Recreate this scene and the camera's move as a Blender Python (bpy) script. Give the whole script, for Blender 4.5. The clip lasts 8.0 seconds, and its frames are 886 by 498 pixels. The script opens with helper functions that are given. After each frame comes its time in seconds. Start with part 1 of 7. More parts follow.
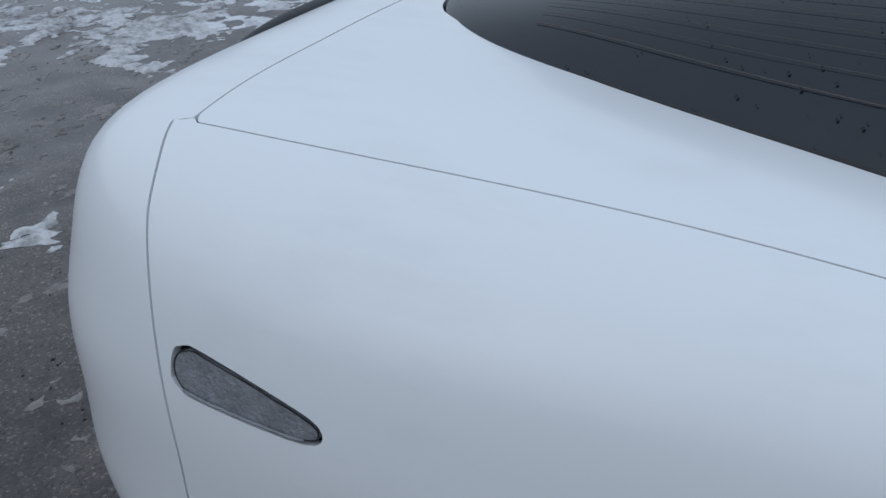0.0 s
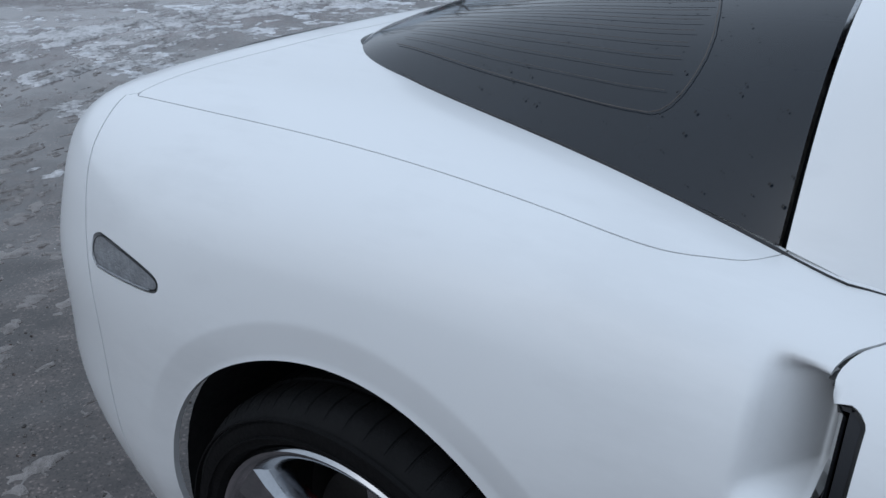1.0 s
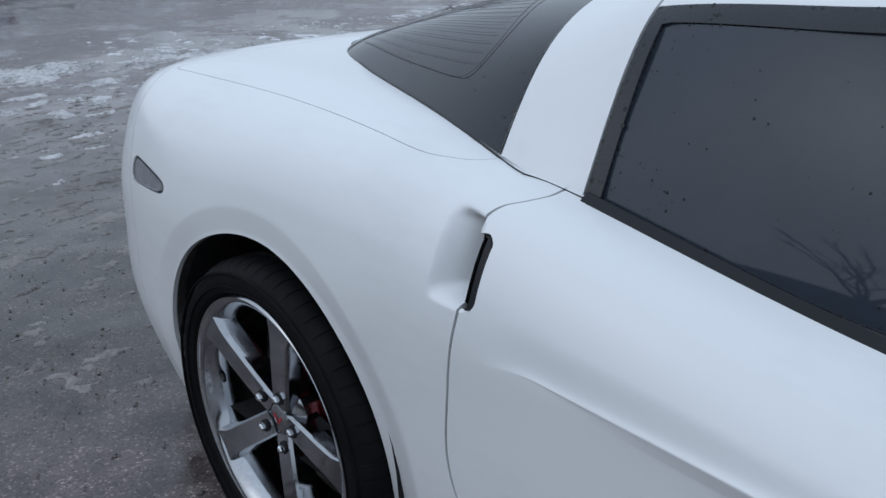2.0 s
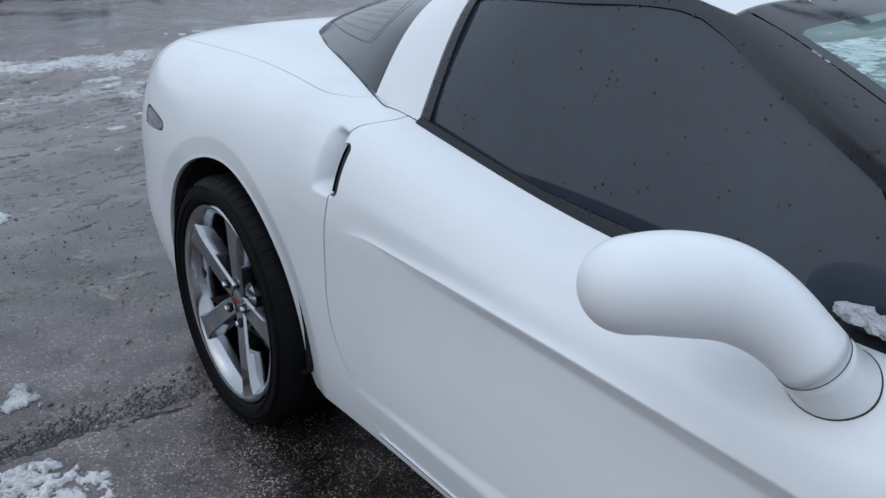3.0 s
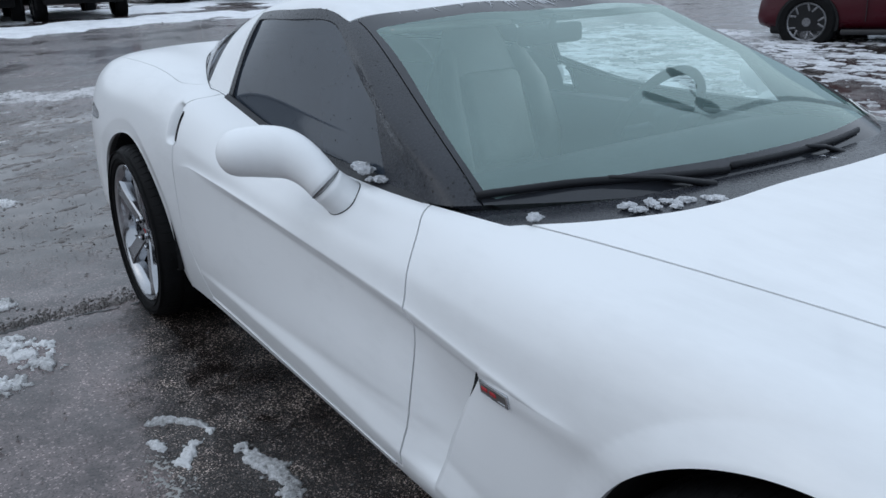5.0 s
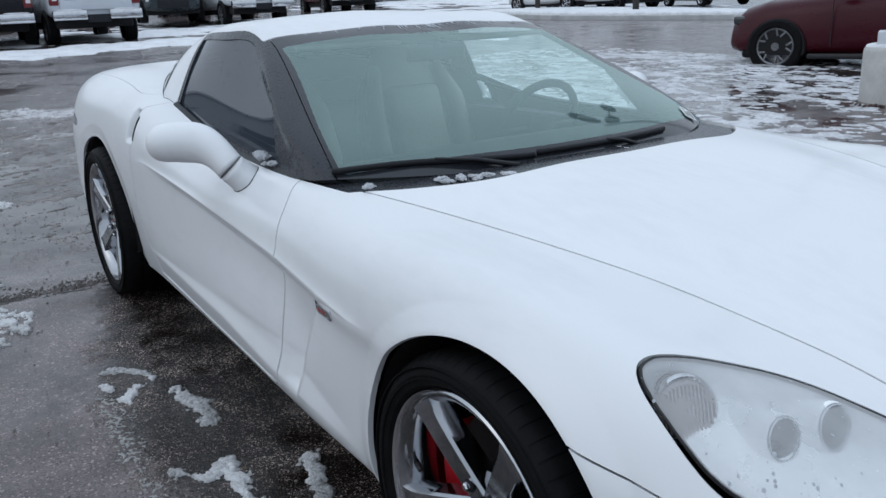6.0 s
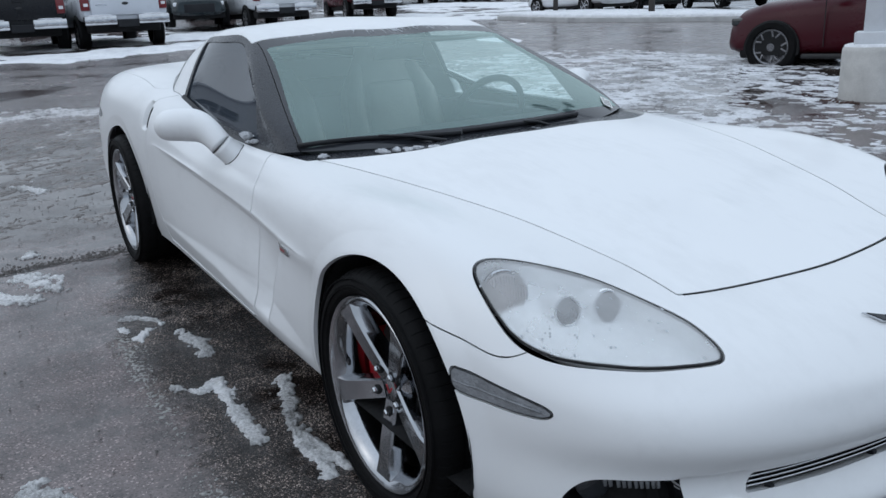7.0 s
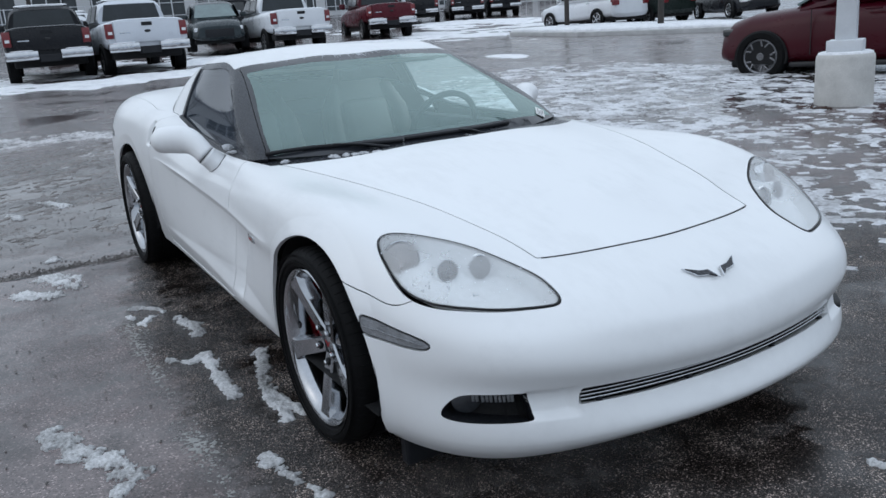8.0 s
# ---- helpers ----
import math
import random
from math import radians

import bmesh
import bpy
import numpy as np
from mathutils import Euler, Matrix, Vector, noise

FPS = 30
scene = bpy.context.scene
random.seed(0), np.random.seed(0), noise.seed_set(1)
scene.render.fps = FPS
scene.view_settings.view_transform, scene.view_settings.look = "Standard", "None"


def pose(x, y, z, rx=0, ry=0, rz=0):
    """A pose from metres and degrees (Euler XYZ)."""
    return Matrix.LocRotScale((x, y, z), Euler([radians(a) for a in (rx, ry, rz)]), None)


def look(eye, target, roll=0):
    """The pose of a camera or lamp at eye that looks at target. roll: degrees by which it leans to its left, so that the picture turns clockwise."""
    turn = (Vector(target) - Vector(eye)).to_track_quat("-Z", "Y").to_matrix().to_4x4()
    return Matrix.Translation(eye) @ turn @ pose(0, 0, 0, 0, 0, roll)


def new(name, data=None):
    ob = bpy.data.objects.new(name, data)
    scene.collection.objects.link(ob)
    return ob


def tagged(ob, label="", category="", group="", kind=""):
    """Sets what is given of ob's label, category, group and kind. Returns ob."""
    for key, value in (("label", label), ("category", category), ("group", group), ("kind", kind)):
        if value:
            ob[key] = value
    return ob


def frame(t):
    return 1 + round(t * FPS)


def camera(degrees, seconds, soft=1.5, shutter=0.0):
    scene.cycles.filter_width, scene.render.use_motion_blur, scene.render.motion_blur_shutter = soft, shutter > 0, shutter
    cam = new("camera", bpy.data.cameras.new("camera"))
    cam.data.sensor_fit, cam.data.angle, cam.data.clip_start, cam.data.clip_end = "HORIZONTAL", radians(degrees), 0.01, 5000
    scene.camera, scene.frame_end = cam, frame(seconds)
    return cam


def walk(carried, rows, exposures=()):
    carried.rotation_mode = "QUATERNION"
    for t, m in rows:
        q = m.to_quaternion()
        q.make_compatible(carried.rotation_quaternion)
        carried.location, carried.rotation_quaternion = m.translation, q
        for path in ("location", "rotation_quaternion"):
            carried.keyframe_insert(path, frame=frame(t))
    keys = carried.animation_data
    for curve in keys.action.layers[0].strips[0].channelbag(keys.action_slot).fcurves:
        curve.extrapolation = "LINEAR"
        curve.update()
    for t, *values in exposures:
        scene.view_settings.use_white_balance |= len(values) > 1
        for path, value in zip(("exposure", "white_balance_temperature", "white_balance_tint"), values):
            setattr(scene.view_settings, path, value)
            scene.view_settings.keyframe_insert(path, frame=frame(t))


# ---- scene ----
cam = camera(57.0, 8.0)
PATH = [
    (0, (0.072, -1.301, 1.222), (-0.71, 0.259, 0.244), -1.4),
    (0.5, (0.323, -1.419, 1.209), (-0.635, 0.106, 0.338), -1.8),
    (1, (0.631, -1.408, 1.202), (-0.492, 0.042, 0.403), -1.9),
    (1.5, (0.934, -1.468, 1.207), (-0.326, -0.111, 0.452), -2.6),
    (1.7, (1.066, -1.518, 1.181), (-0.245, -0.191, 0.462), -1.7),
    (2.8, (1.728, -1.513, 1.177), (0.245, -0.363, 0.485), -0.7),
    (3, (1.86, -1.566, 1.167), (0.364, -0.432, 0.475), -0.5),
    (3.5, (2.14, -1.516, 1.169), (0.612, -0.429, 0.473), -0.2),
    (4, (2.456, -1.537, 1.179), (0.919, -0.465, 0.481), -0.3),
    (4.5, (2.741, -1.631, 1.168), (1.213, -0.548, 0.466), -0.4),
    (5, (3.046, -1.555, 1.167), (1.472, -0.492, 0.541), -2.7),
    (5.2, (3.173, -1.544, 1.174), (1.591, -0.476, 0.576), -2.9),
    (6.3, (3.826, -1.524, 1.157), (2.215, -0.484, 0.588), -2.4),
    (6.5, (3.943, -1.514, 1.17), (2.325, -0.486, 0.598), -2.4),
    (7, (4.238, -1.616, 1.165), (2.6, -0.616, 0.603), -2.9),
    (7.5, (4.543, -1.647, 1.178), (2.883, -0.675, 0.631), -3.6),
    (8, (4.818, -1.626, 1.185), (3.139, -0.673, 0.664), -4.5),
]
walk(cam, [(t, look(eye, target, roll)) for t, eye, target, roll in PATH],
     [(0, -0.47, 6300, 10), (0.5, -0.30, 6340, 10), (1.7, -0.27, 6360, 10), (3.5, -0.06, 6430, 10), (4.5, -0.06, 6460, 10), (5.0, -0.14, 6480, 10), (6.5, -0.16, 6540, 10), (7.0, -0.15, 6560, 10), (8, -0.08, 6580, 10)])

# ---- light: overcast winter sky ----
world = bpy.data.worlds.new("overcast_sky")
scene.world = world
world.use_nodes = True
wn, wl = world.node_tree.nodes, world.node_tree.links
sky = wn.new("ShaderNodeTexSky")
sky.sky_type = "NISHITA"
sky.sun_disc = False
sky.sun_elevation, sky.sun_rotation = radians(38), radians(200)
sky.air_density, sky.dust_density, sky.ozone_density = 1.0, 4.0, 1.0
grey = wn.new("ShaderNodeHueSaturation")
grey.inputs["Saturation"].default_value = 0.22
even = wn.new("ShaderNodeMix")
even.data_type = "RGBA"
even.inputs["Factor"].default_value = 0.8
even.inputs["B"].default_value = (6.55, 8.2, 10.35, 1)
wl.new(sky.outputs["Color"], grey.inputs["Color"])
wl.new(grey.outputs["Color"], even.inputs["A"])
toward = wn.new("ShaderNodeTexCoord")
split = wn.new("ShaderNodeSeparateXYZ")
wl.new(toward.outputs["Generated"], split.inputs[0])
above = wn.new("ShaderNodeMath")
above.operation = "MAXIMUM"
wl.new(split.outputs["Z"], above.inputs[0])
above.inputs[1].default_value = 0.0
rise = wn.new("ShaderNodeMath")
rise.operation = "MULTIPLY_ADD"
wl.new(above.outputs[0], rise.inputs[0])
rise.inputs[1].default_value, rise.inputs[2].default_value = 0.45, 0.70
dome = wn.new("ShaderNodeMix")
dome.data_type, dome.blend_type = "RGBA", "MULTIPLY"
dome.inputs["Factor"].default_value = 1.0
wl.new(even.outputs["Result"], dome.inputs["A"])
wl.new(rise.outputs[0], dome.inputs["B"])
wl.new(dome.outputs["Result"], wn["Background"].inputs["Color"])
wn["Background"].inputs["Strength"].default_value = 0.105
sun = new("sun", bpy.data.lights.new("sun", "SUN"))
sun.data.energy, sun.data.angle, sun.data.color = 0.75, radians(172), (0.97, 0.99, 1.0)
sun.matrix_world = look((0, 0, 30), (1.5, 3, 0))
scene.view_settings.exposure = 0.0

# ---- tools ----
def shell_mesh(name, verts, faces, material, smooth=True, normals=None):
    me = bpy.data.meshes.new(name)
    me.from_pydata([tuple(map(float, v)) for v in verts], [], [tuple(map(int, q)) for q in faces])
    me.polygons.foreach_set("use_smooth", [smooth] * len(me.polygons))
    me.materials.append(material)
    if normals is not None:
        me.normals_split_custom_set_from_vertices([tuple(map(float, v)) for v in normals])
    me.update()
    return me


def part(name, bm, material, parent=None, label="", smooth=False, sharp=35):
    """Links a bmesh as one mesh object under a thing or a part. Its coordinates are those of the parent."""
    me = bpy.data.meshes.new(name)
    if smooth:
        for q in bm.faces:
            q.smooth = True
        for e in bm.edges:
            e.smooth = len(e.link_faces) < 2 or e.calc_face_angle(0) < radians(sharp)
    bm.to_mesh(me)
    bm.free()
    me.materials.append(material)
    ob = new(name, me)
    ob.parent = parent
    return tagged(ob, label)


def put_mesh(name, me, parent=None, label=""):
    ob = new(name, me)
    ob.parent = parent
    return tagged(ob, label)


def thing(name, m, label, category, group="", kind=""):
    ob = new(name)
    ob.empty_display_size = 0.1
    ob.matrix_basis = m
    return tagged(ob, label, category, group, kind)


def box(bm, lo, hi, bevel=0.0, m=None, segments=2):
    """A box between two corners, with rounded edges."""
    made = bmesh.ops.create_cube(bm, size=1)["verts"]
    c, s = (Vector(lo) + Vector(hi)) / 2, Vector(hi) - Vector(lo)
    for v in made:
        v.co = c + Vector((v.co.x * s.x, v.co.y * s.y, v.co.z * s.z))
    if bevel:
        edges = list({e for v in made for e in v.link_edges})
        made = list({v for q in bmesh.ops.bevel(bm, geom=edges, offset=bevel, segments=segments, profile=0.5, affect="EDGES")["faces"] for v in q.verts} | {v for v in made if v.is_valid})
    if m is not None:
        bmesh.ops.transform(bm, matrix=m, verts=made)
    return made


def lathe(bm, profile, count=48, axis="y", closed=False, m=None):
    """Turns a profile of (radius, along) round an axis."""
    rings = []
    for i in range(count):
        a = 2 * math.pi * i / count
        ring = []
        for r, h in profile:
            c, s = r * math.cos(a), r * math.sin(a)
            p = Vector((c, h, s)) if axis == "y" else Vector((c, s, h)) if axis == "z" else Vector((h, c, s))
            ring.append(bm.verts.new(m @ p if m is not None else p))
        rings.append(ring)
    n = len(profile)
    for i in range(count):
        a, b = rings[i], rings[(i + 1) % count]
        for j in range(n if closed else n - 1):
            k = (j + 1) % n
            try:
                bm.faces.new((a[j], a[k], b[k], b[j]))
            except ValueError:
                pass
    return rings


def tube(bm, path, radii, count=12, squash=None, caps=True):
    """Sweeps a round section along a path; radii is one number or one a point (or pairs across and up)."""
    pts = [Vector(p) for p in path]
    rings = []
    for i, p in enumerate(pts):
        d = (pts[min(i + 1, len(pts) - 1)] - pts[max(i - 1, 0)]).normalized()
        side = d.cross(Vector((0, 0, 1)))
        side = side.normalized() if side.length > 1e-3 else Vector((1, 0, 0))
        up = side.cross(d)
        r = radii[i] if isinstance(radii, (list, tuple)) else radii
        ra, rb = r if isinstance(r, (list, tuple)) else (r, r)
        rings.append([bm.verts.new(p + side * ra * math.cos(a) + up * rb * math.sin(a)) for a in (2 * math.pi * k / count for k in range(count))])
    for a, b in zip(rings, rings[1:]):
        for k in range(count):
            bm.faces.new((a[k], a[(k + 1) % count], b[(k + 1) % count], b[k]))
    if caps:
        bm.faces.new(rings[0][::-1])
        bm.faces.new(rings[-1])
    return rings


def extrude_outline(bm, outline, depth, m=None, bevel=0.0):
    """A flat outline (x, y) raised by depth along z."""
    vs = [bm.verts.new((x, y, 0)) for x, y in outline]
    top = [bm.verts.new((x, y, depth)) for x, y in outline]
    n = len(vs)
    bm.faces.new(vs[::-1])
    cap = bm.faces.new(top)
    for i in range(n):
        bm.faces.new((vs[i], vs[(i + 1) % n], top[(i + 1) % n], top[i]))
    made = vs + top
    if bevel:
        res = bmesh.ops.bevel(bm, geom=list(cap.edges), offset=bevel, segments=2, profile=0.5, affect="EDGES")
        made = list(set(v for v in made if v.is_valid) | set(v for q in res["faces"] for v in q.verts))
    if m is not None:
        bmesh.ops.transform(bm, matrix=m, verts=made)
    bmesh.ops.recalc_face_normals(bm, faces=bm.faces)
    return made


def round_outline(points, per=6):
    """A closed smooth outline through a few corner points."""
    p = np.array(points, float)
    out = []
    n = len(p)
    for i in range(n):
        a, b, c, d = p[i - 1], p[i], p[(i + 1) % n], p[(i + 2) % n]
        for k in range(per):
            t = k / per
            out.append(0.5 * (2 * b + (c - a) * t + (2 * a - 5 * b + 4 * c - d) * t * t + (3 * b - a - 3 * c + d) * t ** 3))
    return np.array(out)


def polygon_distance(outline, x, y):
    """Signed distance from a closed outline, negative inside."""
    p = np.asarray(outline, float)
    q = np.roll(p, -1, axis=0)
    best = np.full(x.shape, 1e9)
    inside = np.zeros(x.shape, bool)
    for (ax, ay), (bx, by) in zip(p, q):
        ex, ey = bx - ax, by - ay
        t = np.clip(((x - ax) * ex + (y - ay) * ey) / max(ex * ex + ey * ey, 1e-12), 0, 1)
        best = np.minimum(best, np.hypot(x - ax - t * ex, y - ay - t * ey))
        with np.errstate(divide="ignore", invalid="ignore"):
            cross = ((ay > y) != (by > y)) & (x < (bx - ax) * (y - ay) / (by - ay if by != ay else 1e-12) + ax)
        inside ^= cross
    return np.where(inside, -best, best)


def curve(value, knots, heights):
    """Smooth curve through a few places."""
    k, h = np.array(knots, float), np.array(heights, float)
    v = np.clip(np.asarray(value, float), k[0], k[-1])
    return spline(h[:, None], k, np.atleast_1d(v))[:, 0].reshape(v.shape)


class Sheet:
    """A polygon surface that can be cut along level lines. Rows: x, half width, z, normal, u, v."""

    def __init__(self, rows, faces):
        self.rows, self.faces = rows, faces

    @classmethod
    def from_loft(cls, grid, tu, tv):
        a = np.gradient(grid, axis=0)
        b = np.gradient(grid, axis=1)
        nr = np.cross(a, b)
        nr /= np.maximum(np.linalg.norm(nr, axis=2, keepdims=True), 1e-9)
        mid = grid.shape[0] // 2
        if nr[mid, grid.shape[1] // 3, 1] < 0:
            nr = -nr
        n, m = grid.shape[:2]
        uu, vv = np.meshgrid(tu, tv, indexing="ij")
        rows = np.concatenate([grid, nr, uu[..., None], vv[..., None]], axis=2).reshape(-1, 8)
        faces = [(i * m + j, (i + 1) * m + j, (i + 1) * m + j + 1, i * m + j + 1) for i in range(n - 1) for j in range(m - 1)]
        return cls(rows, faces)

    def split(self, level):
        """Cuts along level = 0 and returns the part below and the part above it."""
        d = level(self.rows)
        d = np.where(np.abs(d) < 1e-6, 0.0, d)
        extra, cache = [], {}
        low, high = [], []
        base = len(self.rows)

        def middle(i, j):
            key = (i, j) if i < j else (j, i)
            if key not in cache:
                i, j = key
                t = d[i] / (d[i] - d[j])
                cache[key] = base + len(extra)
                extra.append(self.rows[i] * (1 - t) + self.rows[j] * t)
            return cache[key]

        for q in self.faces:
            s = [d[i] for i in q]
            if max(s) <= 0:
                low.append(q)
            elif min(s) >= 0:
                high.append(q)
            else:
                a, b = [], []
                for k, i in enumerate(q):
                    j = q[(k + 1) % len(q)]
                    if d[i] <= 0:
                        a.append(i)
                    if d[i] >= 0:
                        b.append(i)
                    if d[i] * d[j] < 0:
                        c = middle(i, j)
                        a.append(c)
                        b.append(c)
                if len(a) > 2:
                    low.append(tuple(a))
                if len(b) > 2:
                    high.append(tuple(b))
        rows = np.concatenate([self.rows, np.array(extra)]) if extra else self.rows
        return Sheet(rows, low), Sheet(rows, high)

    def take(self, level, gap=0.0):
        """Takes the part with level < -gap/2 out, drops the gap, keeps the rest. Returns the part."""
        inner, rest = self.split(lambda r: level(r) + gap / 2)
        if gap:
            rest = rest.split(lambda r: level(r) - gap / 2)[1]
        self.rows, self.faces = rest.rows, rest.faces
        return inner.tidy()

    def tidy(self):
        used = sorted({i for q in self.faces for i in q})
        where = {i: k for k, i in enumerate(used)}
        return Sheet(self.rows[used], [tuple(where[i] for i in q) for q in self.faces])

    def boundary(self):
        seen = {}
        for q in self.faces:
            for k, i in enumerate(q):
                j = q[(k + 1) % len(q)]
                key = (min(i, j), max(i, j))
                seen[key] = (i, j) if key not in seen else None
        return [e for e in seen.values() if e]

    def mesh(self, name, material, side=-1, rim=0.014, push=0.0, both=False):
        """A panel with turned-in edges. side -1: the car's right, 1: its left; both: one panel across the middle."""
        s = self.tidy()
        pos = s.rows[:, :3] + s.rows[:, 3:6] * push
        nrm = s.rows[:, 3:6]
        verts, norms, faces = [], [], []
        weld = {}
        for sd in ((-1, 1) if both else (side,)):
            flip = np.array([1, sd, 1.0])
            index = []
            for k in range(len(pos)):
                if both and abs(pos[k, 1]) < 1e-5:
                    key = tuple(np.round(pos[k], 5))
                    if key not in weld:
                        weld[key] = len(verts)
                        verts.append(pos[k] * np.array([1, 0, 1.0]))
                        n = nrm[k] * np.array([1, 0, 1.0])
                        norms.append(n / max(np.linalg.norm(n), 1e-6))
                    index.append(weld[key])
                else:
                    index.append(len(verts))
                    verts.append(pos[k] * flip)
                    norms.append(nrm[k] * flip)
            for q in s.faces:
                f = [index[i] for i in q]
                f = [i for k, i in enumerate(f) if i != f[k - 1]]
                if len(f) < 3:
                    continue
                a, b, c = (np.array(verts[f[k]]) for k in (0, len(f) // 3, 2 * len(f) // 3))
                n = np.cross(b - a, c - a)
                faces.append(f if n @ np.array(norms[f[0]]) >= 0 else f[::-1])
            if rim:
                for i, j in s.boundary():
                    if abs(pos[i, 1]) < 1e-4 and abs(pos[j, 1]) < 1e-4:
                        continue
                    p, q = pos[i] * flip, pos[j] * flip
                    ni, nj = nrm[i] * flip, nrm[j] * flip
                    out = np.cross(q - p, ni + nj)
                    out /= max(np.linalg.norm(out), 1e-9)
                    out = out if sd > 0 else -out
                    k = len(verts)
                    verts += [p, q, q - nj * rim, p - ni * rim]
                    norms += [out] * 4
                    f = (k, k + 1, k + 2, k + 3)
                    faces.append(f if np.cross(q - p, -ni) @ out > 0 else f[::-1])
        return shell_mesh(name, verts, faces, material, True, norms)

# ---- materials ----
def node_material(name):
    m = bpy.data.materials.new(name)
    m.use_nodes = True
    return m, m.node_tree.nodes, m.node_tree.links, m.node_tree.nodes["Principled BSDF"]


def noise_node(nodes, links, scale, detail=4.0, rough=0.55, coords=None):
    tex = nodes.new("ShaderNodeTexNoise")
    tex.inputs["Scale"].default_value, tex.inputs["Detail"].default_value, tex.inputs["Roughness"].default_value = scale, detail, rough
    if coords is None:
        coords = nodes.new("ShaderNodeTexCoord").outputs["Object"]
    links.new(coords, tex.inputs["Vector"])
    return tex


def ramp_node(nodes, links, source, stops):
    r = nodes.new("ShaderNodeValToRGB")
    while len(r.color_ramp.elements) < len(stops):
        r.color_ramp.elements.new(0.5)
    for e, (p, c) in zip(r.color_ramp.elements, stops):
        e.position, e.color = p, (*c, 1) if len(c) == 3 else c
    links.new(source, r.inputs["Fac"])
    return r


def grey3(v):
    return (v, v, v)


def plain(name, colour, rough=0.5, metal=0.0, vary=0.12, scale=6.0, bump=0.0, bump_scale=60.0, coat=0.0, emit=None, spec=0.5):
    """A material with colour variation at two scales, grain in its roughness and a fine relief."""
    m, n, l, b = node_material(name)
    coords = n.new("ShaderNodeTexCoord").outputs["Object"]
    big = noise_node(n, l, scale, 5, 0.6, coords)
    fine = noise_node(n, l, scale * 14, 3, 0.6, coords)
    mix = n.new("ShaderNodeMath")
    mix.operation = "MULTIPLY_ADD"
    l.new(fine.outputs["Fac"], mix.inputs[0])
    mix.inputs[1].default_value = 0.4
    l.new(big.outputs["Fac"], mix.inputs[2])
    lo, hi = tuple(max(c * (1 - vary), 0) for c in colour), tuple(min(c * (1 + vary), 1) for c in colour)
    l.new(ramp_node(n, l, mix.outputs[0], [(0.45, lo), (0.95, hi)]).outputs["Color"], b.inputs["Base Color"])
    l.new(ramp_node(n, l, fine.outputs["Fac"], [(0.3, grey3(max(rough - 0.08, 0.02))), (0.7, grey3(min(rough + 0.08, 1)))]).outputs["Color"], b.inputs["Roughness"])
    b.inputs["Metallic"].default_value, b.inputs["Coat Weight"].default_value = metal, coat
    b.inputs["Specular IOR Level"].default_value = spec
    if bump:
        t = noise_node(n, l, bump_scale, 4, 0.6, coords)
        bp = n.new("ShaderNodeBump")
        bp.inputs["Strength"].default_value, bp.inputs["Distance"].default_value = bump, 0.01
        l.new(t.outputs["Fac"], bp.inputs["Height"])
        l.new(bp.outputs["Normal"], b.inputs["Normal"])
    if emit:
        b.inputs["Emission Color"].default_value, b.inputs["Emission Strength"].default_value = (*emit[0], 1), emit[1]
    return m


def paint(name, colour, rough=0.34, film=0.25, drops=True, coat=0.35, spec=0.5):
    """Car paint under a film of melt water: clear coat, faint dirt streaks, scattered drops."""
    m, n, l, b = node_material(name)
    coords = n.new("ShaderNodeTexCoord").outputs["Object"]
    big = noise_node(n, l, 2.2, 5, 0.6, coords)
    stretch = n.new("ShaderNodeMapping")
    stretch.inputs["Scale"].default_value = (7, 26, 26)
    l.new(coords, stretch.inputs["Vector"])
    streak = noise_node(n, l, 1.0, 6, 0.65, stretch.outputs["Vector"])
    add = n.new("ShaderNodeMath")
    add.operation = "MULTIPLY_ADD"
    l.new(streak.outputs["Fac"], add.inputs[0])
    add.inputs[1].default_value = 0.6
    l.new(big.outputs["Fac"], add.inputs[2])
    dirty = tuple(c * 0.955 for c in colour)
    l.new(ramp_node(n, l, add.outputs[0], [(0.62, dirty), (0.80, colour)]).outputs["Color"], b.inputs["Base Color"])
    l.new(ramp_node(n, l, add.outputs[0], [(0.5, grey3(min(rough + film, 1))), (0.95, grey3(rough))]).outputs["Color"], b.inputs["Roughness"])
    b.inputs["Coat Weight"].default_value, b.inputs["Coat Roughness"].default_value = coat, 0.12
    b.inputs["Specular IOR Level"].default_value = spec
    if drops:
        cell = n.new("ShaderNodeTexVoronoi")
        cell.inputs["Scale"].default_value = 75
        l.new(coords, cell.inputs["Vector"])
        drop = ramp_node(n, l, cell.outputs["Distance"], [(0.0, grey3(1)), (0.16, grey3(0))])
        keep = noise_node(n, l, 9, 3, 0.6, coords)
        gate = ramp_node(n, l, keep.outputs["Fac"], [(0.55, grey3(0)), (0.66, grey3(1))])
        both = n.new("ShaderNodeMath")
        both.operation = "MULTIPLY"
        l.new(drop.outputs["Color"], both.inputs[0])
        l.new(gate.outputs["Color"], both.inputs[1])
        bp = n.new("ShaderNodeBump")
        bp.inputs["Strength"].default_value, bp.inputs["Distance"].default_value = 0.25, 0.002
        l.new(both.outputs[0], bp.inputs["Height"])
        l.new(bp.outputs["Normal"], b.inputs["Coat Normal"])
    return m


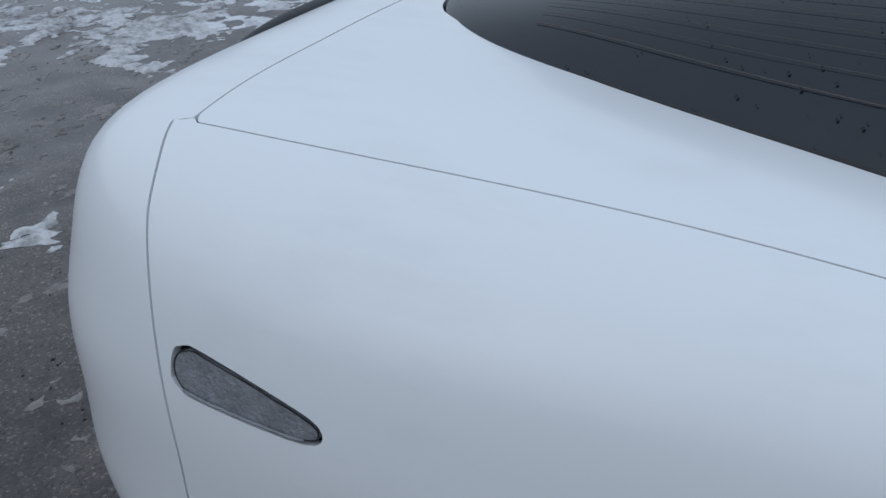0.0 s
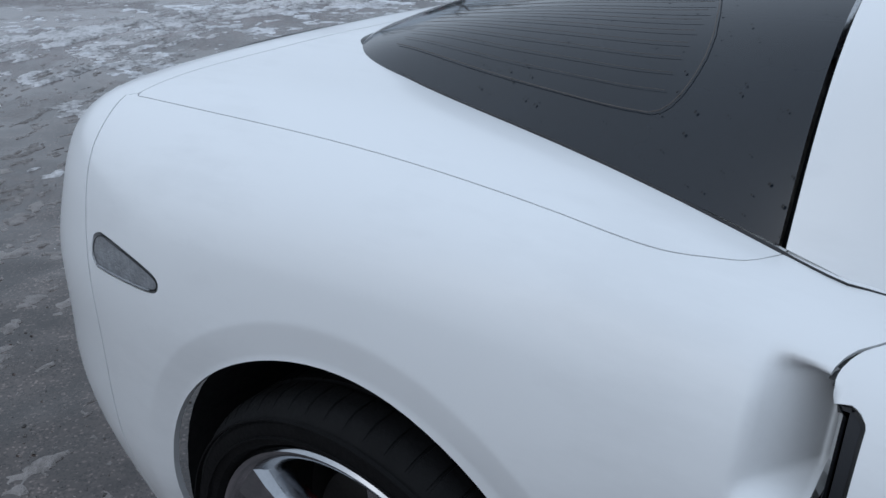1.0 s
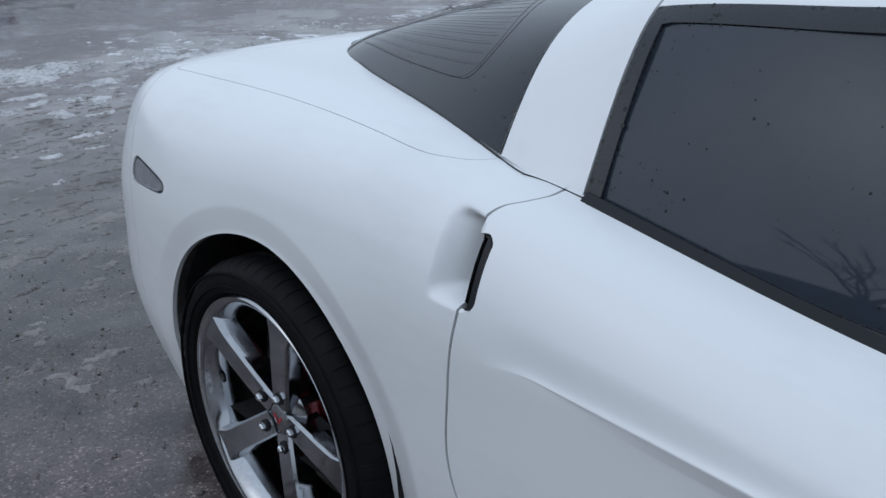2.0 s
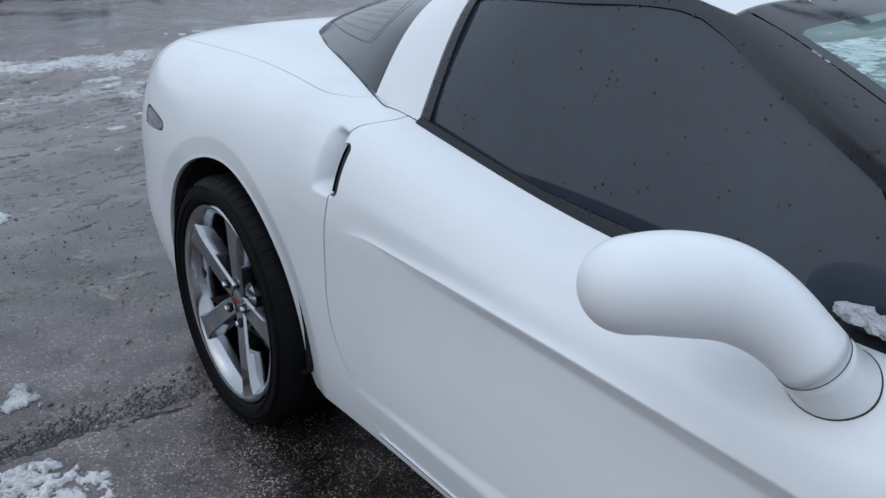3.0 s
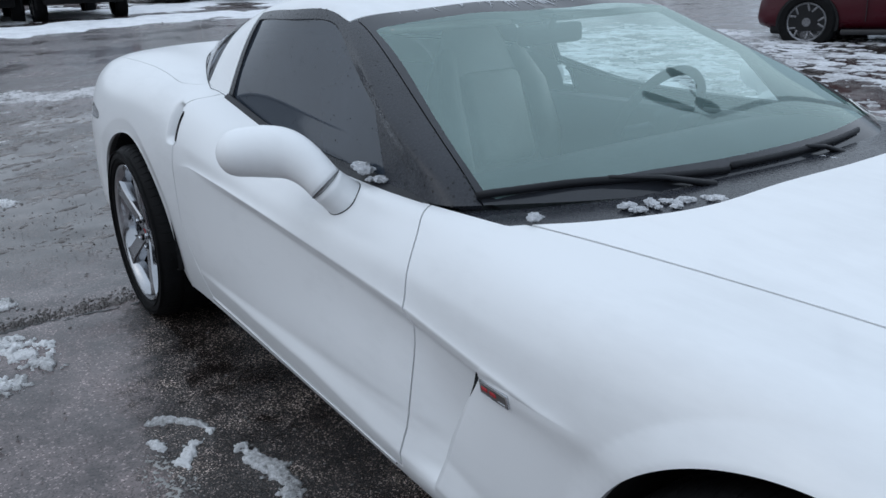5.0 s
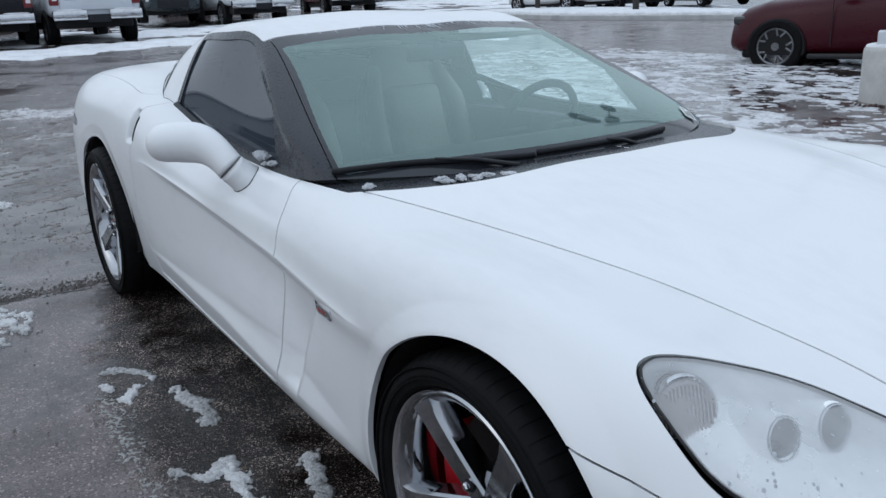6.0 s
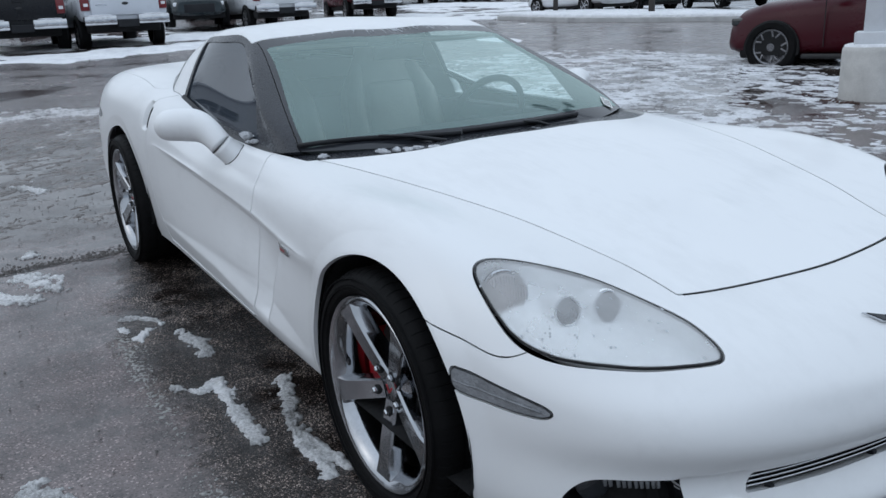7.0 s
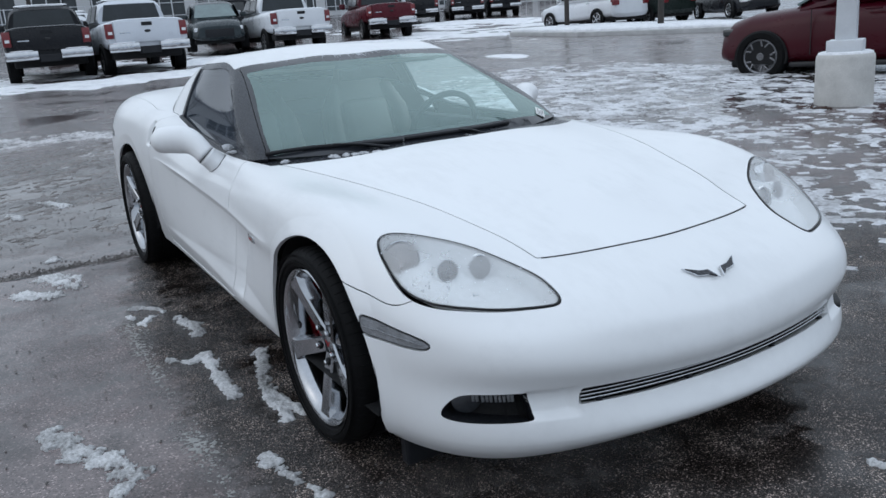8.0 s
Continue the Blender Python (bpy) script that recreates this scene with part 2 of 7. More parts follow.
def thin_glass(name, tint, gloss=0.03, ior=1.5, haze=0.0, haze_colour=(0.75, 0.8, 0.84), sheen=(1, 1, 1)):
    """A thin pane: a tinted look through it under a reflection, with a diffuse film: mist on the lamps, sky reflection
    put into colour on the windscreen.
    """
    m, n, l, b = node_material(name)
    n.remove(b)
    clear, shine, mix = n.new("ShaderNodeBsdfTransparent"), n.new("ShaderNodeBsdfGlossy"), n.new("ShaderNodeMixShader")
    clear.inputs["Color"].default_value = (*tint, 1)
    shine.inputs["Roughness"].default_value = gloss
    shine.inputs["Color"].default_value = (*sheen, 1)
    fres = n.new("ShaderNodeFresnel")
    fres.inputs["IOR"].default_value = ior
    l.new(fres.outputs["Fac"], mix.inputs["Fac"])
    l.new(shine.outputs["BSDF"], mix.inputs[2])
    last = clear.outputs["BSDF"]
    if haze:
        coords = n.new("ShaderNodeTexCoord").outputs["Object"]
        veil = noise_node(n, l, 5.0, 5, 0.6, coords)
        amount = ramp_node(n, l, veil.outputs["Fac"], [(0.3, grey3(haze * 0.85)), (0.7, grey3(min(haze * 1.15, 1)))])
        film, body = n.new("ShaderNodeMixShader"), n.new("ShaderNodeBsdfDiffuse")
        body.inputs["Color"].default_value = (*haze_colour, 1)
        l.new(amount.outputs["Color"], film.inputs["Fac"])
        l.new(last, film.inputs[1])
        l.new(body.outputs["BSDF"], film.inputs[2])
        last = film.outputs["Shader"]
    l.new(last, mix.inputs[1])
    l.new(mix.outputs["Shader"], n["Material Output"].inputs["Surface"])
    return m


WHITE = paint("white_paint", (0.80, 0.81, 0.82), rough=0.28, film=0.16, coat=0.5)
SNOWY = paint("white_paint_frosted", (0.83, 0.84, 0.85), rough=0.55, film=0.3)
BLACK = plain("black_trim", (0.012, 0.013, 0.016), 0.45, vary=0.25, bump=0.05, spec=0.28)
PILLAR = plain("black_pillar_paint", (0.022, 0.024, 0.030), 0.26, vary=0.2, scale=9, bump=0.05, bump_scale=240, spec=0.38)
RUBBER = plain("tyre_rubber", (0.0065, 0.0065, 0.007), 0.62, vary=0.4, scale=11, bump=0.15, bump_scale=120, spec=0.10)
# near black that puts the shade of hollows and undersides into the colour
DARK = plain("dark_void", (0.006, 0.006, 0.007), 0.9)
CHROME = plain("chrome", (0.60, 0.61, 0.63), 0.09, 1.0, vary=0.12, scale=8)
# wheel chrome, colour lowered for slight dirt and the dark ground it mirrors
RIM_CHROME = plain("rim_chrome", (0.40, 0.41, 0.43), 0.12, 1.0, vary=0.15, scale=10)
SPOKE = plain("darkened_chrome", (0.37, 0.38, 0.40), 0.12, 1.0, vary=0.15, scale=14)
# near black for the inner barrel and the brake disc
WHEEL_INNER = plain("near_black_wheel_inner", (0.020, 0.018, 0.017), 0.6, vary=0.4, scale=16)
STEEL = plain("brake_steel", (0.30, 0.29, 0.28), 0.35, 1.0, vary=0.2, scale=20)
RED = plain("red_caliper", (0.42, 0.012, 0.02), 0.35, coat=0.4)
LENS_GREY = plain("smoked_lens", (0.21, 0.22, 0.235), 0.18, vary=0.3, scale=30, bump=0.5, bump_scale=180, coat=0.6)
SEAL = plain("rubber_seal", (0.012, 0.012, 0.014), 0.5)
# the pale green film adds sky reflection as colour
WINDSCREEN = thin_glass("windscreen_glass", (0.80, 0.94, 0.91), 0.03, 1.8, 0.18, (0.46, 0.68, 0.665), (0.84, 1.0, 0.95))
TINTED = thin_glass("tinted_window_glass", (0.018, 0.020, 0.024), 0.025, 1.45, 0.10, (0.31, 0.40, 0.54))
REAR_TINT = thin_glass("tinted_rear_glass", (0.014, 0.016, 0.019), 0.08, 1.45, 0.046, (0.32, 0.40, 0.53))
LAMP_GLASS = thin_glass("misted_lamp_lens", (0.95, 0.97, 0.98), 0.03, 1.45, 0.28, (0.97, 0.975, 0.98))
FRIT = plain("black_glass_band", (0.022, 0.024, 0.029), 0.12, vary=0.3, scale=12, spec=0.42)
BOWL = plain("headlamp_bowl", (0.95, 0.96, 0.97), 0.5, vary=0.05)
LEATHER = plain("grey_leather", (0.38, 0.355, 0.315), 0.5, bump=0.25, bump_scale=90)
DASH = plain("dark_dashboard", (0.045, 0.047, 0.052), 0.6, bump=0.2, bump_scale=140)
STICKER = plain("white_sticker", (0.82, 0.82, 0.80), 0.5, vary=0.03)
INK = plain("printed_ink", (0.03, 0.03, 0.035), 0.6)

# ---- smooth lofted surfaces of the sports car ----
def spline(points, knots, at):
    """Natural cubic spline through points (n x m) at the given knots, sampled at the values of at."""
    n = len(knots)
    h = np.diff(knots)
    a = np.zeros((n, n))
    r = np.zeros((n, points.shape[1]))
    a[0, 0] = a[-1, -1] = 1
    for i in range(1, n - 1):
        a[i, i - 1], a[i, i], a[i, i + 1] = h[i - 1], 2 * (h[i - 1] + h[i]), h[i]
        r[i] = 6 * ((points[i + 1] - points[i]) / h[i] - (points[i] - points[i - 1]) / h[i - 1])
    m = np.linalg.solve(a, r)
    i = np.clip(np.searchsorted(knots, at) - 1, 0, n - 2)
    s, e = (knots[i + 1] - at)[:, None], (at - knots[i])[:, None]
    hh = h[i][:, None]
    return (m[i] * s ** 3 + m[i + 1] * e ** 3) / (6 * hh) + (points[i] / hh - m[i] * hh / 6) * s + (points[i + 1] / hh - m[i + 1] * hh / 6) * e


def loft(rails, per_u, per_v):
    """Smooth half surface (x, half width, z) through the rails, which begin and end on the middle plane; the last rail is the spine."""
    p = np.array(rails, float)
    flip = np.array([1.0, -1.0, 1.0])
    p = np.concatenate([p[:, 2:0:-1] * flip, p, p[:, -2:-4:-1] * flip], axis=1)
    p = np.concatenate([p, p[-2:-4:-1] * flip], axis=0)
    ju, jv = p.shape[1], p.shape[0]
    step = np.linalg.norm(np.diff(p, axis=1), axis=2).mean(0) ** 0.75
    ku = np.concatenate([[0], np.cumsum(step)])
    step = np.linalg.norm(np.diff(p, axis=0), axis=2)[:, 5:-5].mean(1) ** 0.75
    kv = np.concatenate([[0], np.cumsum(step)])
    tu, tv = [], []
    for i in range(2, ju - 3):
        tu += list(i + np.arange(per_u[i - 2]) / per_u[i - 2])
    tu.append(ju - 3)
    for i in range(jv - 3):
        tv += list(i + np.arange(per_v[i]) / per_v[i])
    tv.append(jv - 3)
    tu, tv = np.array(tu), np.array(tv)
    au, av = np.interp(tu, np.arange(ju), ku), np.interp(tv, np.arange(jv), kv)
    rows = np.array([spline(p[j], ku, au) for j in range(jv)])
    grid = np.array([spline(rows[:, i], kv, av) for i in range(len(au))])
    grid[0, :, 1] = grid[-1, :, 1] = grid[:, -1, 1] = 0
    return grid, tu - 2, tv


BODY_RAILS = [
    # lower edge
    [(-0.8, 0, 0.22), (-0.78, 0.4, 0.22), (-0.71, 0.68, 0.21), (-0.44, 0.812, 0.2), (0, 0.82, 0.2), (0.42, 0.812, 0.226), (1.1, 0.816, 0.226),
     (1.75, 0.826, 0.222), (2.27, 0.828, 0.2), (2.69, 0.82, 0.165), (3, 0.785, 0.138), (3.27, 0.65, 0.142), (3.42, 0.36, 0.165), (3.47, 0, 0.172)],
    # rocker and splitter lip
    [(-0.851, 0, 0.339), (-0.831, 0.42, 0.339), (-0.722, 0.710, 0.329), (-0.47, 0.842, 0.32), (0, 0.855, 0.3), (0.44, 0.822, 0.268), (1.1, 0.828, 0.262),
     (1.75, 0.84, 0.258), (2.27, 0.845, 0.25), (2.69, 0.85, 0.25), (3.02, 0.815, 0.2), (3.3, 0.675, 0.195), (3.455, 0.37, 0.205), (3.505, 0, 0.21)],
    # cove low in the door
    [(-0.864, 0, 0.49), (-0.844, 0.43, 0.49), (-0.750, 0.730, 0.478), (-0.477, 0.862, 0.453), (0.001, 0.87, 0.438), (0.459, 0.84, 0.415), (1.1, 0.838, 0.417),
     (1.75, 0.835, 0.42), (2.27, 0.850, 0.4), (2.69, 0.86, 0.4), (3.03, 0.825, 0.33), (3.29, 0.675, 0.32), (3.418, 0.4, 0.3), (3.466, 0, 0.29)],
    # foot of the crease
    [(-0.854, 0, 0.594), (-0.834, 0.43, 0.594), (-0.743, 0.731, 0.593), (-0.453, 0.864, 0.589), (0.02, 0.875, 0.572), (0.49, 0.848, 0.605), (1.1, 0.834, 0.62),
     (1.75, 0.833, 0.57), (2.27, 0.853, 0.524), (2.69, 0.863, 0.52), (3.04, 0.822, 0.43), (3.31, 0.675, 0.41), (3.45, 0.4, 0.385), (3.5, 0, 0.37)],
    # crease
    [(-0.834, 0, 0.679), (-0.814, 0.43, 0.679), (-0.739, 0.729, 0.678), (-0.443, 0.862, 0.672), (0.029, 0.872, 0.65), (0.502, 0.848, 0.664), (1.1, 0.836, 0.647),
     (1.75, 0.84, 0.606), (2.27, 0.858, 0.56), (2.69, 0.86, 0.575), (3.06, 0.81, 0.49), (3.31, 0.655, 0.46), (3.44, 0.39, 0.435), (3.485, 0, 0.425)],
    # upper side
    [(-0.795, 0, 0.775), (-0.778, 0.43, 0.775), (-0.721, 0.716, 0.769), (-0.428, 0.848, 0.763), (0.03, 0.86, 0.731), (0.511, 0.838, 0.739), (1.1, 0.813, 0.689),
     (1.75, 0.815, 0.67), (2.27, 0.84, 0.64), (2.69, 0.838, 0.645), (3.06, 0.78, 0.56), (3.28, 0.625, 0.505), (3.42, 0.37, 0.475), (3.46, 0, 0.46)],
    # shoulder
    [(-0.725, 0, 0.888), (-0.708, 0.42, 0.888), (-0.690, 0.687, 0.874), (-0.419, 0.808, 0.858), (0.03, 0.825, 0.841), (0.511, 0.795, 0.832), (1.1, 0.772, 0.736),
     (1.75, 0.772, 0.722), (2.27, 0.785, 0.715), (2.69, 0.765, 0.715), (3.05, 0.7, 0.63), (3.24, 0.57, 0.55), (3.37, 0.33, 0.515), (3.41, 0, 0.5)],
    # hatch and bonnet seam, window sill
    [(-0.650, 0, 0.945), (-0.640, 0.4, 0.942), (-0.602, 0.62, 0.933), (-0.409, 0.69, 0.931), (0.03, 0.706, 0.918), (0.511, 0.69, 0.878), (1.1, 0.7, 0.773),
     (1.75, 0.72, 0.756), (2.27, 0.648, 0.74), (2.69, 0.578, 0.7), (2.99, 0.478, 0.638), (3.156, 0.4, 0.587), (3.29, 0.22, 0.555), (3.34, 0, 0.54)],
    # middle of the deck and bonnet
    [(-0.575, 0, 0.958), (-0.555, 0.28, 0.957), (-0.528, 0.4, 0.953), (-0.349, 0.44, 0.946), (0.03, 0.46, 0.929), (0.511, 0.45, 0.899), (1.1, 0.45, 0.844),
     (1.75, 0.46, 0.78), (2.2, 0.42, 0.772), (2.55, 0.34, 0.742), (2.82, 0.27, 0.69), (3, 0.2, 0.645), (3.12, 0.11, 0.612), (3.16, 0, 0.6)],
    # spine
    [(-0.464, 0, 0.958), (-0.446, 0, 0.957), (-0.409, 0, 0.956), (-0.269, 0, 0.952), (0.03, 0, 0.939), (0.511, 0, 0.904), (1.1, 0, 0.854),
     (1.75, 0, 0.79), (2.1, 0, 0.788), (2.4, 0, 0.768), (2.62, 0, 0.738), (2.78, 0, 0.708), (2.88, 0, 0.69), (2.93, 0, 0.68)],
]
BODY_U = (6, 10, 14, 52, 70, 80, 36, 48, 26, 36, 32, 36, 12)
BODY_V = (6, 26, 16, 12, 20, 22, 20, 12, 10)
CABIN_RAILS = [
    # foot of the glass
    [(-0.492, 0, 0.96), (-0.478, 0.16, 0.958), (-0.414, 0.29, 0.95), (-0.07, 0.479, 0.937), (0.455, 0.671, 0.893), (0.595, 0.678, 0.854), (1.1, 0.688, 0.776),
     (1.7, 0.714, 0.757), (1.88, 0.66, 0.765), (2.03, 0.42, 0.765), (2.08, 0.2, 0.765), (2.1, 0, 0.765)],
    # rail above the side window, edge of the windscreen
    [(-0.464, 0, 0.98), (-0.437, 0.14, 0.979), (-0.349, 0.25, 0.985), (0.03, 0.4, 1.031), (0.446, 0.536, 1.056), (0.578, 0.533, 1.088), (0.9, 0.549, 1.105),
     (1.192, 0.552, 1.07), (1.6, 0.61, 0.905), (1.8, 0.4, 0.875), (1.86, 0.2, 0.88), (1.88, 0, 0.88)],
    # edge of the roof
    [(-0.369, 0, 1.011), (-0.339, 0.1, 1.01), (-0.249, 0.18, 1.021), (0.13, 0.3, 1.078), (0.446, 0.39, 1.113), (0.578, 0.4, 1.129), (0.9, 0.42, 1.137),
     (1.16, 0.42, 1.105), (1.38, 0.36, 1.04), (1.5, 0.25, 1.005), (1.56, 0.12, 0.99), (1.58, 0, 0.985)],
    # spine
    [(-0.17, 0, 1.057), (-0.15, 0, 1.061), (-0.07, 0, 1.071), (0.229, 0, 1.106), (0.446, 0, 1.133), (0.578, 0, 1.15), (0.85, 0, 1.155),
     (1.05, 0, 1.14), (1.15, 0, 1.125), (1.22, 0, 1.105), (1.27, 0, 1.09), (1.29, 0, 1.085)],
]
CABIN_U = (5, 6, 16, 24, 8, 26, 26, 14, 14, 8, 8)
CABIN_V = (16, 12, 20)
# ---- ground ----
def soft_plus(v, k=0.4):
    return k * np.log1p(np.exp(np.clip(v / k, -50, 50)))


def ground_height(x, y):
    """The lot rises gently behind the car and a little to its far side."""
    x, y = np.asarray(x, float), np.asarray(y, float)
    far = soft_plus(y - 0.5)
    rise = 0.030 * soft_plus(1.3 - x) + 0.028 * far * np.exp(-far / 9) + 0.05 * soft_plus(-20 - x, 2.0)
    return 8 * np.tanh(rise / 8)


LATTICE = np.random.RandomState(5).rand(256, 256)


def value_noise(x, y):
    xi, yi = np.floor(x).astype(int), np.floor(y).astype(int)
    fx, fy = x - xi, y - yi
    fx, fy = fx * fx * (3 - 2 * fx), fy * fy * (3 - 2 * fy)
    a, b = LATTICE[xi % 256, yi % 256], LATTICE[(xi + 1) % 256, yi % 256]
    c, d = LATTICE[xi % 256, (yi + 1) % 256], LATTICE[(xi + 1) % 256, (yi + 1) % 256]
    return (a * (1 - fx) + b * fx) * (1 - fy) + (c * (1 - fx) + d * fx) * fy


def fbm(x, y, scale, octaves=5, shift=0.0):
    total, amp, norm = 0.0, 1.0, 0.0
    for k in range(octaves):
        total = total + amp * value_noise(x * scale + 17.3 * k + shift, y * scale + 9.1 * k - shift)
        norm += amp
        amp *= 0.55
        scale *= 2.1
    return total / norm


def surface_height(x, y):
    """Ground with its small dips, which deepen to slushy ridges behind the car."""
    near = np.exp(-(((x - 0.8) / 8) ** 2 + ((y + 0.5) / 8) ** 2))
    rear = 1 / (1 + np.exp(np.clip((x + 0.75) / 0.15, -50, 50)))
    return ground_height(x, y) + near * (0.016 * (fbm(x, y, 1.6, 5) - 0.5) + 0.010 * (fbm(x, y, 7.0, 4, 3.1) - 0.5) + 0.030 * rear * (fbm(x * 0.6 + y * 0.5, y - x * 0.8, 3.2, 5, 8.4) - 0.5))


def stretched(lo, hi, fine, core_lo, core_hi, grow=1.12):
    out = list(np.arange(core_lo, core_hi + fine / 2, fine))
    s, v = fine, core_hi
    while v < hi:
        s *= grow
        v += s
        out.append(min(v, hi))
    s, v = fine, core_lo
    while v > lo:
        s *= grow
        v -= s
        out.insert(0, max(v, lo))
    return np.array(out)


def asphalt_material():
    """Wet asphalt: coarse dark stones by the car, a smoother lot beyond, thin puddles and brown silt."""
    m, n, l, b = node_material("wet_asphalt")
    coords = n.new("ShaderNodeTexCoord").outputs["Object"]
    sep = n.new("ShaderNodeSeparateXYZ")
    l.new(coords, sep.inputs[0])
    wobble = noise_node(n, l, 2.2, 5, 0.6, coords)

    def math_node(op, a, b_):
        q = n.new("ShaderNodeMath")
        q.operation = op
        for k, v in enumerate((a, b_)):
            if isinstance(v, (int, float)):
                q.inputs[k].default_value = v
            else:
                l.new(v, q.inputs[k])
        return q.outputs[0]

    def mix_node(f, a, b_):
        q = n.new("ShaderNodeMix")
        q.data_type = "RGBA"
        for key, v in (("Factor", f), ("A", a), ("B", b_)):
            if isinstance(v, (int, float)):
                q.inputs[key].default_value = v
            elif isinstance(v, tuple):
                q.inputs[key].default_value = (*v, 1)
            else:
                l.new(v, q.inputs[key])
        return q.outputs["Result"]

    ragged = noise_node(n, l, 26.0, 5, 0.7, coords)
    off = math_node("ADD", math_node("MULTIPLY", math_node("SUBTRACT", wobble.outputs["Fac"], 0.5), 0.26), math_node("MULTIPLY", math_node("SUBTRACT", ragged.outputs["Fac"], 0.5), 0.30))
    yy = math_node("ADD", sep.outputs["Y"], off)
    xx = math_node("ADD", sep.outputs["X"], off)
    skew = math_node("MULTIPLY", math_node("MAXIMUM", math_node("SUBTRACT", 1.1, sep.outputs["X"]), 0.0), 0.21)
    inward = math_node("MULTIPLY", math_node("ADD", math_node("SUBTRACT", yy, skew), 1.20), 10.0)
    inward = math_node("MINIMUM", math_node("MAXIMUM", inward, 0.0), 1.0)
    inner = math_node("MULTIPLY", inward, math_node("GREATER_THAN", xx, 0.02))
    for limit, axis in ((2.6, yy), (5.4, xx)):
        fade = math_node("MULTIPLY", math_node("SUBTRACT", limit + 0.6, axis), 1.2)
        inner = math_node("MULTIPLY", inner, math_node("MINIMUM", math_node("MAXIMUM", fade, 0.0), 1.0))
    brown = math_node("MULTIPLY", math_node("MINIMUM", math_node("MAXIMUM", math_node("MULTIPLY", math_node("SUBTRACT", -0.30, xx), 1.6), 0.0), 1.0), math_node("MINIMUM", math_node("MAXIMUM", math_node("MULTIPLY", math_node("ADD", xx, 5.5), 0.5), 0.0), 0.80))
    stones = n.new("ShaderNodeTexVoronoi")
    stones.inputs["Scale"].default_value = 185
    l.new(coords, stones.inputs["Vector"])
    grit = n.new("ShaderNodeTexVoronoi")
    grit.inputs["Scale"].default_value = 330
    l.new(coords, grit.inputs["Vector"])
    big = noise_node(n, l, 0.55, 6, 0.62, coords)
    mid = noise_node(n, l, 5.5, 6, 0.65, coords)
    uneven = math_node("ADD", grit.outputs["Color"], math_node("MULTIPLY", math_node("SUBTRACT", mid.outputs["Fac"], 0.5), 0.42))
    # pale stones, and glints of wet ones painted as the brightest specks
    speck = ramp_node(n, l, uneven, [(0.2, grey3(0.45)), (0.55, grey3(0.9)), (0.70, grey3(1.6)), (0.80, grey3(5.0)), (0.92, grey3(18.0))])
    faint = ramp_node(n, l, stones.outputs["Color"], [(0.20, grey3(0.50)), (0.36, grey3(0.92)), (0.66, grey3(1.0)), (0.78, grey3(1.1)), (0.87, grey3(2.6))])
    dark = ramp_node(n, l, mid.outputs["Fac"], [(0.3, (0.012, 0.0094, 0.0084)), (0.5, (0.026, 0.0208, 0.0186)), (0.72, (0.055, 0.0445, 0.039))])
    light = ramp_node(n, l, big.outputs["Fac"], [(0.32, (0.098, 0.077, 0.075)), (0.55, (0.144, 0.114, 0.111)), (0.75, (0.195, 0.154, 0.149))])
    silt = ramp_node(n, l, mid.outputs["Fac"], [(0.38, grey3(0.50)), (0.52, grey3(0.95)), (0.64, grey3(1.25))])
    distant = math_node("MINIMUM", math_node("MAXIMUM", math_node("MULTIPLY", math_node("SUBTRACT", -5.5, sep.outputs["X"]), 0.5), 0.0), 0.85)

    def times(a, c):
        q = n.new("ShaderNodeMix")
        q.data_type, q.blend_type = "RGBA", "MULTIPLY"
        q.inputs["Factor"].default_value = 1.0
        l.new(a, q.inputs["A"])
        l.new(c, q.inputs["B"])
        return q.outputs["Result"]

    base = mix_node(inner, times(times(mix_node(brown, light.outputs["Color"], (0.052, 0.041, 0.035)), mix_node(distant, silt.outputs["Color"], (0.80, 0.80, 0.80))), faint.outputs["Color"]), times(dark.outputs["Color"], speck.outputs["Color"]))
    l.new(base, b.inputs["Base Color"])
    wet = noise_node(n, l, 0.9, 5, 0.6, coords)
    puddle = ramp_node(n, l, math_node("ADD", math_node("MULTIPLY", wet.outputs["Fac"], 0.75), math_node("MULTIPLY", mid.outputs["Fac"], 0.3)),
                       [(0.44, grey3(0.04)), (0.52, grey3(0.14)), (0.66, grey3(0.29))])
    sheen = math_node("SUBTRACT", 1.0, math_node("MULTIPLY", brown, 0.6))
    l.new(math_node("MULTIPLY", puddle.outputs["Color"], sheen), b.inputs["Roughness"])
    l.new(math_node("SUBTRACT", 0.50, math_node("MULTIPLY", inner, 0.08)), b.inputs["Specular IOR Level"])
    calm = ramp_node(n, l, puddle.outputs["Color"], [(0.08, grey3(0.10)), (0.32, grey3(1.0))])
    relief = math_node("ADD", math_node("MULTIPLY", stones.outputs["Distance"], -0.7), math_node("MULTIPLY", grit.outputs["Distance"], -0.4))
    relief = math_node("ADD", relief, math_node("MULTIPLY", mid.outputs["Fac"], 2.2))
    bump = n.new("ShaderNodeBump")
    bump.inputs["Distance"].default_value = 0.010
    l.new(relief, bump.inputs["Height"])
    l.new(math_node("MULTIPLY", math_node("MULTIPLY", calm.outputs["Color"], sheen), math_node("ADD", math_node("MULTIPLY", inner, 0.6), 0.4)), bump.inputs["Strength"])
    l.new(bump.outputs["Normal"], b.inputs["Normal"])
    return m


